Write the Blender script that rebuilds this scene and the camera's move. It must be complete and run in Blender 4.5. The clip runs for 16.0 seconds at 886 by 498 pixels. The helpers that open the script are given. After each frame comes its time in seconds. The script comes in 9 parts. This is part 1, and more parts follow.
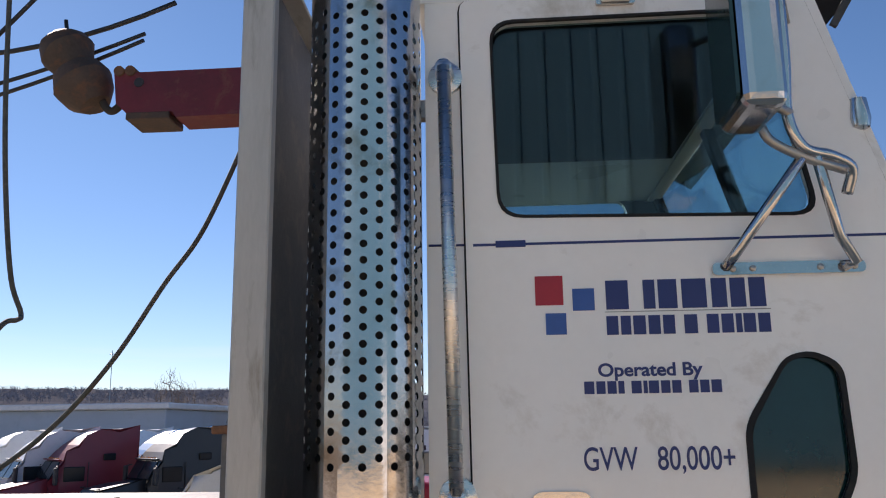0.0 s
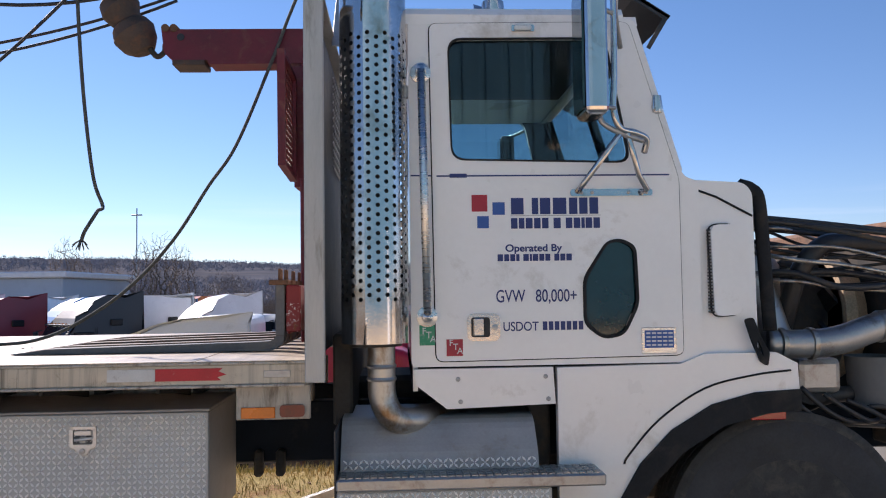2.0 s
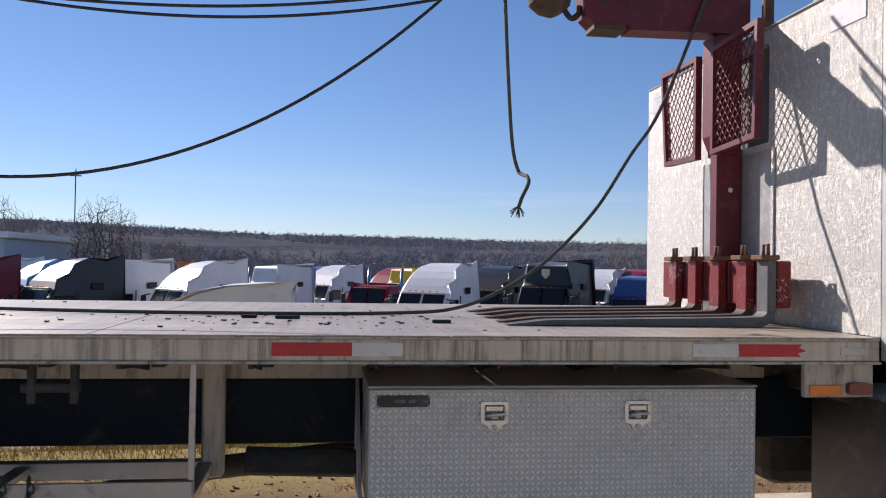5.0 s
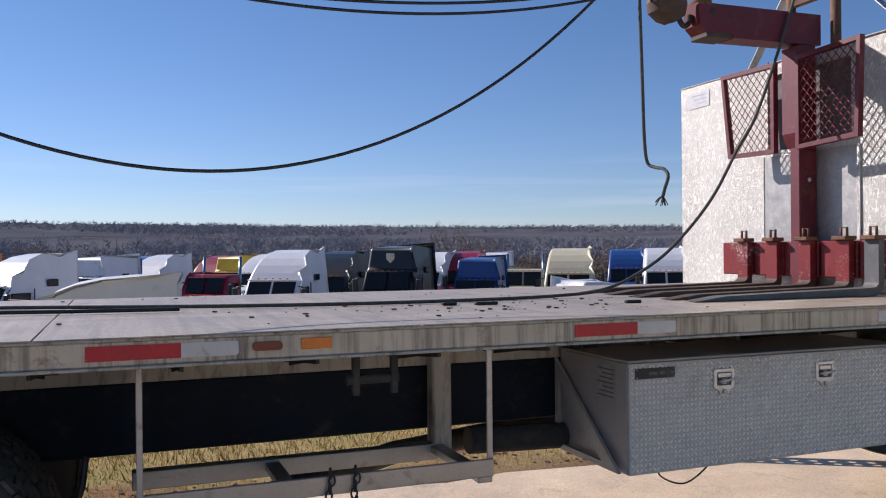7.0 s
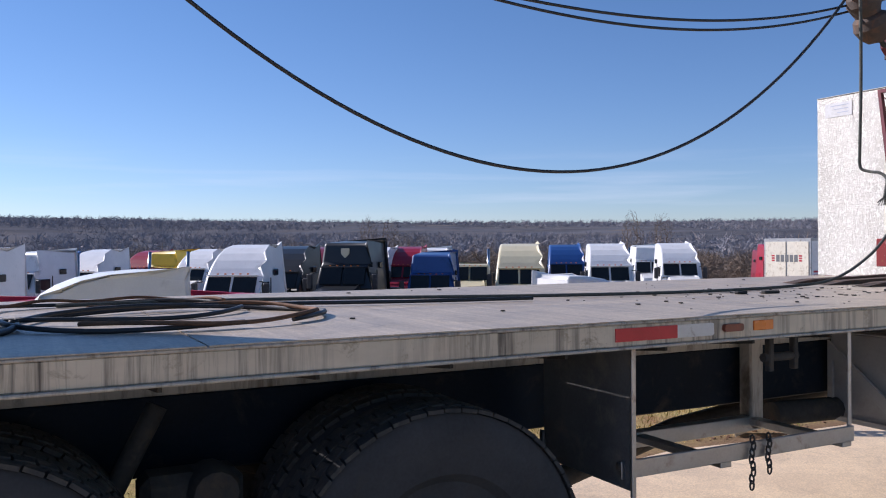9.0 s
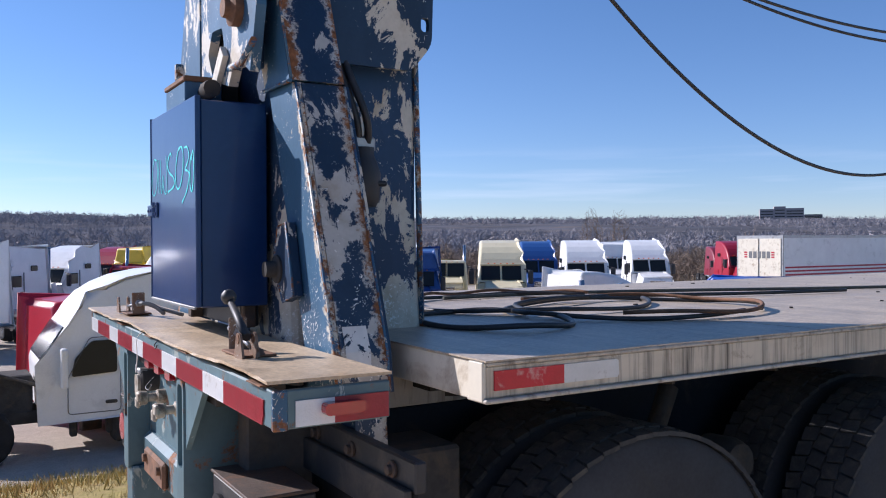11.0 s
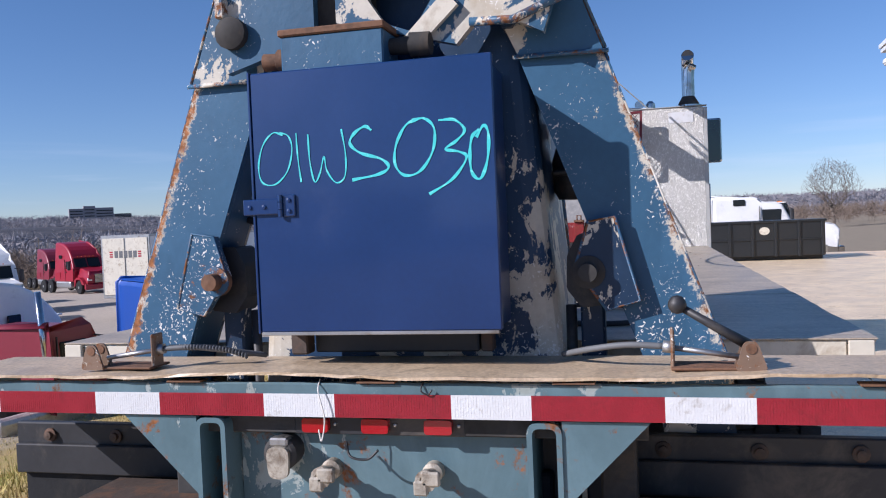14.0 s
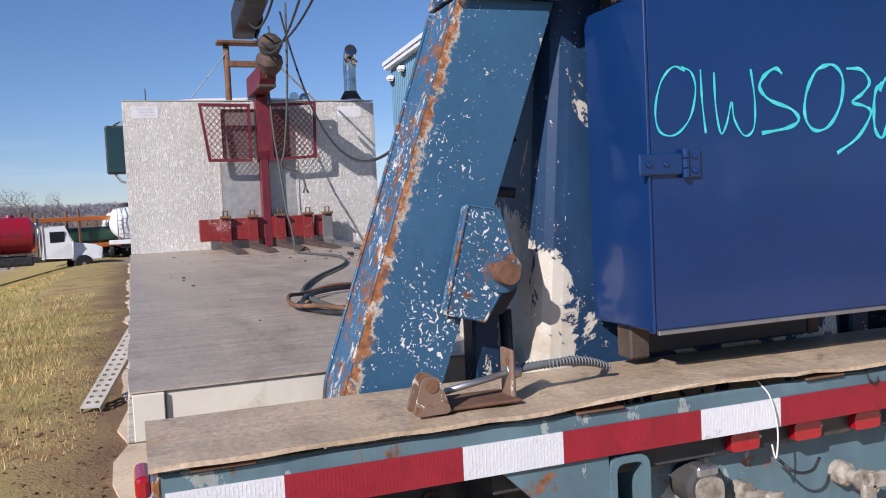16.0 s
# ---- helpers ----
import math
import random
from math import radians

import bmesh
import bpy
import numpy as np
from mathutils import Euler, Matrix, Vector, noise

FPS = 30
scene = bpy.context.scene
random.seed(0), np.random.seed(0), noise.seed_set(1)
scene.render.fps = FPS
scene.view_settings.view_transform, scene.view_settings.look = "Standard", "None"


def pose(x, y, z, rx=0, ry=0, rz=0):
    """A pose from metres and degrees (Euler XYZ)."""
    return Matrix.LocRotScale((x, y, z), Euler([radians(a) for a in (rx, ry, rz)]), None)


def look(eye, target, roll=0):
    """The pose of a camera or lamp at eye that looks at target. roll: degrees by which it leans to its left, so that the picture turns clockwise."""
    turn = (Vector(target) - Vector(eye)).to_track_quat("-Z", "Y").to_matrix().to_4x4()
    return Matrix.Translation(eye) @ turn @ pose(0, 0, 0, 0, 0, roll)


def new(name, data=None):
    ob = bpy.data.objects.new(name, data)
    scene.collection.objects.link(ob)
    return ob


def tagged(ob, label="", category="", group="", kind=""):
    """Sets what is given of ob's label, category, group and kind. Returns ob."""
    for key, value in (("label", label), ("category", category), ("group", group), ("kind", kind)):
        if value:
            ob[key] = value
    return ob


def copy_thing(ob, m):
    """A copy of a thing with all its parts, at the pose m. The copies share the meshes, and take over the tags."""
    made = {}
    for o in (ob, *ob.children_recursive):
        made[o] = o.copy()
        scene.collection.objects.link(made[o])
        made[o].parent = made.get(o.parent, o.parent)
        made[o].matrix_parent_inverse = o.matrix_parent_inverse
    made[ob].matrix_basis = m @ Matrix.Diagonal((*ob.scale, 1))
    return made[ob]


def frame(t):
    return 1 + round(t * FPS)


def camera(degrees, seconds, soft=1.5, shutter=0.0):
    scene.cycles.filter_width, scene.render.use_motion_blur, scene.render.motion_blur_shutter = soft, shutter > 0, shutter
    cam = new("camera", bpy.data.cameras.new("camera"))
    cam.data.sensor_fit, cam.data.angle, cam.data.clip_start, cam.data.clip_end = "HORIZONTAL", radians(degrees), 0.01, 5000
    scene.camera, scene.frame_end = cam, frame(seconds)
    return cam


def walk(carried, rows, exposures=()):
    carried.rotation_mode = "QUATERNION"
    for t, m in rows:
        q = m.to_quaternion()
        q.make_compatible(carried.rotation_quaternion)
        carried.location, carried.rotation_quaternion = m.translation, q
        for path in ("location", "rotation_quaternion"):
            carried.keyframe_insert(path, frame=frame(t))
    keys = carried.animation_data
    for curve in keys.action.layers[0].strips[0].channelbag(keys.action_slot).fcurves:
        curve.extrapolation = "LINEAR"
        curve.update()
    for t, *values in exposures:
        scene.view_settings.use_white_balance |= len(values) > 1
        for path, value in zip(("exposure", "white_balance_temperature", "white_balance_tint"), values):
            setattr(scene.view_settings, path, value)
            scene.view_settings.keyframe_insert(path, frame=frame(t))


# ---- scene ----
cam = camera(55.9, 16.0, 1.1)
PATH = [
    (0, (0.568, -1.786, 1.562), (0.442, 0.167, 1.971), -0.8),
    (0.5, (0.519, -2.161, 1.52), (0.455, -0.194, 1.876), -0.9),
    (1, (0.55, -2.577, 1.473), (0.584, -0.595, 1.732), -1.3),
    (1.5, (0.571, -2.917, 1.457), (0.659, -0.927, 1.643), -1.0),
    (2, (0.355, -3.232, 1.504), (0.463, -1.237, 1.605), -0.8),
    (2.5, (0.054, -3.261, 1.48), (0.139, -1.264, 1.542), -0.4),
    (3, (-0.294, -3.178, 1.479), (-0.253, -1.179, 1.522), -0.1),
    (3.5, (-0.695, -3.121, 1.51), (-0.692, -1.121, 1.551), 0.1),
    (4, (-1.09, -3.009, 1.475), (-1.104, -1.009, 1.517), 0.2),
    (4.2, (-1.311, -2.953, 1.491), (-1.277, -0.954, 1.533), 0.5),
    (6.3, (-3.132, -2.866, 1.5), (-2.563, -0.948, 1.514), -0.4),
    (6.5, (-3.326, -2.831, 1.485), (-2.709, -0.929, 1.495), -0.5),
    (7, (-3.829, -2.728, 1.506), (-3.111, -0.861, 1.509), -0.5),
    (7.5, (-4.365, -2.736, 1.526), (-3.568, -0.901, 1.522), -0.5),
    (8, (-4.808, -2.572, 1.495), (-3.953, -0.764, 1.489), -0.4),
    (8.2, (-4.99, -2.483, 1.522), (-4.118, -0.683, 1.515), -0.4),
    (10.5, (-7.175, -1.873, 1.496), (-6.203, -0.125, 1.48), -0.3),
    (11, (-7.595, -1.596, 1.526), (-6.564, 0.118, 1.507), -0.3),
    (11.5, (-7.917, -1.372, 1.524), (-6.773, 0.268, 1.507), -0.4),
    (12, (-8.152, -0.972, 1.519), (-6.838, 0.535, 1.498), -0.8),
    (12.5, (-8.407, -0.644, 1.524), (-6.905, 0.675, 1.5), -1.2),
    (13, (-8.591, -0.286, 1.529), (-6.902, 0.784, 1.495), -1.7),
    (13.5, (-8.694, 0.152, 1.566), (-6.856, 0.938, 1.518), -2.0),
    (14, (-8.799, 0.529, 1.578), (-6.86, 1.016, 1.519), -2.4),
    (14.5, (-8.727, 1.009, 1.533), (-6.736, 1.191, 1.466), -2.5),
    (15, (-8.644, 1.48, 1.54), (-6.648, 1.375, 1.466), -2.7),
    (15.5, (-8.521, 1.902, 1.564), (-6.563, 1.505, 1.471), -2.8),
    (16, (-8.235, 2.33, 1.585), (-6.362, 1.635, 1.477), -2.7),
]
walk(cam, [(t, look(e, g, r)) for t, e, g, r in PATH], [(0, 0.62, 6700, 20), (0.5, 0.58, 6600, 20), (0.9, 0.58, 6600, 20), (1.5, 0.84, 6500, 21), (2.1, 0.82, 6430, 21), (3, 0.5, 6500, 20), (4, 0.4, 6450, 20), (8, 0.34, 6100, 20), (10.4, 0.76, 5900, 20.5), (11, 0.70, 5880, 20), (13, 0.5, 5820, 20), (14.5, 0.44, 5850, 19.5), (16, 0.36, 6050, 19)])


# ---- world ----
SUN = Vector((-0.21, 0.282, 0.207)).normalized()
world = bpy.data.worlds.new("sky")
scene.world = world
world.use_nodes = True
wn = world.node_tree.nodes
sky = wn.new("ShaderNodeTexSky")
sky.sky_type = "NISHITA"
sky.sun_disc = False
sky.sun_elevation = math.asin(SUN.z)
sky.sun_rotation = math.atan2(SUN.x, SUN.y)
sky.altitude = 250
sky.air_density, sky.dust_density, sky.ozone_density = 0.9, 0.05, 4.0
wn["Background"].inputs[1].default_value = 0.078
# thin high haze: paler low down, with long faint streaks of cirrus just over the skyline
wl_ = world.node_tree.links
wtc, wsep = wn.new("ShaderNodeTexCoord"), wn.new("ShaderNodeSeparateXYZ")
wl_.new(wtc.outputs["Generated"], wsep.inputs[0])
rise = wn.new("ShaderNodeMapRange")
rise.inputs["From Min"].default_value, rise.inputs["From Max"].default_value = 0.0, 0.38
wl_.new(wsep.outputs["Z"], rise.inputs["Value"])
tone = wn.new("ShaderNodeMix")
tone.data_type = "RGBA"
tone.inputs["A"].default_value, tone.inputs["B"].default_value = (0.88, 0.89, 0.96, 1), (0.77, 0.93, 1.00, 1)
wl_.new(rise.outputs[0], tone.inputs["Factor"])
tint = wn.new("ShaderNodeMix")
tint.data_type, tint.blend_type = "RGBA", "MULTIPLY"
tint.inputs["Factor"].default_value = 1.0
wl_.new(sky.outputs[0], tint.inputs["A"])
wl_.new(tone.outputs["Result"], tint.inputs["B"])
wmap, wno = wn.new("ShaderNodeMapping"), wn.new("ShaderNodeTexNoise")
wmap.inputs["Scale"].default_value = (2.2, 2.2, 38.0)
wl_.new(wtc.outputs["Generated"], wmap.inputs["Vector"])
wl_.new(wmap.outputs[0], wno.inputs["Vector"])
wno.inputs["Scale"].default_value, wno.inputs["Detail"].default_value = 1.6, 5
streak_r, low_r, high_r = wn.new("ShaderNodeMapRange"), wn.new("ShaderNodeMapRange"), wn.new("ShaderNodeMapRange")
for nd, lo_, hi_ in ((streak_r, 0.50, 0.72), (low_r, 0.028, 0.05), (high_r, 0.12, 0.07)):
    nd.inputs["From Min"].default_value, nd.inputs["From Max"].default_value = lo_, hi_
wl_.new(wno.outputs["Fac"], streak_r.inputs["Value"])
wl_.new(wsep.outputs["Z"], low_r.inputs["Value"])
wl_.new(wsep.outputs["Z"], high_r.inputs["Value"])
m1, m2, m3 = wn.new("ShaderNodeMath"), wn.new("ShaderNodeMath"), wn.new("ShaderNodeMath")
for nd in (m1, m2, m3):
    nd.operation = "MULTIPLY"
wl_.new(streak_r.outputs[0], m1.inputs[0])
wl_.new(low_r.outputs[0], m1.inputs[1])
wl_.new(m1.outputs[0], m2.inputs[0])
wl_.new(high_r.outputs[0], m2.inputs[1])
wl_.new(m2.outputs[0], m3.inputs[0])
m3.inputs[1].default_value = 0.22
cloud = wn.new("ShaderNodeMix")
cloud.data_type = "RGBA"
cloud.inputs["B"].default_value = (7.5, 8.0, 8.8, 1)
wl_.new(m3.outputs[0], cloud.inputs["Factor"])
wl_.new(tint.outputs["Result"], cloud.inputs["A"])
wl_.new(cloud.outputs["Result"], wn["Background"].inputs[0])
sun = new("sun", bpy.data.lights.new("sun", "SUN"))
sun.data.energy, sun.data.angle, sun.data.color = 4.3, radians(0.53), (1.0, 0.94, 0.85)
sun.matrix_world = look(SUN * 50, (0, 0, 0))
GZ = -0.06          # ground beside the truck
LOT = -2.3          # level of the truck lot below


# ---- materials ----
def nodes_of(name):
    m = bpy.data.materials.new(name)
    m.use_nodes = True
    nt = m.node_tree
    return m, nt, nt.nodes, nt.links, nt.nodes["Principled BSDF"]


def coords(nt, stretch=(1, 1, 1)):
    tc, mp = nt.nodes.new("ShaderNodeTexCoord"), nt.nodes.new("ShaderNodeMapping")
    mp.inputs["Scale"].default_value = stretch
    nt.links.new(tc.outputs["Object"], mp.inputs["Vector"])
    return mp.outputs[0]


def noise_tex(nt, vec, scale, detail=4, rough=0.55, dist=0.0):
    n = nt.nodes.new("ShaderNodeTexNoise")
    n.inputs["Scale"].default_value, n.inputs["Detail"].default_value = scale, detail
    n.inputs["Roughness"].default_value, n.inputs["Distortion"].default_value = rough, dist
    nt.links.new(vec, n.inputs["Vector"])
    return n.outputs["Fac"]


def ramp(nt, fac, a, b):
    r = nt.nodes.new("ShaderNodeMapRange")
    r.inputs["From Min"].default_value, r.inputs["From Max"].default_value = a, b
    nt.links.new(fac, r.inputs["Value"])
    return r.outputs[0]


def mix(nt, fac, a, b, mode="MIX"):
    m = nt.nodes.new("ShaderNodeMix")
    m.data_type, m.blend_type = "RGBA", mode
    for sock, v in ((m.inputs["Factor"], fac), (m.inputs["A"], a), (m.inputs["B"], b)):
        if isinstance(v, (int, float)):
            sock.default_value = v
        elif isinstance(v, tuple):
            sock.default_value = (*v, 1) if len(v) == 3 else v
        else:
            nt.links.new(v, sock)
    return m.outputs["Result"]


def bump(nt, height, strength, distance, bsdf):
    b = nt.nodes.new("ShaderNodeBump")
    b.inputs["Strength"].default_value, b.inputs["Distance"].default_value = strength, distance
    nt.links.new(height, b.inputs["Height"])
    nt.links.new(b.outputs[0], bsdf.inputs["Normal"])


def finish(name, base, rough=0.5, metal=0.0, dirt=None, dirt_amt=0.5, scale=3.0, grain=60.0, vary=0.12,
           relief=0.1, coat=0.0, stretch=(1, 1, 1)):
    """A surface of one colour with soft blotches, dirt and a fine grain."""
    m, nt, ns, ln, b = nodes_of(name)
    v = coords(nt, stretch)
    big, small = noise_tex(nt, v, scale, 5, 0.6), noise_tex(nt, v, grain, 3)
    dark = tuple(c * (1 - vary * 1.6) for c in base)
    lite = tuple(min(1, c * (1 + vary)) for c in base)
    col = mix(nt, ramp(nt, big, 0.3, 0.7), dark, lite)
    col = mix(nt, 0.22, col, mix(nt, ramp(nt, small, 0.35, 0.65), dark, lite))
    if dirt:
        d = noise_tex(nt, v, scale * 1.7, 7, 0.68, 0.4)
        col = mix(nt, ramp(nt, d, 0.62 - 0.25 * dirt_amt, 0.80 - 0.2 * dirt_amt), col, dirt)
    ln.new(col, b.inputs["Base Color"])
    rr = nt.nodes.new("ShaderNodeMapRange")
    rr.inputs["To Min"].default_value, rr.inputs["To Max"].default_value = max(0.02, rough - 0.08), min(1, rough + 0.12)
    ln.new(big, rr.inputs["Value"])
    ln.new(rr.outputs[0], b.inputs["Roughness"])
    b.inputs["Metallic"].default_value, b.inputs["Coat Weight"].default_value = metal, coat
    b.inputs["Coat Roughness"].default_value = 0.08
    if relief:
        bump(nt, small, relief, 0.004, b)
    return m


def maths(nt, op, a, b=0.0, c=0.0):
    """One sum of the shader: a and b are sockets or numbers."""
    n = nt.nodes.new("ShaderNodeMath")
    n.operation = op
    for sock, v in zip(n.inputs, (a, b, c)):
        if isinstance(v, (int, float)):
            sock.default_value = v
        else:
            nt.links.new(v, sock)
    return n.outputs[0]


def glassy(name, tint=(0.75, 0.85, 0.85), mixin=0.75):
    """A clear pane: mostly see-through with a mirror-like gloss."""
    m, nt, ns, ln, b = nodes_of(name)
    ns.remove(b)
    t, g, mx = ns.new("ShaderNodeBsdfTransparent"), ns.new("ShaderNodeBsdfGlossy"), ns.new("ShaderNodeMixShader")
    t.inputs[0].default_value = (*tint, 1)
    g.inputs["Roughness"].default_value = 0.02
    lw = ns.new("ShaderNodeLayerWeight")
    lw.inputs["Blend"].default_value = 0.5
    ln.new(maths(nt, "MULTIPLY_ADD", maths(nt, "POWER", lw.outputs["Facing"], 5.0), 0.85, 0.045), mx.inputs[0])
    ln.new(t.outputs[0], mx.inputs[1])
    ln.new(g.outputs[0], mx.inputs[2])
    ln.new(mx.outputs[0], ns["Material Output"].inputs[0])
    return m


def peeling(name, paint, under, rust, white_amt=0.5, rust_amt=0.5, scale=7.0, scratch=1.0, low=None, specks=0.3, edge=None, bias=0.0):
    """Old paint that has flaked off in patches down to a pale primer, with rust, specks and fine scratches.
    low: a band of z that is barer towards its foot; edge: which rim of the crane legs is eaten by rust."""
    m, nt, ns, ln, b = nodes_of(name)
    v = coords(nt)
    sp = ns.new("ShaderNodeSeparateXYZ")
    ln.new(v, sp.inputs[0])
    X, Y, Z = sp.outputs
    big = noise_tex(nt, v, 1.7, 4, 0.6)
    flake = noise_tex(nt, coords(nt, (1, 1, 0.6)), scale, 9, 0.7, 0.5)
    fine = noise_tex(nt, v, 55, 4, 0.6)
    fade = mix(nt, ramp(nt, big, 0.3, 0.7), tuple(c * 0.7 for c in paint), tuple(min(1, c * 1.25) for c in paint))
    fade = mix(nt, 0.25, fade, mix(nt, fine, tuple(c * 0.6 for c in paint), tuple(min(1, c * 1.5) for c in paint)))
    chalky = noise_tex(nt, coords(nt, (1, 1, 0.35)), 4.0, 6, 0.65, 0.8)
    fade = mix(nt, maths(nt, "MULTIPLY", ramp(nt, chalky, 0.50, 0.75), 0.45), fade, tuple(min(1, c * 1.6 + 0.02) for c in paint))
    lo = 0.70 - 0.22 * white_amt
    area = noise_tex(nt, v, 2.6, 3, 0.5)
    worn = maths(nt, "MULTIPLY_ADD", area, 0.55, flake)
    if low:
        band = ns.new("ShaderNodeMapRange")
        band.inputs["From Min"].default_value, band.inputs["From Max"].default_value = low[0], low[1]
        band.inputs["To Min"].default_value, band.inputs["To Max"].default_value = low[2], -low[2]
        ln.new(Z, band.inputs["Value"])
        worn = maths(nt, "ADD", worn, band.outputs[0])
        worn = maths(nt, "MULTIPLY_ADD", ramp(nt, Z, 1.50, 1.30), 0.07, worn)
        worn = maths(nt, "MULTIPLY_ADD", maths(nt, "MULTIPLY", ramp(nt, Y, 1.47, 1.53), ramp(nt, Z, 1.80, 1.35)), 0.16, worn)
    if bias:
        worn = maths(nt, "MULTIPLY_ADD", ramp(nt, Y, 1.05, 0.80), bias, worn)
    white = ramp(nt, worn, lo + 0.285, lo + 0.295)
    pale = mix(nt, fine, tuple(c * 0.75 for c in under), under)
    pale = mix(nt, ramp(nt, noise_tex(nt, v, 9, 5, 0.6), 0.5, 0.75), pale, tuple(c * f for c, f in zip(under, (0.62, 0.55, 0.45))))
    col = mix(nt, white, fade, pale)
    # long thin scratches and small chips
    sc = noise_tex(nt, coords(nt, (9, 9, 2.2)), 6.0, 6, 0.8, 1.2)
    col = mix(nt, ramp(nt, sc, 0.735 - 0.02 * scratch, 0.75 - 0.02 * scratch), col, under)
    chip = maths(nt, "MULTIPLY_ADD", noise_tex(nt, v, 5.0, 3, 0.5), 0.45, noise_tex(nt, v, 66, 3, 0.6, 1.8))
    if low or edge:
        chip = maths(nt, "MULTIPLY_ADD", ramp(nt, Z, 1.75, 1.20), 0.05, chip)
    cf = ramp(nt, chip, 0.935 - 0.11 * specks, 0.945 - 0.11 * specks)
    col = mix(nt, cf, col, (0.74, 0.72, 0.68))
    rn = noise_tex(nt, v, scale * 0.8 + 1.3, 9, 0.75, 0.3)
    rfac = ramp(nt, rn, 0.74 - 0.16 * rust_amt, 0.78 - 0.14 * rust_amt)
    if edge:
        wob = noise_tex(nt, v, 30, 7, 0.75)
        if edge != "flange":
            e = maths(nt, "SUBTRACT", 1.2456, maths(nt, "MULTIPLY_ADD", Z, 0.3537, maths(nt, "ABSOLUTE", maths(nt, "SUBTRACT", Y, 1.175))))
        else:
            e = maths(nt, "SUBTRACT", 0.077, maths(nt, "ABSOLUTE", maths(nt, "ADD", X, 6.665)))
        e = maths(nt, "MULTIPLY_ADD", maths(nt, "SUBTRACT", 0.5, wob), 0.10, e)
        thin = 0.014 if edge == "thin" else 0.005 if edge == "leg" else 0.0
        bare = maths(nt, "MULTIPLY", ramp(nt, e, 0.030 - thin, 0.022 - thin), ramp(nt, noise_tex(nt, v, 21, 6, 0.75), 0.45, 0.49))
        col = mix(nt, bare, col, pale)
        more = 0.003 if edge == "leg" else 0.0
        eaten = maths(nt, "MULTIPLY", ramp(nt, e, 0.022 + more - thin, 0.010 + more - thin), ramp(nt, noise_tex(nt, v, 16.0, 7, 0.8), 0.44 - 9 * more, 0.50 - 9 * more))
        rfac = maths(nt, "MAXIMUM", rfac, eaten)
    rcol = mix(nt, ramp(nt, fine, 0.3, 0.7), tuple(min(1, c * (1.9 if edge == "leg" else 1.25)) for c in rust), tuple(c * (0.6 if edge == "leg" else 0.35) for c in rust))
    col = mix(nt, rfac, col, rcol)
    ln.new(col, b.inputs["Base Color"])
    rr = ns.new("ShaderNodeMapRange")
    rr.inputs["To Min"].default_value, rr.inputs["To Max"].default_value = 0.46, 0.85
    ln.new(rfac, rr.inputs["Value"])
    ln.new(rr.outputs[0], b.inputs["Roughness"])
    b.inputs["Coat Weight"].default_value, b.inputs["Coat Roughness"].default_value = 0.12, 0.35
    b.inputs["Specular IOR Level"].default_value = 0.30
    hgt = maths(nt, "SUBTRACT", maths(nt, "MULTIPLY", fine, 0.5), maths(nt, "MULTIPLY", maths(nt, "MAXIMUM", white, cf), 0.6))
    bump(nt, hgt, 0.4, 0.003, b)
    return m


def deck_mat(name="worn_tan_grey_deck_plate", k=1.0, grow=(0.7, 2.4, 1), tone=(1, 1, 1), grain=0.0):
    """Worn plate or slab: tan-grey with darker scuffs, rust stains, scratches and a fine speckle."""
    m, nt, ns, ln, b = nodes_of(name)
    v = coords(nt)
    streak = noise_tex(nt, coords(nt, grow), 3.0 * k, 6, 0.65, 0.4)
    fine = noise_tex(nt, v, 90, 3, 0.6)
    col = mix(nt, ramp(nt, streak, 0.30, 0.70), (0.39, 0.315, 0.235), (0.56, 0.47, 0.36))
    col = mix(nt, ramp(nt, noise_tex(nt, v, 6.5 * k, 8, 0.72, 0.6), 0.56, 0.72), col, (0.25, 0.205, 0.155))
    col = mix(nt, ramp(nt, noise_tex(nt, v, 2.2 * k, 7, 0.7, 0.5), 0.60, 0.74), col, (0.44, 0.31, 0.19))
    col = mix(nt, ramp(nt, noise_tex(nt, coords(nt, (1.5, 14, 1)), 5.0, 5, 0.75, 1.5), 0.70, 0.73), col, (0.20, 0.17, 0.14))
    col = mix(nt, 0.35, col, mix(nt, ramp(nt, fine, 0.3, 0.7), (0.2, 0.2, 0.2), (0.8, 0.8, 0.8)), "OVERLAY")
    col = mix(nt, 1.0, col, tone, "MULTIPLY")
    if grain:
        g = noise_tex(nt, coords(nt, (24, 0.9, 1)), 1.0, 7, 0.75, 0.4)
        col = mix(nt, grain, col, mix(nt, ramp(nt, g, 0.32, 0.68), (0.16, 0.16, 0.16), (0.72, 0.72, 0.72)), "OVERLAY")
    ln.new(col, b.inputs["Base Color"])
    b.inputs["Metallic"].default_value = 0.05
    ln.new(maths(nt, "MULTIPLY_ADD", streak, 0.35, 0.27), b.inputs["Roughness"])
    bump(nt, fine, 0.3, 0.003, b)
    return m


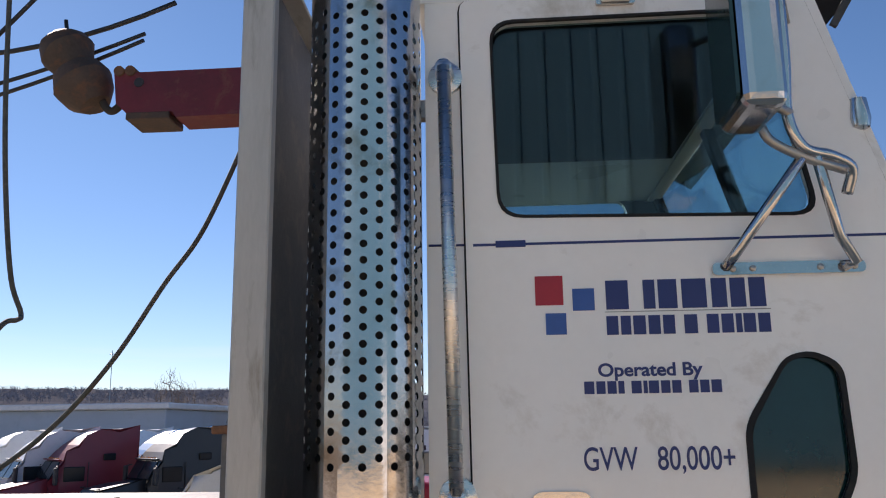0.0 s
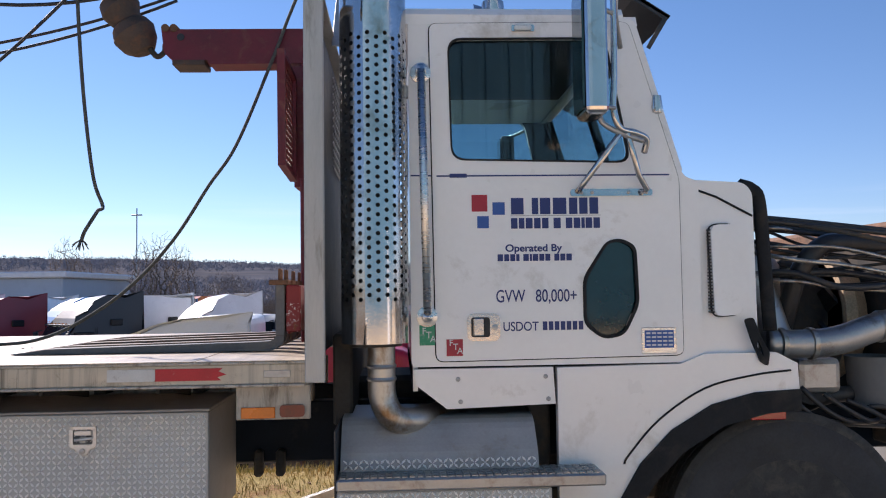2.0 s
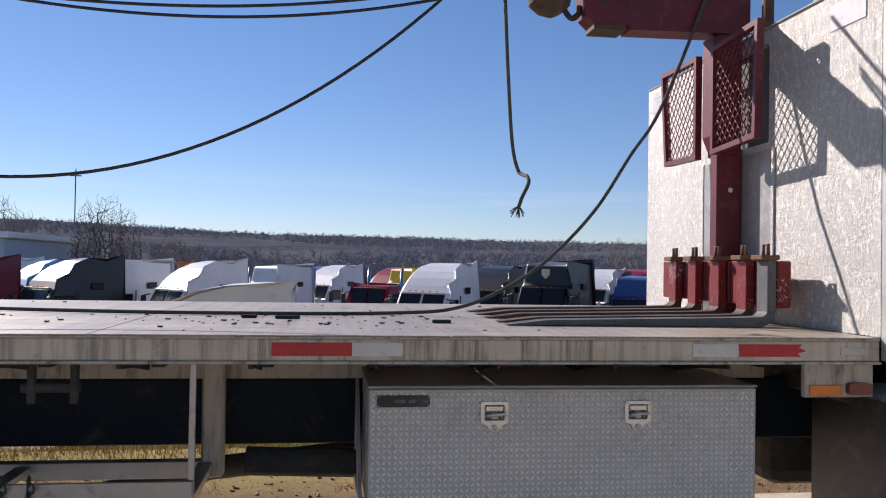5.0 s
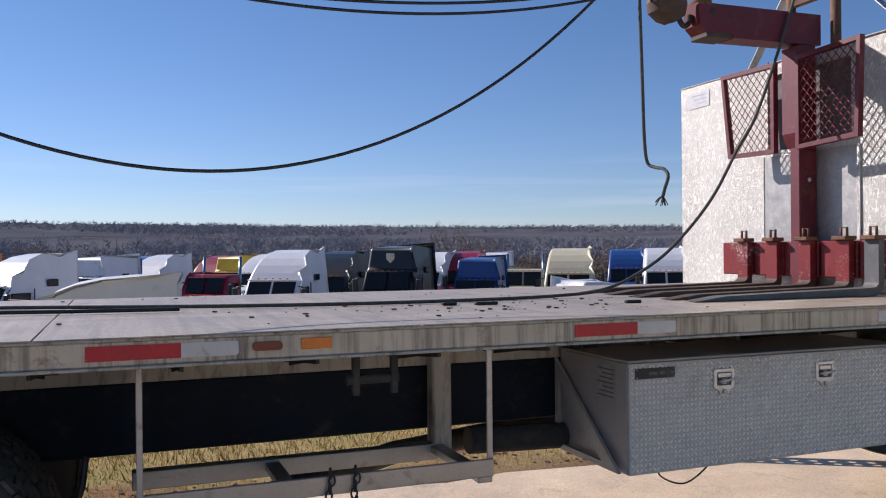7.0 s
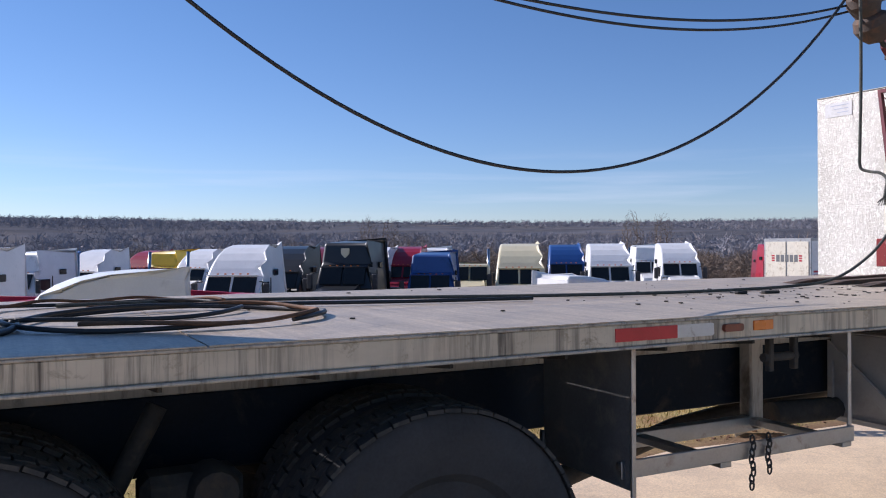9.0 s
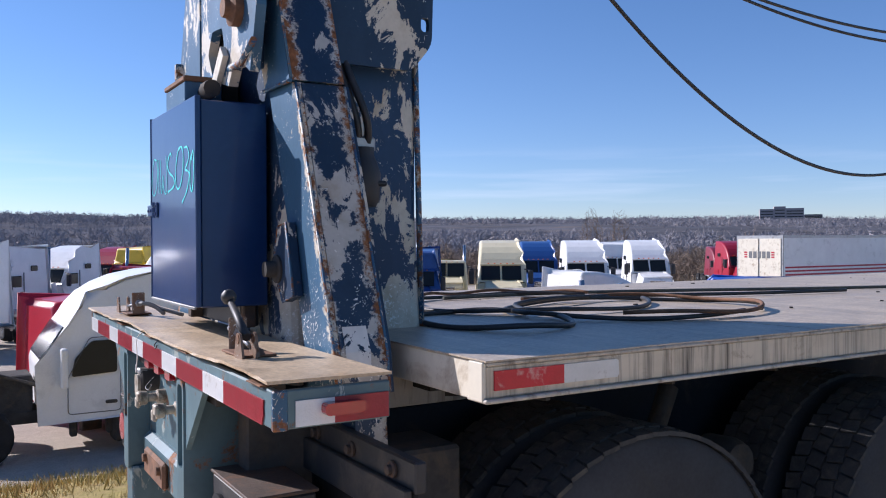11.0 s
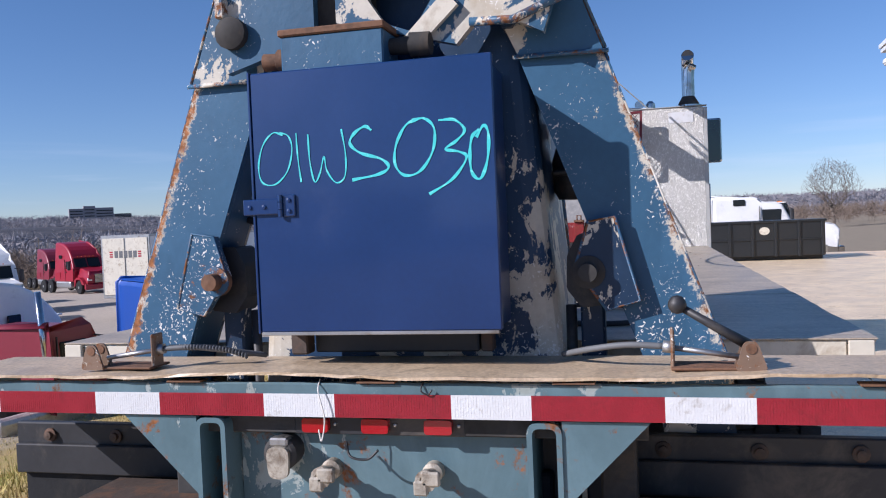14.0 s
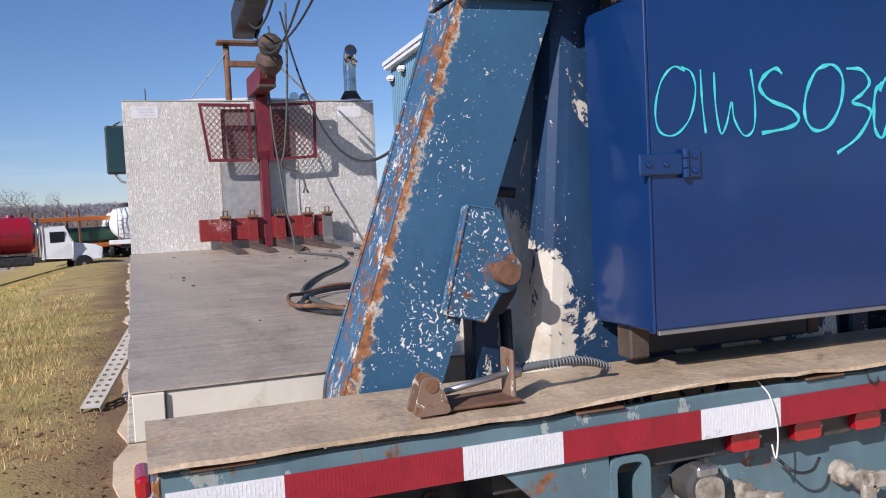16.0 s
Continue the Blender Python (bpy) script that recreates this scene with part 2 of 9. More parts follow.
def rail_mat():
    """Pale oxidised rail with dark drips running down its face."""
    m, nt, ns, ln, b = nodes_of("drip_stained_aluminium_rail")
    v = coords(nt)
    col = mix(nt, ramp(nt, noise_tex(nt, coords(nt, (1, 1, 3)), 2.2, 5, 0.6), 0.3, 0.7), (0.50, 0.435, 0.335), (0.66, 0.58, 0.46))
    drip = noise_tex(nt, coords(nt, (26, 26, 1.1)), 1.0, 6, 0.7, 0.3)
    area = noise_tex(nt, coords(nt, (1.7, 1.7, 0.3)), 1.0, 3, 0.5)
    col = mix(nt, maths(nt, "MULTIPLY", ramp(nt, drip, 0.47, 0.66), ramp(nt, area, 0.34, 0.58)), col, (0.11, 0.09, 0.07))
    col = mix(nt, ramp(nt, noise_tex(nt, v, 9, 8, 0.75, 0.5), 0.56, 0.70), col, (0.26, 0.205, 0.14))
    ln.new(col, b.inputs["Base Color"])
    b.inputs["Roughness"].default_value, b.inputs["Metallic"].default_value = 0.6, 0.08
    bump(nt, noise_tex(nt, v, 70, 3), 0.15, 0.003, b)
    return m


RUST = (0.25, 0.10, 0.037)
M = {}
M["white"] = finish("white_truck_paint", (0.86, 0.855, 0.84), 0.28, 0, (0.55, 0.52, 0.46), 0.15, 2.0, 40, 0.03, 0.02, 0.5)
M["cast_pale"] = finish("dusty_galvanised_plank", (0.50, 0.47, 0.41), 0.6, 0.1, (0.36, 0.31, 0.24), 0.4, 6.0, 60, 0.1, 0.08)
M["white_fade"] = finish("faded_white_paint", (0.72, 0.70, 0.66), 0.5, 0, (0.42, 0.36, 0.28), 0.35, 3.0, 40, 0.05, 0.05)
M["chrome"] = finish("polished_chrome", (0.56, 0.55, 0.545), 0.13, 1.0, (0.32, 0.27, 0.21), 0.35, 5.0, 90, 0.04, 0.04)
M["steel"] = finish("dull_steel", (0.42, 0.42, 0.42), 0.42, 0.9, (0.20, 0.15, 0.11), 0.3, 5.0, 90, 0.12, 0.08)
M["pipe"] = finish("heat_stained_steel", (0.48, 0.46, 0.42), 0.36, 0.9, (0.22, 0.14, 0.08), 0.5, 5.0, 70, 0.12, 0.06)
M["rail"] = finish("weathered_aluminium_rail", (0.50, 0.455, 0.39), 0.65, 0.05, (0.15, 0.12, 0.09), 0.5, 4.0, 60, 0.12, 0.1, 0, (3, 1, 0.5))
M["alu"] = finish("weathered_aluminium_channel", (0.50, 0.49, 0.46), 0.5, 0.35, (0.27, 0.25, 0.21), 0.35, 4.0, 60, 0.10, 0.1, 0, (3, 1, 0.5))
# one metal in two tones: lugs lightened for their glints, ground darkened between
M["tread_alu"] = finish("glint_bright_tread_lugs", (0.92, 0.90, 0.87), 0.45, 0.0, (0.72, 0.69, 0.65), 0.3, 5.0, 90, 0.07, 0.08)
M["tread_base"] = finish("darkened_dusty_tread_ground", (0.50, 0.485, 0.465), 0.6, 0.0, (0.40, 0.385, 0.36), 0.35, 5.0, 90, 0.07, 0.08)
M["box_side"] = finish("grey_sheet_box_side", (0.40, 0.39, 0.38), 0.5, 0.1, (0.30, 0.285, 0.27), 0.4, 4.0, 60, 0.10, 0.06)
M["latch"] = finish("scuffed_plated_latch", (0.66, 0.66, 0.66), 0.34, 0.55, (0.36, 0.34, 0.31), 0.3, 20.0, 120, 0.08, 0.05)
M["sticker"] = finish("sun_bleached_sticker", (0.66, 0.66, 0.66), 0.5, 0, (0.52, 0.51, 0.48), 0.4, 12.0, 90, 0.05, 0.03)
M["faded_ink"] = finish("faded_sticker_ink", (0.44, 0.48, 0.58), 0.5, 0, None, 0, 9, 90, 0.08, 0.02)
M["faded_decal"] = finish("dusty_faded_decal", (0.40, 0.40, 0.40), 0.6, 0, (0.26, 0.25, 0.24), 0.5, 20.0, 90, 0.1, 0.03)
M["far_wall"] = finish("pale_blue_warehouse_siding", (0.44, 0.51, 0.58), 0.6, 0, (0.38, 0.44, 0.50), 0.3, 0.3, 8, 0.05, 0.0)
M["rim"] = finish("dull_aluminium_wheel", (0.74, 0.73, 0.70), 0.45, 0.0, (0.30, 0.26, 0.22), 0.3, 6, 80, 0.1, 0.06)
M["rail_face"] = rail_mat()
M["cream"] = finish("cream_paint", (0.66, 0.61, 0.50), 0.5, 0, (0.33, 0.25, 0.16), 0.35, 4.0, 50, 0.07, 0.08)
M["black"] = finish("black_paint", (0.025, 0.026, 0.03), 0.5, 0, (0.10, 0.085, 0.07), 0.4, 3.0, 50, 0.2, 0.1)
M["dark"] = finish("grimy_underside", (0.062, 0.060, 0.058), 0.75, 0, (0.11, 0.085, 0.062), 0.40, 4.0, 50, 0.25, 0.2)
M["rubber"] = finish("black_rubber", (0.026, 0.027, 0.029), 0.78, 0, (0.048, 0.044, 0.040), 0.4, 4.0, 90, 0.2, 0.12)
M["rust"] = finish("rusty_steel", (0.20, 0.10, 0.055), 0.8, 0.1, (0.09, 0.05, 0.03), 0.6, 9.0, 90, 0.25, 0.3)
M["red_frame"] = finish("faded_red_paint", (0.135, 0.012, 0.023), 0.5, 0, (0.17, 0.06, 0.04), 0.35, 6.0, 70, 0.2, 0.1)
M["red_rust"] = peeling("rusty_red_paint", (0.21, 0.022, 0.022), (0.20, 0.09, 0.06), RUST, 0.35, 0.9, 9.0)
M["plate_red"] = finish("red_reflective_tape", (0.285, 0.012, 0.024), 0.36, 0, (0.20, 0.012, 0.02), 0.4, 16.0, 160, 0.12, 0.25)
M["tape_red_worn"] = finish("chipped_red_reflective_tape", (0.50, 0.014, 0.026), 0.36, 0, (0.60, 0.54, 0.48), 0.16, 9.0, 160, 0.12, 0.2)
M["tape_white_worn"] = finish("chipped_white_reflective_tape", (0.62, 0.62, 0.60), 0.36, 0, (0.20, 0.16, 0.11), 0.22, 9.0, 160, 0.07, 0.2)
M["marker_lens"] = finish("weathered_dark_red_lens", (0.22, 0.05, 0.025), 0.4, 0, (0.12, 0.05, 0.03), 0.5, 14.0, 150, 0.15, 0.1)
M["plate_white"] = finish("white_reflective_tape", (0.68, 0.69, 0.70), 0.3, 0, (0.36, 0.32, 0.27), 0.15, 14.0, 160, 0.05, 0.3)
M["amber"] = finish("amber_reflector", (0.75, 0.20, 0.02), 0.25, 0, None, 0, 8.0, 120, 0.1, 0.2)
M["red_lens"] = finish("red_lamp_lens", (0.36, 0.006, 0.014), 0.14, 0, None, 0, 8.0, 150, 0.1, 0.1, 0.6)
M["clear_lens"] = finish("clear_lamp_lens", (0.75, 0.75, 0.72), 0.12, 0, None, 0, 8.0, 120, 0.06, 0.15, 0.6)
M["blue_ink"] = finish("dark_blue_vinyl", (0.018, 0.035, 0.16), 0.4, 0, None, 0, 9, 90, 0.08, 0.02)
M["mid_blue"] = finish("blue_vinyl", (0.03, 0.10, 0.35), 0.4, 0, None, 0, 9, 90, 0.08, 0.02)
M["red_ink"] = finish("red_vinyl", (0.40, 0.02, 0.04), 0.4, 0, None, 0, 9, 90, 0.08, 0.02)
M["green_ink"] = finish("green_sticker", (0.03, 0.30, 0.16), 0.45, 0, (0.4, 0.45, 0.4), 0.2, 30, 90, 0.1, 0.02)
M["navy"] = finish("glossy_navy_cabinet_paint", (0.0050, 0.031, 0.126), 0.30, 0, (0.02, 0.045, 0.14), 0.15, 2.5, 70, 0.12, 0.03, 0.45)
M["navy"].node_tree.nodes["Principled BSDF"].inputs["Specular IOR Level"].default_value = 0.5
M["chalk"] = finish("turquoise_paint_marker", (0.05, 0.58, 0.60), 0.6, 0, (0.20, 0.80, 0.78), 0.4, 40, 150, 0.08, 0.05)
CREAM = (0.66, 0.61, 0.51)
BLUE, NAVY = (0.038, 0.108, 0.190), (0.012, 0.034, 0.074)
M["crane"] = peeling("flaking_blue_crane_paint", BLUE, CREAM, RUST, 0.05, 0.30, 20.0, 1.4, None, 0.10)
M["crane_leg_thin"] = peeling("scratched_blue_leg_paint_with_thin_rust_rim", BLUE, CREAM, RUST, 0.06, 0.42, 22.0, 1.6, None, 0.25, "thin")
M["crane_leg"] = peeling("scratched_blue_leg_paint", BLUE, CREAM, RUST, 0.03, 0.42, 22.0, 1.6, None, 0.30, "leg")
M["crane_flange"] = peeling("mottled_leg_flange_paint", NAVY, (0.52, 0.50, 0.46), RUST, 0.70, 0.50, 9.0, 2.0, None, 0.15, "flange")
M["crane_worn"] = peeling("badly_flaked_navy_crane_paint", NAVY, CREAM, RUST, 0.62, 0.45, 9.0, 1.6, None, 0.1)
M["crane_pedestal"] = peeling("pedestal_with_paint_stripped_low_down", (0.016, 0.045, 0.10), CREAM, RUST, 0.42, 0.50, 8.0, 1.2, (1.30, 2.0, 0.05), 0.1, None, 0.085)
M["crane_ear"] = peeling("chipped_blue_ear_paint", BLUE, CREAM, RUST, 0.42, 0.95, 24.0, 5.0, None, 1.25)
M["crane_ear_worn"] = peeling("flaked_navy_ear_paint", NAVY, CREAM, RUST, 0.80, 0.80, 12.0, 2.0, None, 0.3)
M["crane_yoke"] = peeling("blue_yoke_paint_with_cream_patches", BLUE, CREAM, RUST, 0.66, 0.42, 6.0, 1.4, None, 0.1)
M["scuffed_decal"] = peeling("scuffed_white_decal", (0.60, 0.59, 0.57), NAVY, RUST, 0.62, 0.5, 18.0, 3.0, None, -0.5)
M["lever_paint"] = peeling("rusted_cream_lever_paint", (0.19, 0.125, 0.085), CREAM, RUST, 0.45, 1.25, 30.0, 1.0, None, 0.2)
M["crane_edge"] = peeling("rust_eaten_crane_edge", BLUE, CREAM, RUST, 0.70, 1.45, 26.0, 1.6, None, 0.5)
M["teal"] = peeling("chalky_teal_frame_paint", (0.095, 0.160, 0.185), (0.36, 0.42, 0.41), RUST, 0.40, 1.06, 7.0, -1.0, None, -0.9)
M["guard_sheet"] = finish("dusty_dark_sheet_steel", (0.15, 0.15, 0.15), 0.6, 0.1, (0.22, 0.20, 0.175), 0.4, 5, 80, 0.15, 0.1)
M["dull_tread"] = finish("dull_dusty_aluminium", (0.40, 0.395, 0.385), 0.5, 0.3, (0.30, 0.27, 0.23), 0.35, 5, 90, 0.12, 0.15)
M["cast_brown"] = finish("dark_cast_iron", (0.085, 0.062, 0.05), 0.7, 0.2, (0.16, 0.08, 0.045), 0.5, 9, 90, 0.25, 0.3)
M["frame_paint"] = finish("blue_black_chassis_paint", (0.011, 0.017, 0.027), 0.55, 0, (0.05, 0.045, 0.04), 0.25, 3.0, 60, 0.2, 0.1)
M["sidewall"] = finish("black_tyre_sidewall", (0.055, 0.056, 0.060), 0.7, 0, (0.055, 0.052, 0.048), 0.3, 4.0, 90, 0.2, 0.1)
M["tread_dust"] = finish("dusty_tyre_tread", (0.060, 0.060, 0.060), 0.9, 0, (0.10, 0.092, 0.08), 0.5, 9.0, 150, 0.2, 0.3)
for key in ("sidewall", "tread_dust", "frame_paint", "guard_sheet", "rubber", "dark"):
    if key in M:
        M[key].node_tree.nodes["Principled BSDF"].inputs["Specular IOR Level"].default_value = 0.12
M["coupling"] = finish("dirty_cast_metal", (0.42, 0.38, 0.31), 0.6, 0.2, (0.12, 0.08, 0.05), 0.6, 16, 120, 0.2, 0.25)
M["grey_deck"] = deck_mat(tone=(0.90, 0.89, 0.875), grain=0.4)
M["grey_deck"].node_tree.nodes["Principled BSDF"].inputs["Specular IOR Level"].default_value = 0.95
M["tan_deck"] = deck_mat("worn_tan_deck_sheet", 1.7, (1, 1, 1), (1.06, 0.98, 0.86), 0.2)
M["hose"] = finish("black_hydraulic_hose", (0.026, 0.026, 0.028), 0.45, 0, (0.06, 0.05, 0.045), 0.3, 12, 150, 0.2, 0.1)
M["rope"] = finish("grey_green_rope", (0.085, 0.09, 0.08), 0.85, 0, (0.16, 0.15, 0.12), 0.3, 30, 400, 0.25, 0.4)
M["mesh_red"] = finish("red_expanded_metal", (0.20, 0.03, 0.035), 0.55, 0.1, (0.16, 0.08, 0.05), 0.5, 20, 150, 0.2, 0.1)
M["interior"] = finish("grey_cab_lining", (0.028, 0.028, 0.031), 0.8, 0, None, 0, 5, 60, 0.15, 0.1)
M["curtain"] = finish("grey_curtain_cloth", (0.028, 0.029, 0.032), 0.9, 0, None, 0, 5, 90, 0.15, 0.2)
M["plastic_grey"] = finish("grey_bin_plastic", (0.13, 0.135, 0.14), 0.6, 0, None, 0, 4, 60, 0.1, 0.1)
M["stainless"] = finish("brushed_stainless", (0.66, 0.66, 0.65), 0.26, 1.0, (0.40, 0.37, 0.33), 0.15, 6, 120, 0.06, 0.06, 0, (1, 1, 12))
M["teal_glass"] = finish("dark_tinted_glass", (0.006, 0.030, 0.032), 0.06, 0, None, 0, 3, 30, 0.1, 0.0, 0.5)
M["glass"] = glassy("clear_window_glass", (0.80, 0.90, 0.90))
M["tint_glass"] = glassy("tinted_window_glass", (0.60, 0.72, 0.74))
M["day_pane"] = finish("sky_tinted_window_pane", (0.06, 0.09, 0.12), 0.10, 0, None, 0, 3, 30, 0.1, 0.0, 0.0)
M["window_alu"] = finish("pale_grey_window_frame", (0.42, 0.46, 0.50), 0.5, 0.1, None, 0, 3, 30, 0.1, 0.0, 0.0)
M["far_glass"] = finish("distant_windscreen_glass", (0.018, 0.022, 0.025), 0.14, 0, None, 0, 3, 30, 0.1, 0.0, 0.0)
M["far_glass"].node_tree.nodes["Principled BSDF"].inputs["Specular IOR Level"].default_value = 0.22


def bulkhead_mat():
    """Crinkled bright bulkhead sheet: dented foil-like metal with pale flakes, grey between and a few scratches."""
    m, nt, ns, ln, b = nodes_of("weathered_crinkled_bulkhead_sheet")
    v = coords(nt)
    fl = noise_tex(nt, coords(nt, (1, 1.5, 1)), 30, 6, 0.68, 1.2)
    crease = noise_tex(nt, coords(nt, (1, 3.2, 0.9)), 16, 5, 0.7, 2.5)
    big = noise_tex(nt, v, 1.6, 4, 0.6)
    col = mix(nt, ramp(nt, big, 0.3, 0.7), (0.50, 0.48, 0.43), (0.62, 0.60, 0.55))
    col = mix(nt, ramp(nt, fl, 0.50, 0.62), col, (0.80, 0.78, 0.73))
    col = mix(nt, maths(nt, "MULTIPLY", ramp(nt, crease, 0.58, 0.70), 0.6), col, (0.36, 0.34, 0.30))
    col = mix(nt, ramp(nt, noise_tex(nt, coords(nt, (1, 8, 0.8)), 5, 5, 0.6), 0.64, 0.78), col, (0.34, 0.32, 0.28))
    ln.new(col, b.inputs["Base Color"])
    b.inputs["Metallic"].default_value = 0.35
    ln.new(maths(nt, "MULTIPLY_ADD", fl, 0.30, 0.22), b.inputs["Roughness"])
    bump(nt, maths(nt, "ADD", fl, maths(nt, "MULTIPLY", crease, 1.4)), 0.85, 0.006, b)
    return m


M["bulkhead"] = bulkhead_mat()
M["bulk_grey"] = finish("dull_grey_aluminium_sheet", (0.44, 0.43, 0.41), 0.42, 0.5, (0.58, 0.56, 0.50), 0.45, 14, 80, 0.12, 0.1)


# ---- mesh helpers ----
def add_box(bm, x0, x1, y0, y1, z0, z1, bev=0.0, m=None, seg=1):
    """A box, with its edges rounded by bev, moved by the matrix m."""
    t = bmesh.new()
    bmesh.ops.create_cube(t, size=1)
    for v in t.verts:
        v.co = Vector((x0 + (v.co.x + 0.5) * (x1 - x0), y0 + (v.co.y + 0.5) * (y1 - y0), z0 + (v.co.z + 0.5) * (z1 - z0)))
    if bev > 0:
        bmesh.ops.bevel(t, geom=t.edges[:], offset=bev, segments=seg, affect="EDGES", profile=0.5)
    join(bm, t, m)


def join(bm, t, m=None):
    if m is not None:
        bmesh.ops.transform(t, matrix=m, verts=t.verts)
    base = {}
    for v in t.verts:
        base[v] = bm.verts.new(v.co)
    for f in t.faces:
        try:
            nf = bm.faces.new([base[v] for v in f.verts])
            nf.smooth = f.smooth
        except ValueError:
            pass
    t.free()


def add_tube(bm, pts, r, n=8, closed=False, radii=None):
    """A round bar swept along points."""
    pts = [Vector(p) for p in pts]
    rings = []
    up = Vector((0, 0, 1))
    last = None
    for i, p in enumerate(pts):
        a = pts[max(0, i - 1)] if not closed else pts[i - 1]
        b = pts[min(len(pts) - 1, i + 1)] if not closed else pts[(i + 1) % len(pts)]
        d = (b - a).normalized()
        if last is None:
            side = d.cross(up)
            if side.length < 0.05:
                side = d.cross(Vector((1, 0, 0)))
        else:
            side = last - d * last.dot(d)
        side.normalize()
        last = side
        q = d.cross(side)
        rr = radii[i] if radii else r
        rings.append([bm.verts.new(p + (side * math.cos(k * math.tau / n) + q * math.sin(k * math.tau / n)) * rr) for k in range(n)])
    pairs = list(zip(rings, rings[1:])) + ([(rings[-1], rings[0])] if closed else [])
    for a, b in pairs:
        for k in range(n):
            f = bm.faces.new((a[k], a[(k + 1) % n], b[(k + 1) % n], b[k]))
            f.smooth = True
    if not closed:
        bm.faces.new(rings[0][::-1])
        bm.faces.new(rings[-1])


def add_lathe(bm, profile, centre, axis="z", n=24, smooth=True):
    """A turned form: profile of (radius, height) about the axis through centre."""
    c = Vector(centre)
    rings = []
    for r, h in profile:
        ring = []
        for k in range(n):
            a = k * math.tau / n
            u, w = r * math.cos(a), r * math.sin(a)
            p = {"z": (u, w, h), "y": (u, h, w), "x": (h, u, w)}[axis]
            ring.append(bm.verts.new(c + Vector(p)))
        rings.append(ring)
    for a, b in zip(rings, rings[1:]):
        for k in range(n):
            f = bm.faces.new((a[k], a[(k + 1) % n], b[(k + 1) % n], b[k]))
            f.smooth = smooth
    for i in range(1, len(profile) - 1):
        p, q = Vector(profile[i]) - Vector(profile[i - 1]), Vector(profile[i + 1]) - Vector(profile[i])
        if p.length > 0 and q.length > 0 and p.angle(q) > 0.6:
            for k in range(n):
                e = bm.edges.get((rings[i][k], rings[i][(k + 1) % n]))
                if e:
                    e.smooth = False
    if profile[0][0] > 1e-5:
        bm.faces.new(rings[0][::-1])
    if profile[-1][0] > 1e-5:
        bm.faces.new(rings[-1])


def round_poly(pts, r, n=4):
    """A polygon with its corners rounded by r."""
    out = []
    k = len(pts)
    for i in range(k):
        p, a, b = Vector(pts[i]), Vector(pts[i - 1]), Vector(pts[(i + 1) % k])
        da, db = (a - p), (b - p)
        ra = min(r, da.length * 0.45, db.length * 0.45)
        s, e = p + da.normalized() * ra, p + db.normalized() * ra
        for j in range(n + 1):
            t = j / n
            q = s * (1 - t) ** 2 + p * 2 * t * (1 - t) + e * t * t
            out.append((q.x, q.y))
    return out


def place3(u, w, a, axis):
    return {"y": (u, a, w), "x": (a, u, w), "z": (u, w, a)}[axis]


def add_plate(bm, outer, axis, a0, a1, holes=()):
    """A flat plate cut to an outline, with holes, that is thick from a0 to a1 along the axis."""
    t = bmesh.new()
    loops = []
    for poly in (outer, *holes):
        vs = [t.verts.new(place3(u, w, a0, axis)) for u, w in poly]
        loops.append([t.edges.new((vs[i - 1], vs[i])) for i in range(len(vs))])
    bmesh.ops.triangle_fill(t, use_beauty=True, use_dissolve=False, edges=[e for l in loops for e in l])
    rims = [[(e.verts[0].co.copy(), e.verts[1].co.copy()) for e in l] for l in loops]
    off = Vector(place3(0, 0, a1 - a0, axis))
    faces = [[v.co.copy() for v in f.verts] for f in t.faces]
    t.free()
    keep = {}

    def vert(co):
        key = (round(co.x, 5), round(co.y, 5), round(co.z, 5))
        if key not in keep:
            keep[key] = bm.verts.new(co)
        return keep[key]
    for f in faces:
        for shift, rev in ((Vector(), False), (off, True)):
            vs = [vert(c + shift) for c in f]
            try:
                bm.faces.new(vs[::-1] if rev else vs)
            except ValueError:
                pass
    for rim in rims:
        for a, b in rim:
            try:
                bm.faces.new((vert(a), vert(b), vert(b + off), vert(a + off)))
            except ValueError:
                pass


def part(name, bm, material, parent=None, label="", smooth=False):
    """Links a bmesh as one mesh object under a thing or a part."""
    bmesh.ops.recalc_face_normals(bm, faces=bm.faces)
    me = bpy.data.meshes.new(name)
    bm.to_mesh(me)
    bm.free()
    if smooth:
        me.polygons.foreach_set("use_smooth", [True] * len(me.polygons))
    me.materials.append(M[material] if isinstance(material, str) else material)
    ob = new(name, me)
    if parent is not None:
        ob.parent = parent
        ob.matrix_parent_inverse = parent_world(parent).inverted()
    if label:
        tagged(ob, label)
    return ob


def parent_world(ob):
    m = ob.matrix_basis.copy()
    while ob.parent is not None:
        m = ob.parent.matrix_basis @ ob.matrix_parent_inverse @ m
        ob = ob.parent
    return m


def thing(name, at, label, category, group="", kind=""):
    ob = new(name)
    ob.empty_display_size = 0.2
    ob.matrix_basis = pose(*at)
    return tagged(ob, label, category, group, kind)


def boxpart(name, dims, material, parent=None, bev=0.004, label="", m=None, seg=1):
    bm = bmesh.new()
    add_box(bm, *dims, bev=bev, m=m, seg=seg)
    return part(name, bm, material, parent, label)


def tubepart(name, pts, r, material, parent=None, n=8, label="", closed=False, radii=None):
    bm = bmesh.new()
    add_tube(bm, pts, r, n, closed, radii)
    return part(name, bm, material, parent, label)


def lathepart(name, profile, centre, axis, material, parent=None, n=20, label="", smooth=True):
    bm = bmesh.new()
    add_lathe(bm, profile, centre, axis, n, smooth)
    return part(name, bm, material, parent, label)


def platepart(name, outer, axis, a0, a1, material, parent=None, holes=(), label=""):
    bm = bmesh.new()
    add_plate(bm, outer, axis, a0, a1, holes)
    return part(name, bm, material, parent, label)


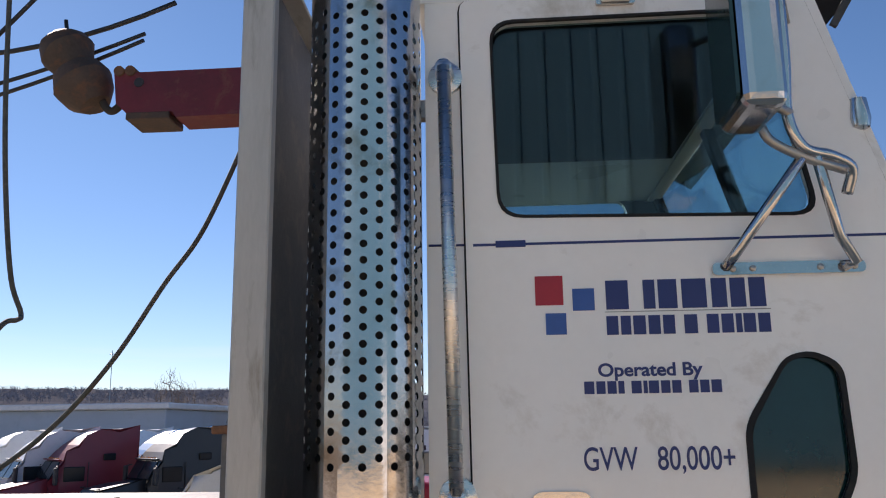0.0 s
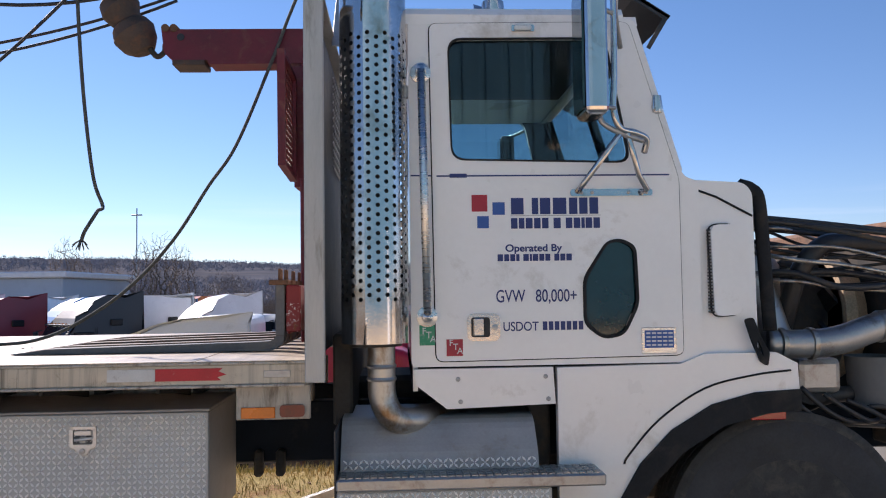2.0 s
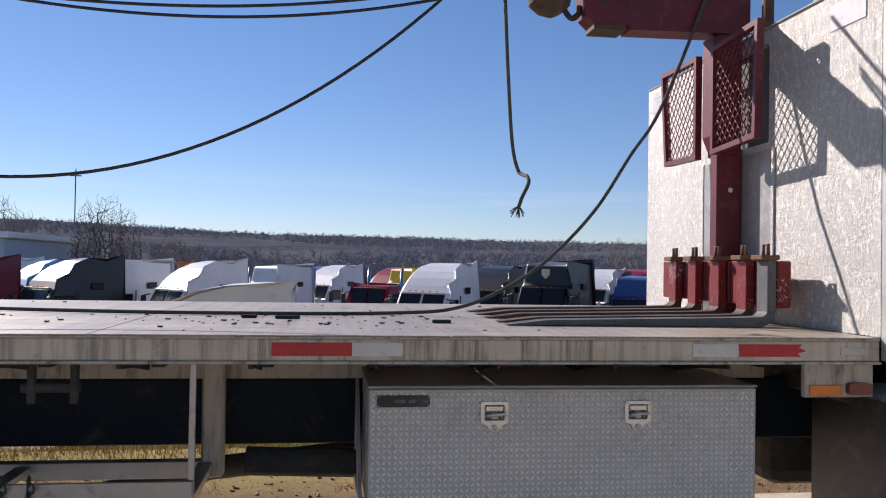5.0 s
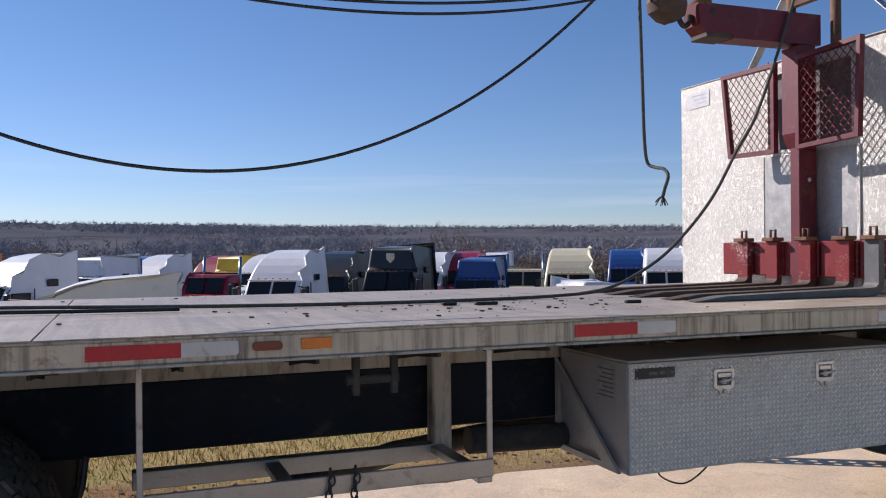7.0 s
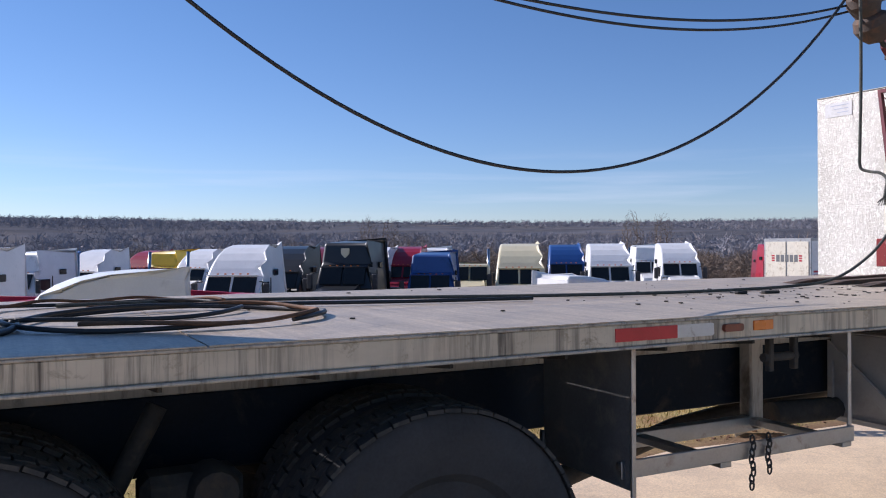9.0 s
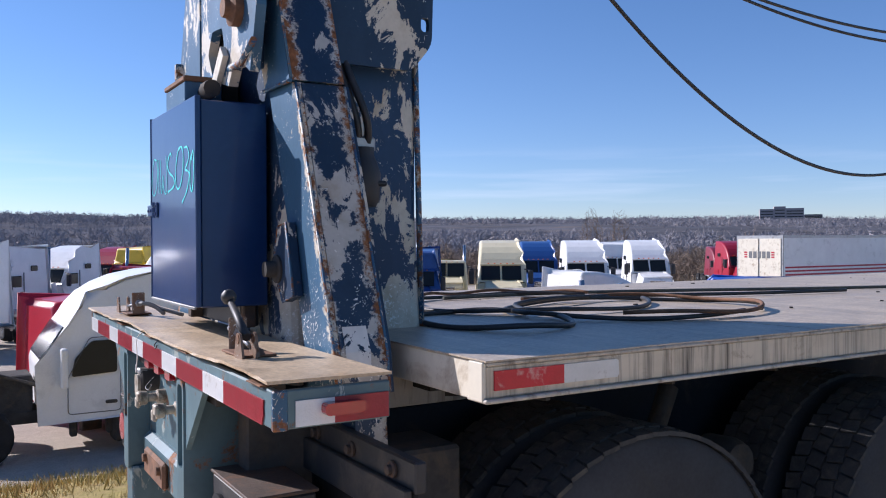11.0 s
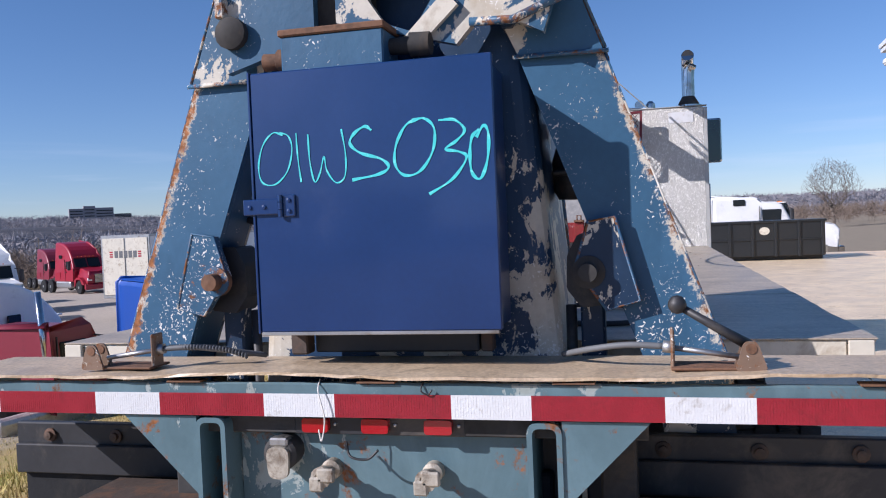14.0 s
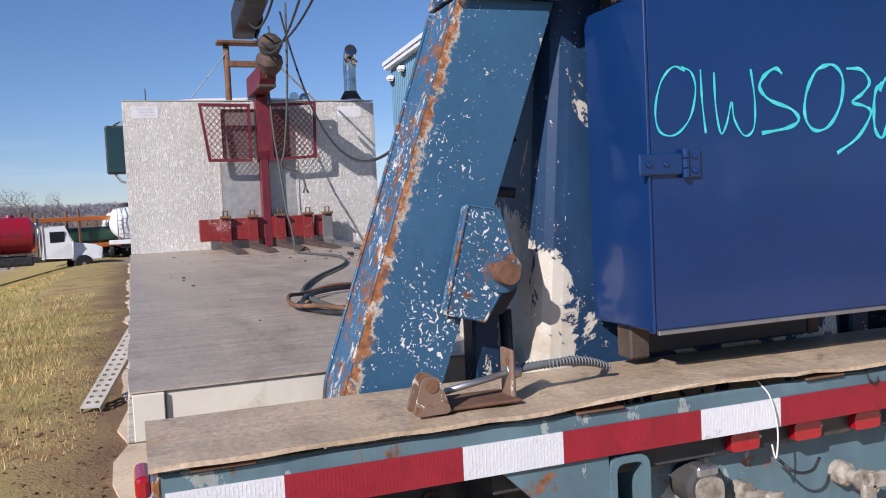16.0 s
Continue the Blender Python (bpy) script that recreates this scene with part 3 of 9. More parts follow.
def curve3(pts, n=8):
    """A smooth line through points (Catmull-Rom)."""
    p = [Vector(q) for q in pts]
    p = [p[0] * 2 - p[1], *p, p[-1] * 2 - p[-2]]
    out = []
    for i in range(1, len(p) - 2):
        for j in range(n):
            t = j / n
            a, b, c, d = p[i - 1], p[i], p[i + 1], p[i + 2]
            out.append(0.5 * ((2 * b) + (c - a) * t + (2 * a - 5 * b + 4 * c - d) * t * t + (3 * b - a - 3 * c + d) * t ** 3))
    out.append(p[-2])
    return out


def sag(a, b, drop, n=28, skew=0.0):
    """A line hanging between two points; skew moves its lowest point towards b."""
    a, b = Vector(a), Vector(b)
    return [a.lerp(b, i / n) - Vector((0, 0, drop * 4 * (i / n) * (1 - i / n) * (1 + skew * (i / n - 0.5)))) for i in range(n + 1)]


def lettering(name, text, size, at, rot, material, parent=None, wide=1.0, bold=0.0):
    """Flat letters from the built-in font, as a mesh."""
    cu = bpy.data.curves.new(name, "FONT")
    cu.body, cu.size, cu.extrude, cu.offset = text, size, 0.0008, bold
    tmp = bpy.data.objects.new(name, cu)
    me = bpy.data.meshes.new_from_object(tmp)
    bpy.data.objects.remove(tmp)
    me.transform(pose(*at, *rot) @ Matrix.Diagonal((wide, 1, 1, 1)))
    me.materials.clear()
    me.materials.append(M[material])
    ob = new(name, me)
    if parent is not None:
        ob.parent = parent
        ob.matrix_parent_inverse = parent_world(parent).inverted()
    return ob

# ---- the flatbed truck ----
truck = thing("flatbed_truck", (-2.3, 1.17, GZ), "white day-cab flatbed truck with weathered deck, parked on concrete", "truck")
BED = 1.25
L, R = 2.35, 0.0     # far and near side of the bed


def tyre_profile(r, w, rim):
    """Half-worn truck tyre: sidewalls and tread."""
    return [(rim, -w * 0.36), (rim + 0.03, -w * 0.46), (r * 0.80, -w * 0.5), (r * 0.93, -w * 0.47), (r * 0.985, -w * 0.40), (r, -w * 0.30),
            (r, w * 0.30), (r * 0.985, w * 0.40), (r * 0.93, w * 0.47), (r * 0.80, w * 0.5), (rim + 0.03, w * 0.46), (rim, w * 0.36)]


def tyre_mesh(bm, c, r=0.525, w=0.27, rim=0.29, blocks=True):
    add_lathe(bm, tyre_profile(r - 0.012, w, rim), c, "y", 72)


def tread_mesh(bm, c, r, w):
    """Worn ribs with round-bottomed grooves between them, all one ring."""
    prof = [(r - 0.028, -w * 0.455), (r - 0.006, -w * 0.435)]
    for k in range(4):
        a, b = (-0.42 + k * 0.215) * w, (-0.42 + k * 0.215 + 0.175) * w
        prof += [(r - 0.001, a), (r, (a + b) / 2), (r - 0.001, b)]
        if k < 3:
            prof += [(r - 0.014, b + 0.008 * w), (r - 0.014, b + 0.032 * w)]
    prof += [(r - 0.006, w * 0.435), (r - 0.028, w * 0.455)]
    add_lathe(bm, prof, c, "y", 96)


def pit_mesh(bm, c, r, w):
    """Small dark sipes and stone pits along the ribs."""
    n = 46
    for k in range(n):
        for row in (0, 1, 2, 3):
            wy = (-0.335 + row * 0.215) * w
            m = Matrix.Translation(c) @ Matrix.Rotation(-(k + 0.5 * (row % 2)) * math.tau / n, 4, "Y") @ Matrix.Translation((r + 0.0006, wy, 0))
            s = 0.019 if row in (0, 3) else 0.014
            add_box(bm, -0.004, 0.0004, -s, s, -0.0045, 0.0045, 0.0, m @ Matrix.Rotation(radians(25 if row % 2 else -25), 4, "X"))


def block_mesh(bm, c, r, w):
    """Four staggered rows of worn tread blocks."""
    n = 54
    rnd = random.Random(round(c[0] * 100))
    for k in range(n):
        for rw in range(4):
            wy = (-0.345 + rw * 0.23) * w
            m = Matrix.Translation(c) @ Matrix.Rotation(-(k + 0.5 * (rw % 2)) * math.tau / n, 4, "Y") @ Matrix.Translation((r + rnd.uniform(-0.001, 0.0005), wy, 0)) @ Matrix.Rotation(radians(9 if rw % 2 else -9), 4, "X")
            add_box(bm, -0.016, -0.003 if rw in (0, 3) else 0.0, -0.0275, 0.0275, -0.0262, 0.0262, 0.0, m)


def wheel(name, x, y, r, parent, dual=False, front=False):
    """A wheel lying in the plane y, its outer side towards -y when y is near the camera side."""
    out = -1 if y < 1.17 else 1
    w = new(name)
    w.parent = parent
    w.matrix_parent_inverse = parent_world(parent).inverted()
    w.matrix_basis = pose(x, y, GZ + r)
    ys = [y - out * 0.15] + ([y - out * 0.47] if dual else [])
    for yy in ys:
        bm = bmesh.new()
        tyre_mesh(bm, (x, yy, GZ + r), r)
        ty = part("tyre", bm, "sidewall", w)
        bm = bmesh.new()
        if dual:
            block_mesh(bm, (x, yy, GZ + r), r, 0.27)
            tagged(part("tread", bm, "tread_dust", ty, "dusty worn block tread"), kind="stuff")
            continue
        tread_mesh(bm, (x, yy, GZ + r), r, 0.27)
        part("tread", bm, "tread_dust", ty, "dusty grooved tread")
        bm = bmesh.new()
        pit_mesh(bm, (x, yy, GZ + r), r, 0.27)
        tagged(part("tread_relief", bm, "sidewall", ty), kind="stuff")
    yo = ys[0]
    lathepart("rim", [(0.29, -out * 0.08), (0.295, out * 0.085), (0.28, out * 0.095), (0.265, out * 0.06), (0.25, -out * 0.02 if dual else out * 0.07),
                      (0.13, -out * 0.05 if dual else out * 0.10), (0.12, out * 0.02)], (x, yo, GZ + r), "y", "rim", w, 40)
    lathepart("hub", [(0.12, -out * 0.05), (0.115, out * 0.09), (0.09, out * 0.13), (0.001, out * 0.135)], (x, yo, GZ + r), "y", "steel", w, 18)
    nut = lathepart("wheel_nut", [(0.014, out * -0.02), (0.014, out * 0.03), (0.001, out * 0.034)], (x + 0.165, yo - out * 0.02, GZ + r), "y", "steel", w, 6, smooth=False)
    for k in range(1, 10):
        a = k * math.tau / 10
        o = new("wheel_nut", nut.data)
        o.parent, o.matrix_parent_inverse = w, nut.matrix_parent_inverse
        o.location = (0.165 * (math.cos(a) - 1), 0, 0.165 * math.sin(a))
    return w


for x, fr in ((-5.92, False), (-4.55, False)):
    wheel("rear_wheel", x, 0.04, 0.53, truck, dual=True)
    wheel("rear_wheel", x, 2.31, 0.53, truck, dual=True)
wheel("front_wheel", 1.98, 0.20, 0.52, truck)
wheel("front_wheel", 1.98, 2.14, 0.52, truck)

# frame rails, cross-members and axles
for y in (0.77, 1.49):
    bm = bmesh.new()
    add_box(bm, -6.9, 3.2, y, y + 0.09, 0.715, 0.995, 0.006)
    part("frame_rail", bm, "frame_paint", truck)
for y in (0.75, 1.51):
    boxpart("bed_sill", (-6.45, -0.05, y, y + 0.09, 0.998, 1.15), "rail", truck)
for i in range(15):
    x = -6.3 + i * 0.44
    bm = bmesh.new()
    add_plate(bm, [(0.06, 1.15), (0.55, 1.15), (0.55, 1.06), (0.30, 1.10), (0.06, 1.125)], "x", x, x + 0.012)
    add_plate(bm, [(2.29, 1.15), (1.80, 1.15), (1.80, 1.06), (2.05, 1.10), (2.29, 1.125)], "x", x, x + 0.012)
    add_box(bm, x, x + 0.05, 0.64, 1.71, 1.06, 1.148)
    part("cross_member", bm, "dark", truck)
for x in (-5.92, -4.55):
    lathepart("axle", [(0.075, 0.45), (0.085, 0.9), (0.20, 1.05), (0.22, 1.17), (0.20, 1.3), (0.085, 1.45), (0.075, 1.9)], (x, 0, 0.47), "y", "dark", truck, 14)
    for y in (0.66, 1.66):
        boxpart("spring_block", (x - 0.12, x + 0.12, y - 0.05, y + 0.05, 0.52, 0.78), "dark", truck, 0.02)
tubepart("drive_shaft", [(-4.4, 1.17, 0.22), (-3.3, 1.17, 0.36), (-2.6, 1.17, 0.52), (-1.2, 1.17, 0.66), (0.6, 1.17, 0.72)], 0.055, "dark", truck, 10)
for y in (0.68, 1.66):
    tubepart("suspension_link", [(-5.2, y, 0.62), (-4.6, y, 0.42)], 0.035, "dark", truck)
    tubepart("shock_absorber", [(-5.35, y - 0.12, 1.0), (-5.55, y - 0.14, 0.62)], 0.035, "dark", truck)
boxpart("spring_hanger", (-5.42, -5.10, 0.42, 0.58, 0.55, 0.80), "dark", truck, 0.03)
lathepart("brake_chamber", [(0.001, 0), (0.07, 0.01), (0.085, 0.05), (0.08, 0.16), (0.03, 0.2)], (-5.2, 0.36, 0.74), "y", "dark", truck, 14)

# bed: side rails, rear plate, deck sheets
for y0, y1, lip0, lip1, nm in ((R, R + 0.06, R - 0.014, R + 0.07, "side_rail"), (L - 0.06, L, L - 0.07, L + 0.014, "side_rail")):
    sr = boxpart(nm, (-6.52, 0.0, y0, y1, 1.1605, 1.2355), "rail_face", truck, 0.003, "stained grey aluminium side rail")
    boxpart("rail_lip", (-6.53, 0.0, lip0, lip1, 1.150, 1.160), "rail", sr, 0.003)
    boxpart("rail_cap", (-6.52, 0.0, lip0 + 0.008, lip1 - 0.008, 1.236, 1.2455), "rail", sr, 0.003)
boxpart("rear_plate", (-6.52, -6.508, 0.062, 2.288, 1.15, 1.2445), "cream", truck, 0.003)
for y in (0.03, 2.32):
    boxpart("rail_end_cap", (-6.532, -6.521, y - 0.03, y + 0.03, 1.152, 1.2445), "cream", truck, 0.002)
random.seed(4)
xs = [-6.53, -5.30, -4.08, -2.86, -1.64, -0.42, -0.002]
for a, b in zip(xs, xs[1:]):
    bm = bmesh.new()
    n = 14
    pts = []
    for i in range(n + 1):
        pts.append((a + 0.003 + (b - a - 0.006) * i / n, R - 0.006 + random.uniform(-0.004, 0.004)))
    for i in range(n + 1):
        pts.append((b - 0.003 - (b - a - 0.006) * i / n, L + 0.006 + random.uniform(-0.004, 0.004)))
    add_plate(bm, pts, "z", 1.2465, BED + random.uniform(-0.0012, 0.0012))
    part("deck_sheet", bm, "grey_deck", truck, "worn grey steel deck sheet")

# reflective tape and lamps on the near rail
for x0, x1, mt in ((-0.745, -0.566, "plate_white"), (-0.566, -0.30, "plate_red"), (-2.257, -1.984, "plate_red"), (-1.984, -1.807, "plate_white"),
                   (-3.935, -3.659, "plate_red"), (-3.659, -3.483, "plate_white"), (-6.50, -6.294, "plate_red"), (-6.294, -6.115, "plate_white")):
    pts = [(x0, 1.178), (x1, 1.178), (x1, 1.224), (x0, 1.224)]
    if mt == "plate_red" and x1 == -0.30:
        pts = [(x0, 1.178), (x1 - 0.02, 1.178), (x1 - 0.035, 1.190), (x1, 1.200), (x1 - 0.03, 1.212), (x1 - 0.015, 1.224), (x0, 1.224)]
    elif mt == "plate_white":
        pts = [(x0, 1.178), (x1 - 0.006, 1.178), (x1, 1.186), (x1 - 0.002, 1.221), (x1 - 0.01, 1.224), (x0, 1.224)]
    platepart("reflective_tape", pts, "y", -0.0045, -0.0005, "tape_red_worn" if mt == "plate_red" else "tape_white_worn", truck)
boxpart("amber_reflector", (-3.282, -3.179, -0.006, 0.001, 1.185, 1.222), "amber", truck, 0.002)
platepart("side_marker_lamp", round_poly([(-3.44, 1.188), (-3.345, 1.188), (-3.345, 1.216), (-3.44, 1.216)], 0.013), "y", -0.016, 0.0, "marker_lens", truck)
boxpart("worn_decal", (-0.16, -0.06, -0.003, 0.001, 1.185, 1.212), "steel", truck, 0.001)
mk = boxpart("marker_bracket", (-0.275, 0.01, 0.05, 0.075, 1.018, 1.15), "rail", truck, 0.004)
boxpart("amber_reflector", (-0.255, -0.125, 0.043, 0.051, 1.024, 1.066), "amber", mk, 0.002)
platepart("marker_lamp", round_poly([(-0.105, 1.03), (-0.01, 1.03), (-0.01, 1.075), (-0.105, 1.075)], 0.015), "y", 0.026, 0.05, "marker_lens", mk)

def tread_lugs(bm, x0, x1, z0, z1, y, nx, nz):
    """Raised lozenges of a tread plate that faces -y, turned by turns left and right."""
    for i in range(nx):
        for j in range(nz):
            x, z = x0 + (i + 0.5) * (x1 - x0) / nx, z0 + (j + 0.5) * (z1 - z0) / nz
            m = Matrix.Translation((x, y, z)) @ Matrix.Rotation(radians(47) if (i + j) % 2 else radians(-47), 4, "Y")
            v = [bm.verts.new(m @ Vector(p)) for p in ((-0.0135, 0, 0), (0, 0, 0.0048), (0.0135, 0, 0), (0, 0, -0.0048), (-0.007, -0.0052, 0), (0.007, -0.0052, 0))]
            for q in ((0, 1, 4), (1, 5, 4), (1, 2, 5), (2, 3, 5), (3, 4, 5), (3, 0, 4)):
                bm.faces.new([v[k] for k in q])


# tool box under the bed
tb = boxpart("tool_box", (-1.915, -0.405, 0.176, 0.735, 0.580, 1.040), "box_side", truck, 0.006, "grey steel tool box with tread plate front")
boxpart("lid_lip", (-1.92, -0.40, 0.164, 0.74, 1.041, 1.050), "box_side", tb, 0.003)
boxpart("tread_plate_front", (-1.913, -0.407, 0.166, 0.1755, 0.582, 1.036), "tread_base", tb, 0.002)
bm = bmesh.new()
tread_lugs(bm, -1.908, -0.412, 0.588, 1.030, 0.1658, 72, 21)
lug = part("tread_relief", bm, "tread_alu", tb, "raised diamond tread lugs")
tagged(lug, kind="stuff")
boxpart("label_plate", (-1.885, -1.690, 0.160, 0.1655, 0.972, 1.016), "black", tb, 0.002)
for x in (-1.880, -1.695):
    for z in (0.977, 1.011):
        lathepart("rivet", [(0.004, 0), (0.003, -0.004), (0.0005, -0.005)], (x, 0.1595, z), "y", "steel", tb, 6)
for k, w in enumerate((0.05, 0.035, 0.03)):
    boxpart("plate_mark", (-1.82 + k * 0.052, -1.82 + k * 0.052 + w - 0.01, 0.1585, 0.1598, 0.988, 1.000), "guard_sheet", tb, 0)
for x in (-1.447, -0.890):
    rim_ = round_poly([(x - 0.052, 0.912), (x - 0.028, 0.905), (x - 0.016, 0.882), (x + 0.016, 0.882), (x + 0.028, 0.905), (x + 0.052, 0.912), (x + 0.052, 0.992), (x - 0.052, 0.992)], 0.009, 3)
    pan = round_poly([(x - 0.038, 0.922), (x + 0.038, 0.922), (x + 0.038, 0.980), (x - 0.038, 0.980)], 0.006, 3)
    lt = platepart("latch", rim_, "y", 0.153, 0.1655, "latch", tb, [pan])
    boxpart("latch_recess", (x - 0.040, x + 0.040, 0.1620, 0.1645, 0.920, 0.982), "guard_sheet", lt, 0)
    boxpart("latch_paddle", (x - 0.034, x + 0.034, 0.150, 0.158, 0.956, 0.977), "latch", lt, 0.003)
    tubepart("latch_handle", [(x - 0.030, 0.148, 0.940), (x + 0.040, 0.143, 0.948)], 0.006, "latch", lt, 8)
    boxpart("latch_tongue", (x - 0.012, x + 0.014, 0.150, 0.160, 0.926, 0.954), "steel", lt, 0.003)
    lathepart("latch_lock", [(0.011, 0), (0.011, -0.010), (0.001, -0.012)], (x, 0.1535, 0.896), "y", "steel", lt, 12)
bm = bmesh.new()
add_plate(bm, [(0.20, 0.585), (0.73, 0.585), (0.73, 1.0)], "x", -1.945, -1.93, [[(0.33, 0.61), (0.70, 0.61), (0.70, 0.90)]])
part("box_bracket", bm, "box_side", tb)
platepart("end_decal", [(0.26, 0.87), (0.42, 0.87), (0.42, 1.02), (0.26, 1.02)], "x", -1.9185, -1.9155, "faded_decal", tb)
for k in range(7):
    boxpart("decal_line", (-1.9198, -1.9186, 0.27, 0.40 - 0.02 * (k % 3), 0.882 + k * 0.019, 0.887 + k * 0.019), "guard_sheet", tb, 0)
tubepart("hanging_wire", curve3([(-1.66, 0.35, 0.575), (-1.62, 0.36, 0.50), (-1.50, 0.36, 0.46), (-1.38, 0.36, 0.52), (-1.36, 0.36, 0.575)]), 0.004, "black", tb, 5)

# carrying rack under the bed
rk = boxpart("rack_post", (-2.58, -2.49, 0.66, 0.74, 0.60, 1.15), "rail", truck, 0.01)
rack = tubepart("carrying_rack", [(-3.80, 0.155, 0.70), (-2.56, 0.155, 0.69)], 0.016, "steel", truck, 8, "bent flat steel rack hung under the bed")
boxpart("rack_bar", (-3.80, -2.53, 0.135, 0.147, 0.655, 0.722), "steel", rack, 0.003)
boxpart("rack_bar", (-3.80, -2.53, 0.66, 0.72, 0.60, 0.67), "steel", rack, 0.003)
boxpart("rack_bar", (-2.59, -2.53, 0.148, 0.66, 0.63, 0.665), "steel", rack, 0.003)
boxpart("rack_bar", (-3.30, -3.24, 0.148, 0.66, 0.63, 0.66), "steel", rack, 0.003)
boxpart("rack_strap", (-2.55, -2.527, 0.150, 0.160, 0.66, 1.15), "steel", rack, 0.002)
sg = boxpart("splash_guard", (-3.785, -3.779, 0.10, 0.66, 0.62, 1.148), "guard_sheet", truck, 0.002, "flat grey sheet steel splash guard")
boxpart("guard_flange", (-3.792, -3.772, 0.086, 0.0985, 0.60, 1.148), "steel", sg, 0.002)
for x, n in ((-3.16, 8), (-3.07, 6)):
    bm = bmesh.new()
    for k in range(n):
        c = Vector((x + 0.006 * math.sin(k * 1.7), 0.118, 0.735 - k * 0.026))
        s = Vector((0.011, 0, 0)) if k % 2 else Vector((0, 0.011, 0))
        add_tube(bm, [c + s * math.cos(a) + Vector((0, 0, 0.019 * math.sin(a))) for a in (i * math.tau / 8 for i in range(8))], 0.004, 5, True)
    part("chain", bm, "dark", truck, "dangling dark steel chain")
for x in (-3.02, -2.88):
    boxpart("pintle_bracket", (x - 0.06, x - 0.035, 0.10, 0.13, 1.0, 1.148), "dark", truck, 0.004)
tubepart("pintle_bar", [(-3.10, 0.118, 1.055), (-2.91, 0.118, 1.055)], 0.018, "dark", truck)
for x in (-2.40,):
    tubepart("frame_pipe", [(x, 0.70, 0.66), (x + 1.6, 0.72, 0.60)], 0.06, "dark", truck, 10)
tubepart("air_hose", curve3([(-4.25, 0.45, 0.75), (-4.1, 0.40, 0.60), (-3.98, 0.40, 0.66), (-3.95, 0.42, 0.80)]), 0.012, "hose", truck, 6)
tubepart("air_hose", curve3([(-0.6, 0.42, 0.62), (-0.3, 0.40, 0.50), (0.0, 0.42, 0.46), (0.25, 0.5, 0.52)]), 0.03, "hose", truck, 8)
boxpart("front_crossmember", (0.078, 0.16, 0.30, 2.25, 0.95, 1.33), "dark", truck, 0.01)
for x in (-0.30, -0.20):
    boxpart("rail_hanger", (x - 0.02, x + 0.02, 0.70, 0.76, 0.66, 0.78), "dark", truck, 0.01)

# bulkhead behind the cab
hb = boxpart("bulkhead_frame", (0.0, 0.075, -0.045, -0.005, 1.165, 2.645), "alu", truck, 0.004, "grey aluminium bulkhead edge channel")
boxpart("bulkhead_post", (0.004, 0.07, 2.31, 2.346, 1.25, 2.655), "alu", hb, 0.004)
op = round_poly([(0.82, 2.11), (1.47, 2.11), (1.47, 2.585), (0.82, 2.585)], 0.02)
platepart("bulkhead_sheet", [(-0.004, 1.252), (2.344, 1.252), (2.344, 2.658), (-0.004, 2.648)], "x", 0.0, 0.03, "bulkhead", hb, [op], "flaky white bulkhead sheet")
# dark sheet added to stand for the shade behind bulkhead and opening
platepart("bulkhead_shade_sheet", [(0.0, 1.252), (2.30, 1.252), (2.30, 2.640), (0.0, 2.640)], "x", 0.0305, 0.0345, "guard_sheet", hb)
platepart("bulkhead_patch", [(0.78, 1.26), (1.50, 1.26), (1.50, 2.075), (0.78, 2.075)], "x", -0.006, -0.0005, "bulk_grey", hb)
boxpart("bulkhead_cap", (-0.006, 0.078, -0.044, 2.346, 2.660, 2.668), "alu", hb, 0.003)
for y in (0.77, 1.51):
    boxpart("bulkhead_stiffener", (-0.010, -0.001, y - 0.012, y + 0.012, 1.26, 2.08), "bulkhead", hb, 0.002)
for y, z in ((2.03, 2.50), (0.09, 2.50)):
    boxpart("bulkhead_sticker", (-0.004, -0.0006, y, y + 0.24, z, z + 0.11), "sticker", hb, 0.001)
for k in range(3):
    boxpart("sticker_mark", (-0.0052, -0.0041, 2.06, 2.22 - 0.03 * k, 2.585 - k * 0.028, 2.591 - k * 0.028), "faded_ink", hb, 0)
bm = bmesh.new()
for j in range(12):
    for k in range(10):
        y, z = 0.84 + k * 0.065, 2.11 + j * 0.04
        add_tube(bm, [(0.045, y, z), (0.045, y + 0.03, z + 0.018)], 0.003, 4)
        add_tube(bm, [(0.045, y + 0.03, z + 0.018), (0.045, y + 0.065, z)], 0.003, 4)
part("window_guard", bm, "steel", hb)

# ---- cab ----
Y0, Y1 = 0.145, 2.205      # near and far side of the cab
cab = thing("cab", (0.9, 1.17, 1.1), "white steel truck cab with blue lettering", "truck cab")
cab.parent = truck
cab.matrix_parent_inverse = parent_world(truck).inverted()
for key in ("label", "category"):
    del cab[key]

win = round_poly([(0.575, 2.035), (1.318, 2.020), (1.222, 2.545), (0.565, 2.540)], 0.06, 5)
win_in = round_poly([(0.582, 2.042), (1.307, 2.028), (1.214, 2.538), (0.572, 2.533)], 0.058, 5)
vent = round_poly([(1.105, 1.36), (1.185, 1.298), (1.275, 1.315), (1.338, 1.44), (1.330, 1.68), (1.265, 1.712), (1.205, 1.70), (1.105, 1.55)], 0.035, 4)
vent_in = round_poly([(1.119, 1.371), (1.189, 1.312), (1.269, 1.327), (1.325, 1.445), (1.318, 1.672), (1.260, 1.699), (1.209, 1.688), (1.119, 1.541)], 0.03, 4)
door_out = round_poly([(0.505, 1.222), (1.515, 1.232), (1.515, 1.955), (1.318, 2.610), (0.492, 2.600)], 0.03, 3)
win_far = round_poly([(0.545, 2.035), (1.318, 2.020), (1.190, 2.605), (0.545, 2.605)], 0.05, 5)
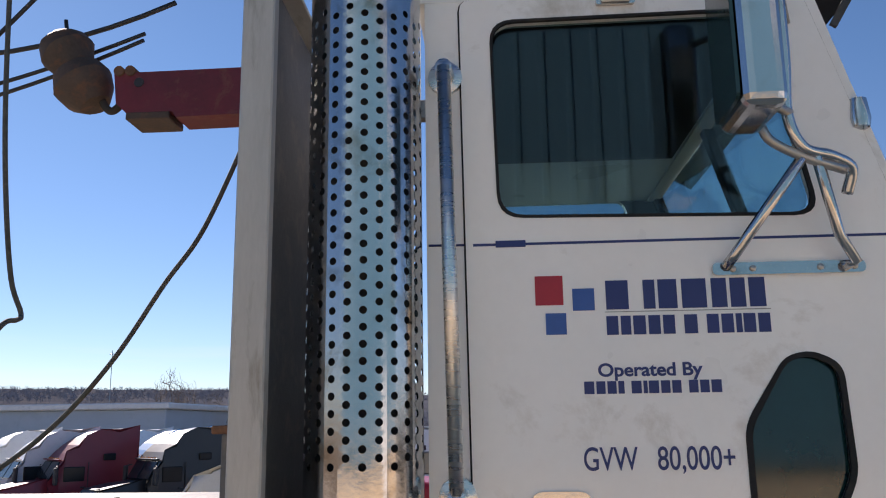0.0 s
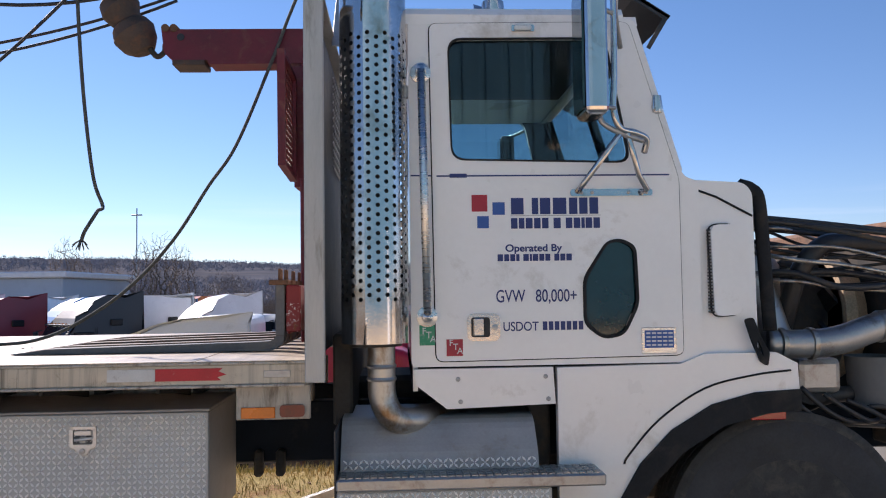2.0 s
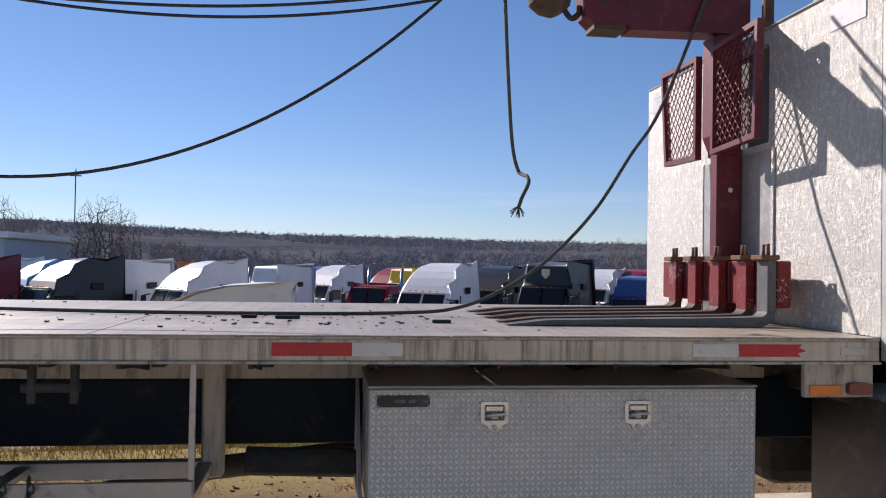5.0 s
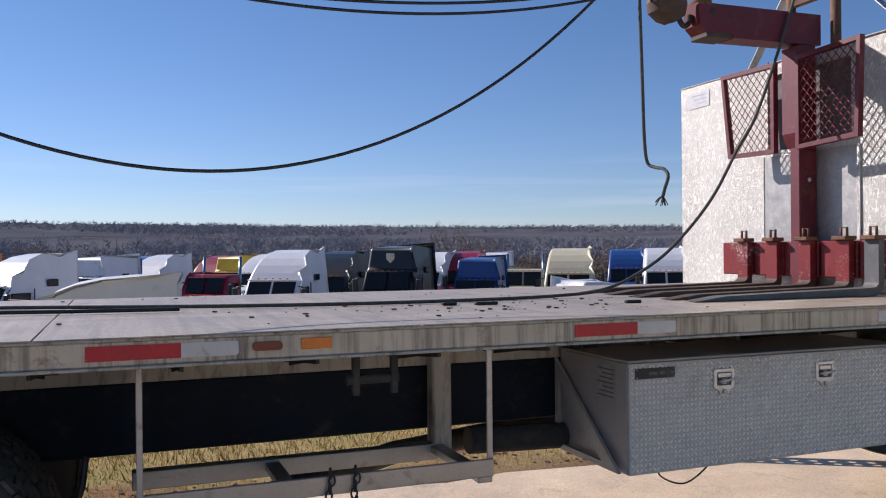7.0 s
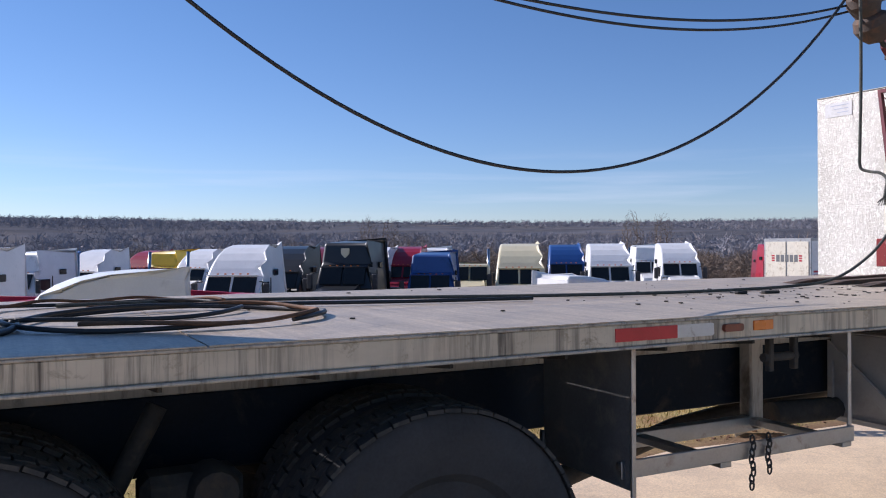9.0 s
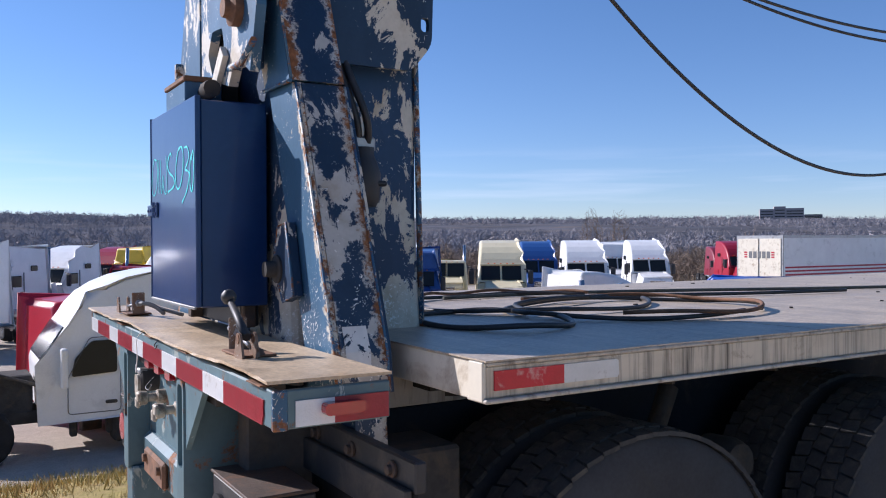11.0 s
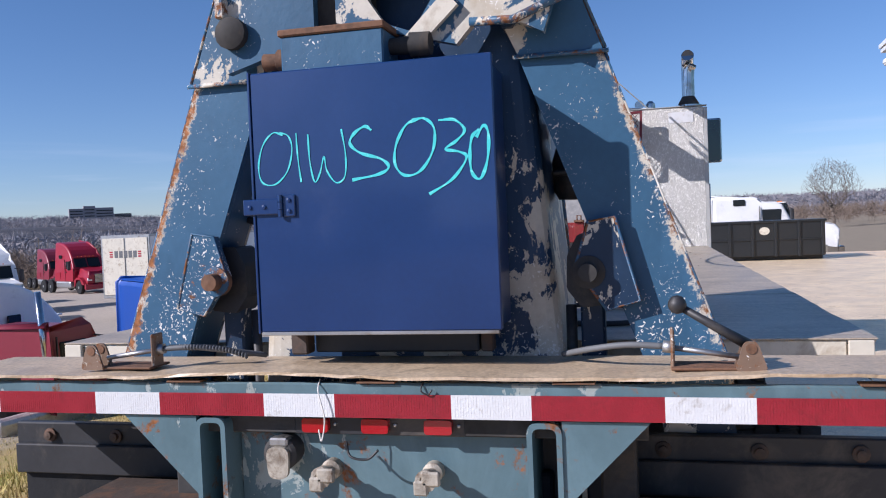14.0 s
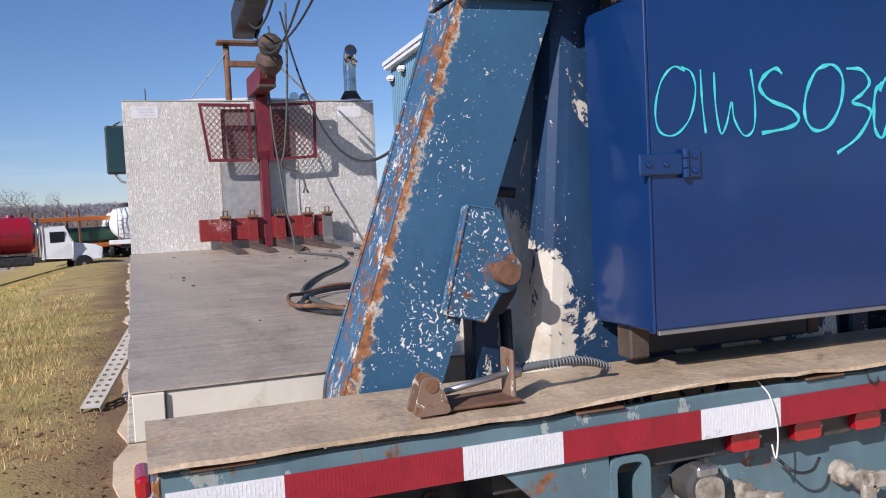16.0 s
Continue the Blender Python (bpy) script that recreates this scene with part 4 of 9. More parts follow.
shell = round_poly([(0.405, 1.20), (1.60, 1.20), (1.60, 1.945), (1.540, 1.965), (1.515, 2.02), (1.345, 2.625), (0.405, 2.635)], 0.02, 2)
for y0, y1, yd0, yd1, side in ((Y0, Y0 + 0.035, Y0 - 0.010, Y0 - 0.001, -1), (Y1 - 0.035, Y1, Y1 + 0.001, Y1 + 0.010, 1)):
    wn1 = win if side < 0 else win_far
    platepart("cab_side", shell, "y", y0, y1, "white", cab, [wn1, vent])
    d = platepart("door", door_out, "y", yd0, yd1, "white", cab, [wn1, vent], "white cab door")
    ys = sorted((yd0 + side * 0.003, yd1 + side * 0.002))
    if side < 0:
        platepart("window_seal", win, "y", ys[0], ys[1], "rubber", d, [win_in])
    platepart("window_pane", win_in if side < 0 else win_far, "y", y0 + 0.012, y0 + 0.017, "tint_glass", d).visible_shadow = False
    platepart("vent_seal", vent, "y", ys[0], ys[1], "rubber", d, [vent_in])
    platepart("vent_pane", vent_in, "y", y0 + 0.004, y0 + 0.009, "teal_glass", d)
    if side < 0:
        near_door = d
YF = Y0 - 0.0106           # face of the near door
platepart("side_lining", shell, "y", Y1 - 0.040, Y1 - 0.0355, "interior", cab, [win_far, vent])
boxpart("transmission", (0.05, 1.75, 0.88, 1.47, 0.45, 1.09), "dark", truck, 0.08, seg=2)
# seams
bm = bmesh.new()
for a, b in zip(door_out, door_out[1:] + door_out[:1]):
    add_tube(bm, [(a[0] + 0.000, YF + 0.0085, a[1]), (b[0], YF + 0.0085, b[1])], 0.0045, 4)
part("door_gasket", bm, "rubber", near_door)
tubepart("belt_line", [(0.41, Y0 - 0.001, 1.975), (0.50, Y0 - 0.001, 1.974)], 0.003, "blue_ink", cab, 4)
boxpart("belt_line", (0.515, 1.475, YF - 0.0006, YF + 0.001, 1.968, 1.974), "blue_ink", near_door, 0)
boxpart("belt_badge", (0.568, 0.638, YF - 0.0022, YF + 0.001, 1.964, 1.980), "blue_ink", near_door, 0.001)
# roof, rear wall, floor, windscreen
bm = bmesh.new()
prof = [(Y0 - 0.002, 2.60), (Y0 - 0.004, 2.640), (Y0 + 0.02, 2.672), (Y0 + 0.12, 2.700), (0.7, 2.735), (1.175, 2.745), (1.65, 2.735), (Y1 - 0.12, 2.700), (Y1 - 0.02, 2.672), (Y1 + 0.004, 2.640), (Y1 + 0.002, 2.60)]
add_plate(bm, prof, "x", 0.385, 1.30)
part("roof", bm, "white", cab)
platepart("roof_front", [(Y0, 2.595), (Y0 + 0.02, 2.64), (0.7, 2.70), (1.65, 2.70), (Y1 - 0.02, 2.64), (Y1, 2.595)], "x", 1.301, 1.36, "white", cab)
rw = round_poly([(0.78, 2.03), (1.57, 2.03), (1.57, 2.50), (0.78, 2.50)], 0.04)
platepart("rear_wall", [(Y0 + 0.035, 1.1), (Y1 - 0.035, 1.1), (Y1 - 0.035, 2.60), (Y0 + 0.035, 2.60)], "x", 0.41, 0.43, "white", cab, [rw])
platepart("rear_pane", rw, "x", 0.417, 0.422, "teal_glass", cab)
boxpart("cab_floor", (0.41, 1.9, Y0 + 0.036, Y1 - 0.036, 1.10, 1.19), "interior", cab, 0)
boxpart("firewall", (1.56, 1.62, Y0 + 0.036, Y1 - 0.036, 1.19, 1.92), "interior", cab, 0)
mw = Matrix.Translation((1.53, 0, 1.99)) @ Matrix.Rotation(radians(-16.5), 4, "Y")
boxpart("windscreen", (-0.004, 0.004, Y0 + 0.09, Y1 - 0.09, 0, 0.62), "glass", cab, 0, m=mw).visible_shadow = False
for y in (Y0 + 0.035, 1.15, Y1 - 0.09):
    boxpart("windscreen_pillar", (-0.02, 0.02, y, y + 0.055, 0, 0.64), "interior" if y > 0.5 else "white", cab, 0.004, m=mw)
platepart("headliner", [(Y0 + 0.04, 2.588), (Y1 - 0.04, 2.606), (1.8, 2.63), (0.5, 2.63)], "x", 0.44, 1.29, "interior", cab)
# inside: seats, dashboard, wheel
for y in (0.52, 1.62):
    s = boxpart("seat", (0.62, 1.10, y - 0.24, y + 0.24, 1.40, 1.56), "interior", cab, 0.05, seg=3)
    boxpart("seat_back", (0.56, 0.70, y - 0.23, y + 0.23, 1.56, 2.04), "interior", s, 0.05, seg=3)
boxpart("dashboard", (1.30, 1.58, Y0 + 0.05, Y1 - 0.05, 1.60, 1.97), "interior", cab, 0.05, seg=2)
bm = bmesh.new()
ring = [Vector((1.20 + 0.10 * math.sin(k * math.tau / 24), 1.68 + 0.23 * math.cos(k * math.tau / 24), 1.93 + 0.21 * math.sin(k * math.tau / 24))) for k in range(24)]
add_tube(bm, ring, 0.014, 6, True)
part("steering_wheel", bm, "black", cab)
# sun visor over the windscreen
vis = bmesh.new()
add_plate(vis, [(1.30, 2.735), (1.37, 2.750), (1.515, 2.655), (1.430, 2.515), (1.415, 2.525), (1.485, 2.645), (1.36, 2.725)], "y", Y0 + 0.05, Y0 + 0.062)
add_plate(vis, [(1.30, 2.735), (1.37, 2.752), (1.520, 2.657), (1.512, 2.645), (1.365, 2.735)], "y", Y0 + 0.05, Y1 - 0.05)
part("sun_visor", vis, "black", cab, "black sun visor over the windscreen")
for y in (0.45, 0.8, 1.17, 1.54, 1.9):
    lathepart("roof_lamp", [(0.045, 0), (0.04, 0.03), (0.02, 0.05), (0.001, 0.055)], (1.22, y, 2.735), "z", "amber", cab, 12)
tubepart("cab_aerial", [(0.60, 2.12, 2.69), (0.60, 2.12, 2.86)], 0.006, "black", cab, 5)
lathepart("air_horn", [(0.05, 0.0), (0.035, 0.05), (0.02, 0.12), (0.02, 0.3), (0.03, 0.32)], (0.72, 0.62, 2.80), "x", "chrome", cab, 14)
lathepart("beacon_lamp", [(0.05, 0), (0.055, 0.03), (0.05, 0.09), (0.02, 0.12), (0.001, 0.122)], (0.80, 0.50, 2.725), "z", "chrome", cab, 14)

# lettering on the door
boxpart("logo_square", (0.656, 0.720, YF - 0.0014, YF + 0.0005, 1.825, 1.893), "red_ink", near_door, 0)
boxpart("logo_square", (0.741, 0.791, YF - 0.0014, YF + 0.0005, 1.811, 1.862), "mid_blue", near_door, 0)
boxpart("logo_square", (0.678, 0.725, YF - 0.0014, YF + 0.0005, 1.757, 1.806), "mid_blue", near_door, 0)


def word_bars(x0, x1, z0, z1, widths, mat_name, parent):
    """A name drawn as one plain block a letter."""
    total = sum(widths)
    x = x0
    for w in widths:
        step = (x1 - x0) * w / total
        if w != 0.45:
            boxpart("name_bar", (x + step * 0.05, x + step * 0.86, YF - 0.0012, YF + 0.0005, z0, z1), mat_name, parent, 0)
        x += step


word_bars(0.814, 1.182, 1.812, 1.879, (1.2, 0.45, 0.62, 1.0, 1.3, 0.8, 0.8, 0.85), "blue_ink", near_door)
boxpart("logo_rule", (0.814, 1.185, YF - 0.0012, YF + 0.0005, 1.8055, 1.8075), "steel", near_door, 0)
word_bars(0.814, 1.186, 1.754, 1.797, (1, 0.85, 1.05, 1, 1, 0.45, 1.1, 0.45, 1, 1, 0.5, 1, 1), "blue_ink", near_door)
word_bars(0.757, 1.066, 1.622, 1.650, (1, 0.9, 0.9, 0.6, 0.45, 1, 0.4, 1, 0.9, 0.9, 0.45, 0.9, 0.9, 1), "blue_ink", near_door)
FACE = (90, 0, 0)
lettering("door_lettering", "Operated By", 0.041, (0.790, YF - 0.0006, 1.661), FACE, "blue_ink", near_door, 1.08, 0.0010)
lettering("door_lettering", "GVW", 0.072, (0.748, YF - 0.0006, 1.456), FACE, "blue_ink", near_door, 0.70, 0.0004)
lettering("door_lettering", "80,000+", 0.072, (0.910, YF - 0.0006, 1.456), FACE, "blue_ink", near_door, 0.72, 0.0004)
lettering("door_lettering", "USDOT", 0.052, (0.775, YF - 0.0006, 1.340), FACE, "blue_ink", near_door, 0.84, 0.0004)
for k in range(7):
    boxpart("number_bar", (0.938 + k * 0.0245, 0.956 + k * 0.0245, YF - 0.0012, YF + 0.0005, 1.341, 1.376), "blue_ink", near_door, 0)
st = boxpart("permit_sticker", (0.438, 0.506, Y0 - 0.0026, Y0 + 0.0005, 1.287, 1.368), "green_ink", cab, 0)
boxpart("permit_sticker", (0.546, 0.612, YF - 0.0020, YF + 0.0005, 1.243, 1.310), "red_ink", near_door, 0)
for dx, dz, ch in ((0.010, 0.034, "F"), (0.026, 0.018, "T"), (0.042, 0.002, "A")):
    lettering("sticker_letter", ch, 0.036, (0.546 + dx, YF - 0.0030, 1.250 + dz), FACE, "plate_white", near_door)
    lettering("sticker_letter", ch, 0.038, (0.438 + dx, Y0 - 0.0036, 1.298 + dz), FACE, "plate_white", cab)
boxpart("notice_plate", (1.342, 1.486, YF - 0.004, YF + 0.0005, 1.238, 1.345), "stainless", near_door, 0.002)
boxpart("notice_field", (1.354, 1.474, YF - 0.0052, YF - 0.0042, 1.262, 1.333), "mid_blue", near_door, 0)
bm = bmesh.new()
for z in (1.318, 1.302, 1.286, 1.270):
    for k in range(5):
        add_box(bm, 1.360 + k * 0.023, 1.377 + k * 0.023, YF - 0.0064, YF - 0.0054, z, z + 0.007)
part("notice_lines", bm, "plate_white", near_door)
# door handle, keyhole, window lamp
hd = platepart("handle_plate", round_poly([(0.630, 1.302), (0.764, 1.302), (0.764, 1.412), (0.630, 1.412)], 0.03), "y", YF - 0.008, YF, "chrome", near_door,
               [round_poly([(0.646, 1.317), (0.722, 1.317), (0.722, 1.397), (0.646, 1.397)], 0.012)])
boxpart("handle_recess", (0.640, 0.728, YF - 0.003, YF - 0.001, 1.312, 1.402), "black", hd, 0)
boxpart("handle_paddle", (0.655, 0.700, YF - 0.012, YF - 0.004, 1.322, 1.394), "chrome", hd, 0.004)
lathepart("lock", [(0.013, 0), (0.013, -0.006), (0.001, -0.008)], (0.742, YF - 0.007, 1.356), "y", "steel", hd, 12)
lm = platepart("lamp_base", round_poly([(0.83, 2.566), (0.925, 2.566), (0.925, 2.592), (0.83, 2.592)], 0.006), "y", YF - 0.012, YF, "chrome", near_door)
boxpart("lamp_lens", (0.842, 0.913, YF - 0.022, YF - 0.0125, 2.569, 2.589), "clear_lens", lm, 0.004)
lathepart("pillar_lamp", [(0.001, -0.03), (0.022, -0.02), (0.026, 0.0), (0.02, 0.05)], (1.432, Y0 - 0.004, 2.25), "z", "chrome", cab, 10)

# grab bar
gb = tubepart("grab_bar", [(0.470, Y0 - 0.07, 1.402), (0.455, Y0 - 0.075, 2.395)], 0.0165, "stainless", cab, 12)
for z, gx in ((1.402, 0.470), (2.395, 0.455)):
    lathepart("grab_bar_foot", [(0.044, 0), (0.042, -0.010), (0.024, -0.016), (0.020, -0.078), (0.001, -0.088)], (gx, Y0 - 0.001, z), "y", "stainless", gb, 16)

# mirror with its arms
mr = boxpart("mirror_head", (1.045, 1.135, -0.26, -0.065, 2.145, 2.64), "chrome", cab, 0.025, "tall chrome wing mirror", seg=3)
# both mirror faces take dark glass colour in place of a dark reflection
platepart("mirror_glass", round_poly([(-0.245, 2.165), (-0.08, 2.165), (-0.08, 2.62), (-0.245, 2.62)], 0.02), "x", 1.037, 1.0445, "teal_glass", mr)
for z in (2.20, 2.58):
    tubepart("mirror_clamp", [(1.12, -0.10, z), (1.17, -0.07, z + 0.01), (1.211, -0.03, z + 0.01)], 0.010, "steel", mr, 8)
tubepart("mirror_arm", curve3([(1.215, -0.03, 2.72), (1.212, -0.03, 2.35), (1.205, -0.03, 2.21), (1.235, -0.02, 2.135), (1.30, 0.0, 2.12), (1.352, 0.03, 2.10), (1.35, 0.06, 2.05)]), 0.013, "chrome", mr, 8)
tubepart("mirror_arm", curve3([(1.15, -0.02, 2.185), (1.17, -0.02, 2.15), (1.24, -0.01, 2.115), (1.33, 0.01, 2.09)]), 0.011, "steel", mr, 8)
tubepart("mirror_brace", [(1.235, -0.01, 2.115), (1.105, YF - 0.035, 1.925), (1.09, YF - 0.012, 1.903)], 0.0125, "chrome", mr, 8)
tubepart("mirror_brace", [(1.265, -0.01, 2.12), (1.335, YF - 0.045, 1.965), (1.372, YF - 0.03, 1.905), (1.35, YF - 0.012, 1.897)], 0.0125, "chrome", mr, 8)
tubepart("mirror_brace", [(1.225, -0.03, 2.66), (1.25, 0.08, 2.62), (1.285, Y0 - 0.005, 2.50)], 0.011, "steel", mr, 8)
platepart("mirror_foot", round_poly([(1.06, 1.884), (1.40, 1.884), (1.40, 1.912), (1.06, 1.912)], 0.013), "y", YF - 0.010, YF - 0.0005, "chrome", mr)
for x in (1.105, 1.15, 1.30, 1.375):
    lathepart("mirror_bolt", [(0.008, 0), (0.007, -0.005), (0.001, -0.007)], (x, YF - 0.0102, 1.898), "y", "steel", mr, 8)
# far-side mirror
mf = boxpart("mirror_head", (1.06, 1.15, 2.33, 2.53, 2.05, 2.55), "black", cab, 0.02, "wing mirror seen from behind", seg=2)
platepart("mirror_glass", round_poly([(2.345, 2.07), (2.515, 2.07), (2.515, 2.53), (2.345, 2.53)], 0.015), "x", 1.053, 1.0595, "teal_glass", mf)
tubepart("mirror_arm", [(1.12, 2.45, 2.05), (1.25, 2.40, 1.98), (1.3, 2.21, 1.92)], 0.012, "chrome", mf, 8)
tubepart("mirror_arm", [(1.12, 2.45, 2.55), (1.25, 2.38, 2.60), (1.3, 2.21, 2.58)], 0.012, "chrome", mf, 8)

# rocker panel, fender and cowl
bm = bmesh.new()
add_plate(bm, [(0.412, 1.192), (0.976, 1.192), (0.984, 1.045), (0.545, 1.032), (0.420, 1.130)], "y", Y0 - 0.012, Y0 + 0.03)
rp = part("rocker_panel", bm, "white", cab)
for x, z in ((0.59, 1.15), (0.60, 1.06), (0.945, 1.155), (0.955, 1.065)):
    lathepart("bolt", [(0.010, 0), (0.008, -0.006), (0.001, -0.008)], (x, Y0 - 0.012, z), "y", "steel", rp, 8)
arch = [(1.99, 1.085), (1.80, 1.075), (1.62, 1.03), (1.45, 0.93), (1.32, 0.80), (1.235, 0.66), (1.20, 0.50), (1.19, 0.38)]
fender = [(0.992, 1.190), (1.50, 1.196), (1.60, 1.235), (1.90, 1.235), (1.985, 1.19)] + arch + [(0.99, 0.38)]
bm = bmesh.new()
add_plate(bm, fender, "y", Y0 - 0.020, Y0 + 0.03)
fd = part("fender", bm, "white", cab)
bm = bmesh.new()
add_plate(bm, [(x, z) for x, z in arch] + [(x + (0.05 if x < 1.9 else 0.0), z - 0.085) for x, z in reversed(arch)], "y", Y0 - 0.035, Y0 + 0.10)
part("fender_flare", bm, "rubber", fd, "black rubber wheel-arch flare")
bm = bmesh.new()
add_plate(bm, arch + [(x + 0.07, z - 0.07) for x, z in reversed(arch)], "y", Y0 + 0.11, 0.62)
part("wheel_well", bm, "dark", fd)
tubepart("fender_seam", curve3([(1.255, Y0 - 0.021, 0.80), (1.275, Y0 - 0.021, 0.835), (1.401, Y0 - 0.021, 0.972), (1.593, Y0 - 0.021, 1.095), (1.80, Y0 - 0.021, 1.145), (1.955, Y0 - 0.021, 1.162)], 5), 0.0045, "rubber", fd, 5)
boxpart("fender_marker", (1.80, 1.95, Y0 + 0.02, Y0 + 0.032, 0.955, 1.005), "red_lens", fd, 0.004)
cp = round_poly([(1.56, 1.22), (1.84, 1.225), (1.835, 1.90), (1.80, 1.940), (1.545, 1.955)], 0.03, 3)
cw = platepart("cowl_side", cp, "y", Y0 + 0.02, Y0 + 0.05, "white", cab)
platepart("cowl_side", cp, "y", Y1 - 0.05, Y1 - 0.02, "white", cab)
boxpart("cowl_top", (1.545, 1.835, Y0 + 0.05, Y1 - 0.05, 1.905, 1.945), "white", cab, 0.02, seg=2)
ai = platepart("air_intake_cover", round_poly([(1.648, 1.385), (1.765, 1.392), (1.752, 1.765), (1.640, 1.762)], 0.035, 4), "y", Y0 - 0.018, Y0 + 0.02, "white", cw)
cvr = round_poly([(1.648, 1.385), (1.765, 1.392), (1.752, 1.765), (1.640, 1.762)], 0.035, 4)
tubepart("cover_seam", [(x, Y0 + 0.017, z) for x, z in cvr], 0.006, "rubber", ai, 5, "", True)
bm = bmesh.new()
for k in range(26):
    add_box(bm, 1.634, 1.650, Y0 - 0.008, Y0 + 0.018, 1.40 + k * 0.0135, 1.407 + k * 0.0135)
part("intake_grille", bm, "black", ai)
tubepart("cowl_stripe", [(1.555, Y0 + 0.018, 1.925), (1.68, Y0 + 0.018, 1.88), (1.83, Y0 + 0.018, 1.80)], 0.005, "rubber", cw, 5)
bm = bmesh.new()
seal = [(1.80, 1.935), (1.855, 1.915), (1.885, 1.86), (1.90, 1.60), (1.915, 1.32)]
add_tube(bm, curve3([(x, Y0 + 0.07, z) for x, z in seal], 5), 0.03, 8)
add_tube(bm, curve3([(x, Y1 - 0.07, z) for x, z in seal], 5), 0.03, 8)
add_tube(bm, [(1.83, Y0 + 0.07, 1.925), (1.83, Y1 - 0.07, 1.925)], 0.03, 8)
part("hood_seal", bm, "rubber", cab)
bm = bmesh.new()
add_plate(bm, round_poly([(1.765, 1.372), (1.80, 1.38), (1.83, 1.30), (1.865, 1.235), (1.855, 1.18), (1.825, 1.20), (1.79, 1.29)], 0.012), "y", Y0 - 0.035, Y0 - 0.018, [round_poly([(1.815, 1.29), (1.835, 1.25), (1.838, 1.22), (1.812, 1.26)], 0.006)])
part("hood_strap", bm, "rubber", cw)

# exhaust: perforated heat shield, pipe and stack
ex = lathepart("muffler", [(0.001, 1.29), (0.105, 1.29), (0.105, 2.72), (0.06, 2.80), (0.05, 2.82), (0.05, 3.0)], (0.262, 0.118, 0), "z", "dark", truck, 24, "chrome exhaust stack with perforated heat shield")
tip = curve3([(0.262, 0.118, 2.98), (0.262, 0.118, 3.08), (0.245, 0.118, 3.14), (0.20, 0.118, 3.18), (0.16, 0.118, 3.20)])
tubepart("exhaust_tip", tip, 0.063, "chrome", ex, 16)
lathepart("exhaust_mouth", [(0.056, 0), (0.05, 0.01), (0.001, 0.012)], (0.158, 0.118, 3.20), "x", "black", ex, 16)
tubepart("stack_pipe", curve3([(0.262, 0.118, 2.70), (0.262, 0.118, 2.90), (0.262, 0.116, 3.03), (0.258, 0.105, 3.085), (0.25, 0.085, 3.12)], 5), 0.064, "chrome", ex, 24)
tubepart("stack_mouth", [(0.2495, 0.0845, 3.1208), (0.247, 0.079, 3.130)], 0.058, "dark", ex, 20)


def heat_shield(bm, cx, cy, r, z0, z1, za, zb, cols, rows):
    """A tube of sheet metal, pierced by staggered round holes between za and zb."""
    def p(a, z):
        return (cx + r * math.cos(a), cy + r * math.sin(a), z)
    da, dz = math.tau / cols, (zb - za) / rows
    hr = 0.0088
    for c in range(cols):
        a0 = c * da
        off = 0.5 * dz if c % 2 else 0.0
        for (u, w) in ((z0, za - 0.5 * dz + off), (zb - 0.5 * dz + off, z1)):
            n = 3
            for k in range(n):
                f = bm.faces.new([bm.verts.new(p(a0 + da * s, h)) for s, h in ((k / n, u), ((k + 1) / n, u), ((k + 1) / n, w), (k / n, w))])
                f.smooth = True
        for j in range(rows):
            zc = za + j * dz + off
            ac = a0 + da / 2
            outer, inner = [], []
            for k in range(12):
                t = k * math.tau / 12 + math.tau / 24
                ca, sa = math.cos(t), math.sin(t)
                s = 0.5 / max(abs(ca), abs(sa))
                outer.append(bm.verts.new(p(ac + ca * s * da, zc + sa * s * dz)))
                inner.append(bm.verts.new(p(ac + hr / r * ca, zc + hr * sa)))
            corners = {k: bm.verts.new(p(ac + sx * da / 2, zc + sz * dz / 2)) for k, (sx, sz) in {1: (1, 1), 4: (-1, 1), 7: (-1, -1), 10: (1, -1)}.items()}
            for k in range(12):
                k2 = (k + 1) % 12
                f = bm.faces.new((outer[k], outer[k2], inner[k2], inner[k]))
                f.smooth = True
            for k, v in corners.items():
                a, b = outer[k], outer[(k + 1) % 12]
                try:
                    f = bm.faces.new((a, v, b))
                    f.smooth = True
                except ValueError:
                    pass


bm = bmesh.new()
heat_shield(bm, 0.262, 0.118, 0.1345, 1.303, 2.70, 1.475, 2.535, 24, 29)
bmesh.ops.remove_doubles(bm, verts=bm.verts, dist=0.0004)
part("heat_shield", bm, "chrome", ex, "perforated chrome heat shield", smooth=True)
tubepart("exhaust_pipe", curve3([(0.285, 0.118, 1.32), (0.285, 0.118, 1.18), (0.29, 0.118, 1.08), (0.34, 0.12, 1.0), (0.45, 0.2, 0.985), (0.58, 0.45, 0.985)], 6), 0.055, "pipe", ex, 16)
for z in (1.16, 1.21):
    lathepart("pipe_clamp", [(0.057, -0.008), (0.061, 0), (0.057, 0.008)], (0.285, 0.118, z), "z", "steel", ex, 16)
boxpart("stack_bracket", (0.30, 0.41, 0.16, 0.19, 1.45, 1.50), "steel", ex, 0.003)
boxpart("stack_bracket", (0.30, 0.41, 0.16, 0.19, 2.30, 2.35), "steel", ex, 0.003)

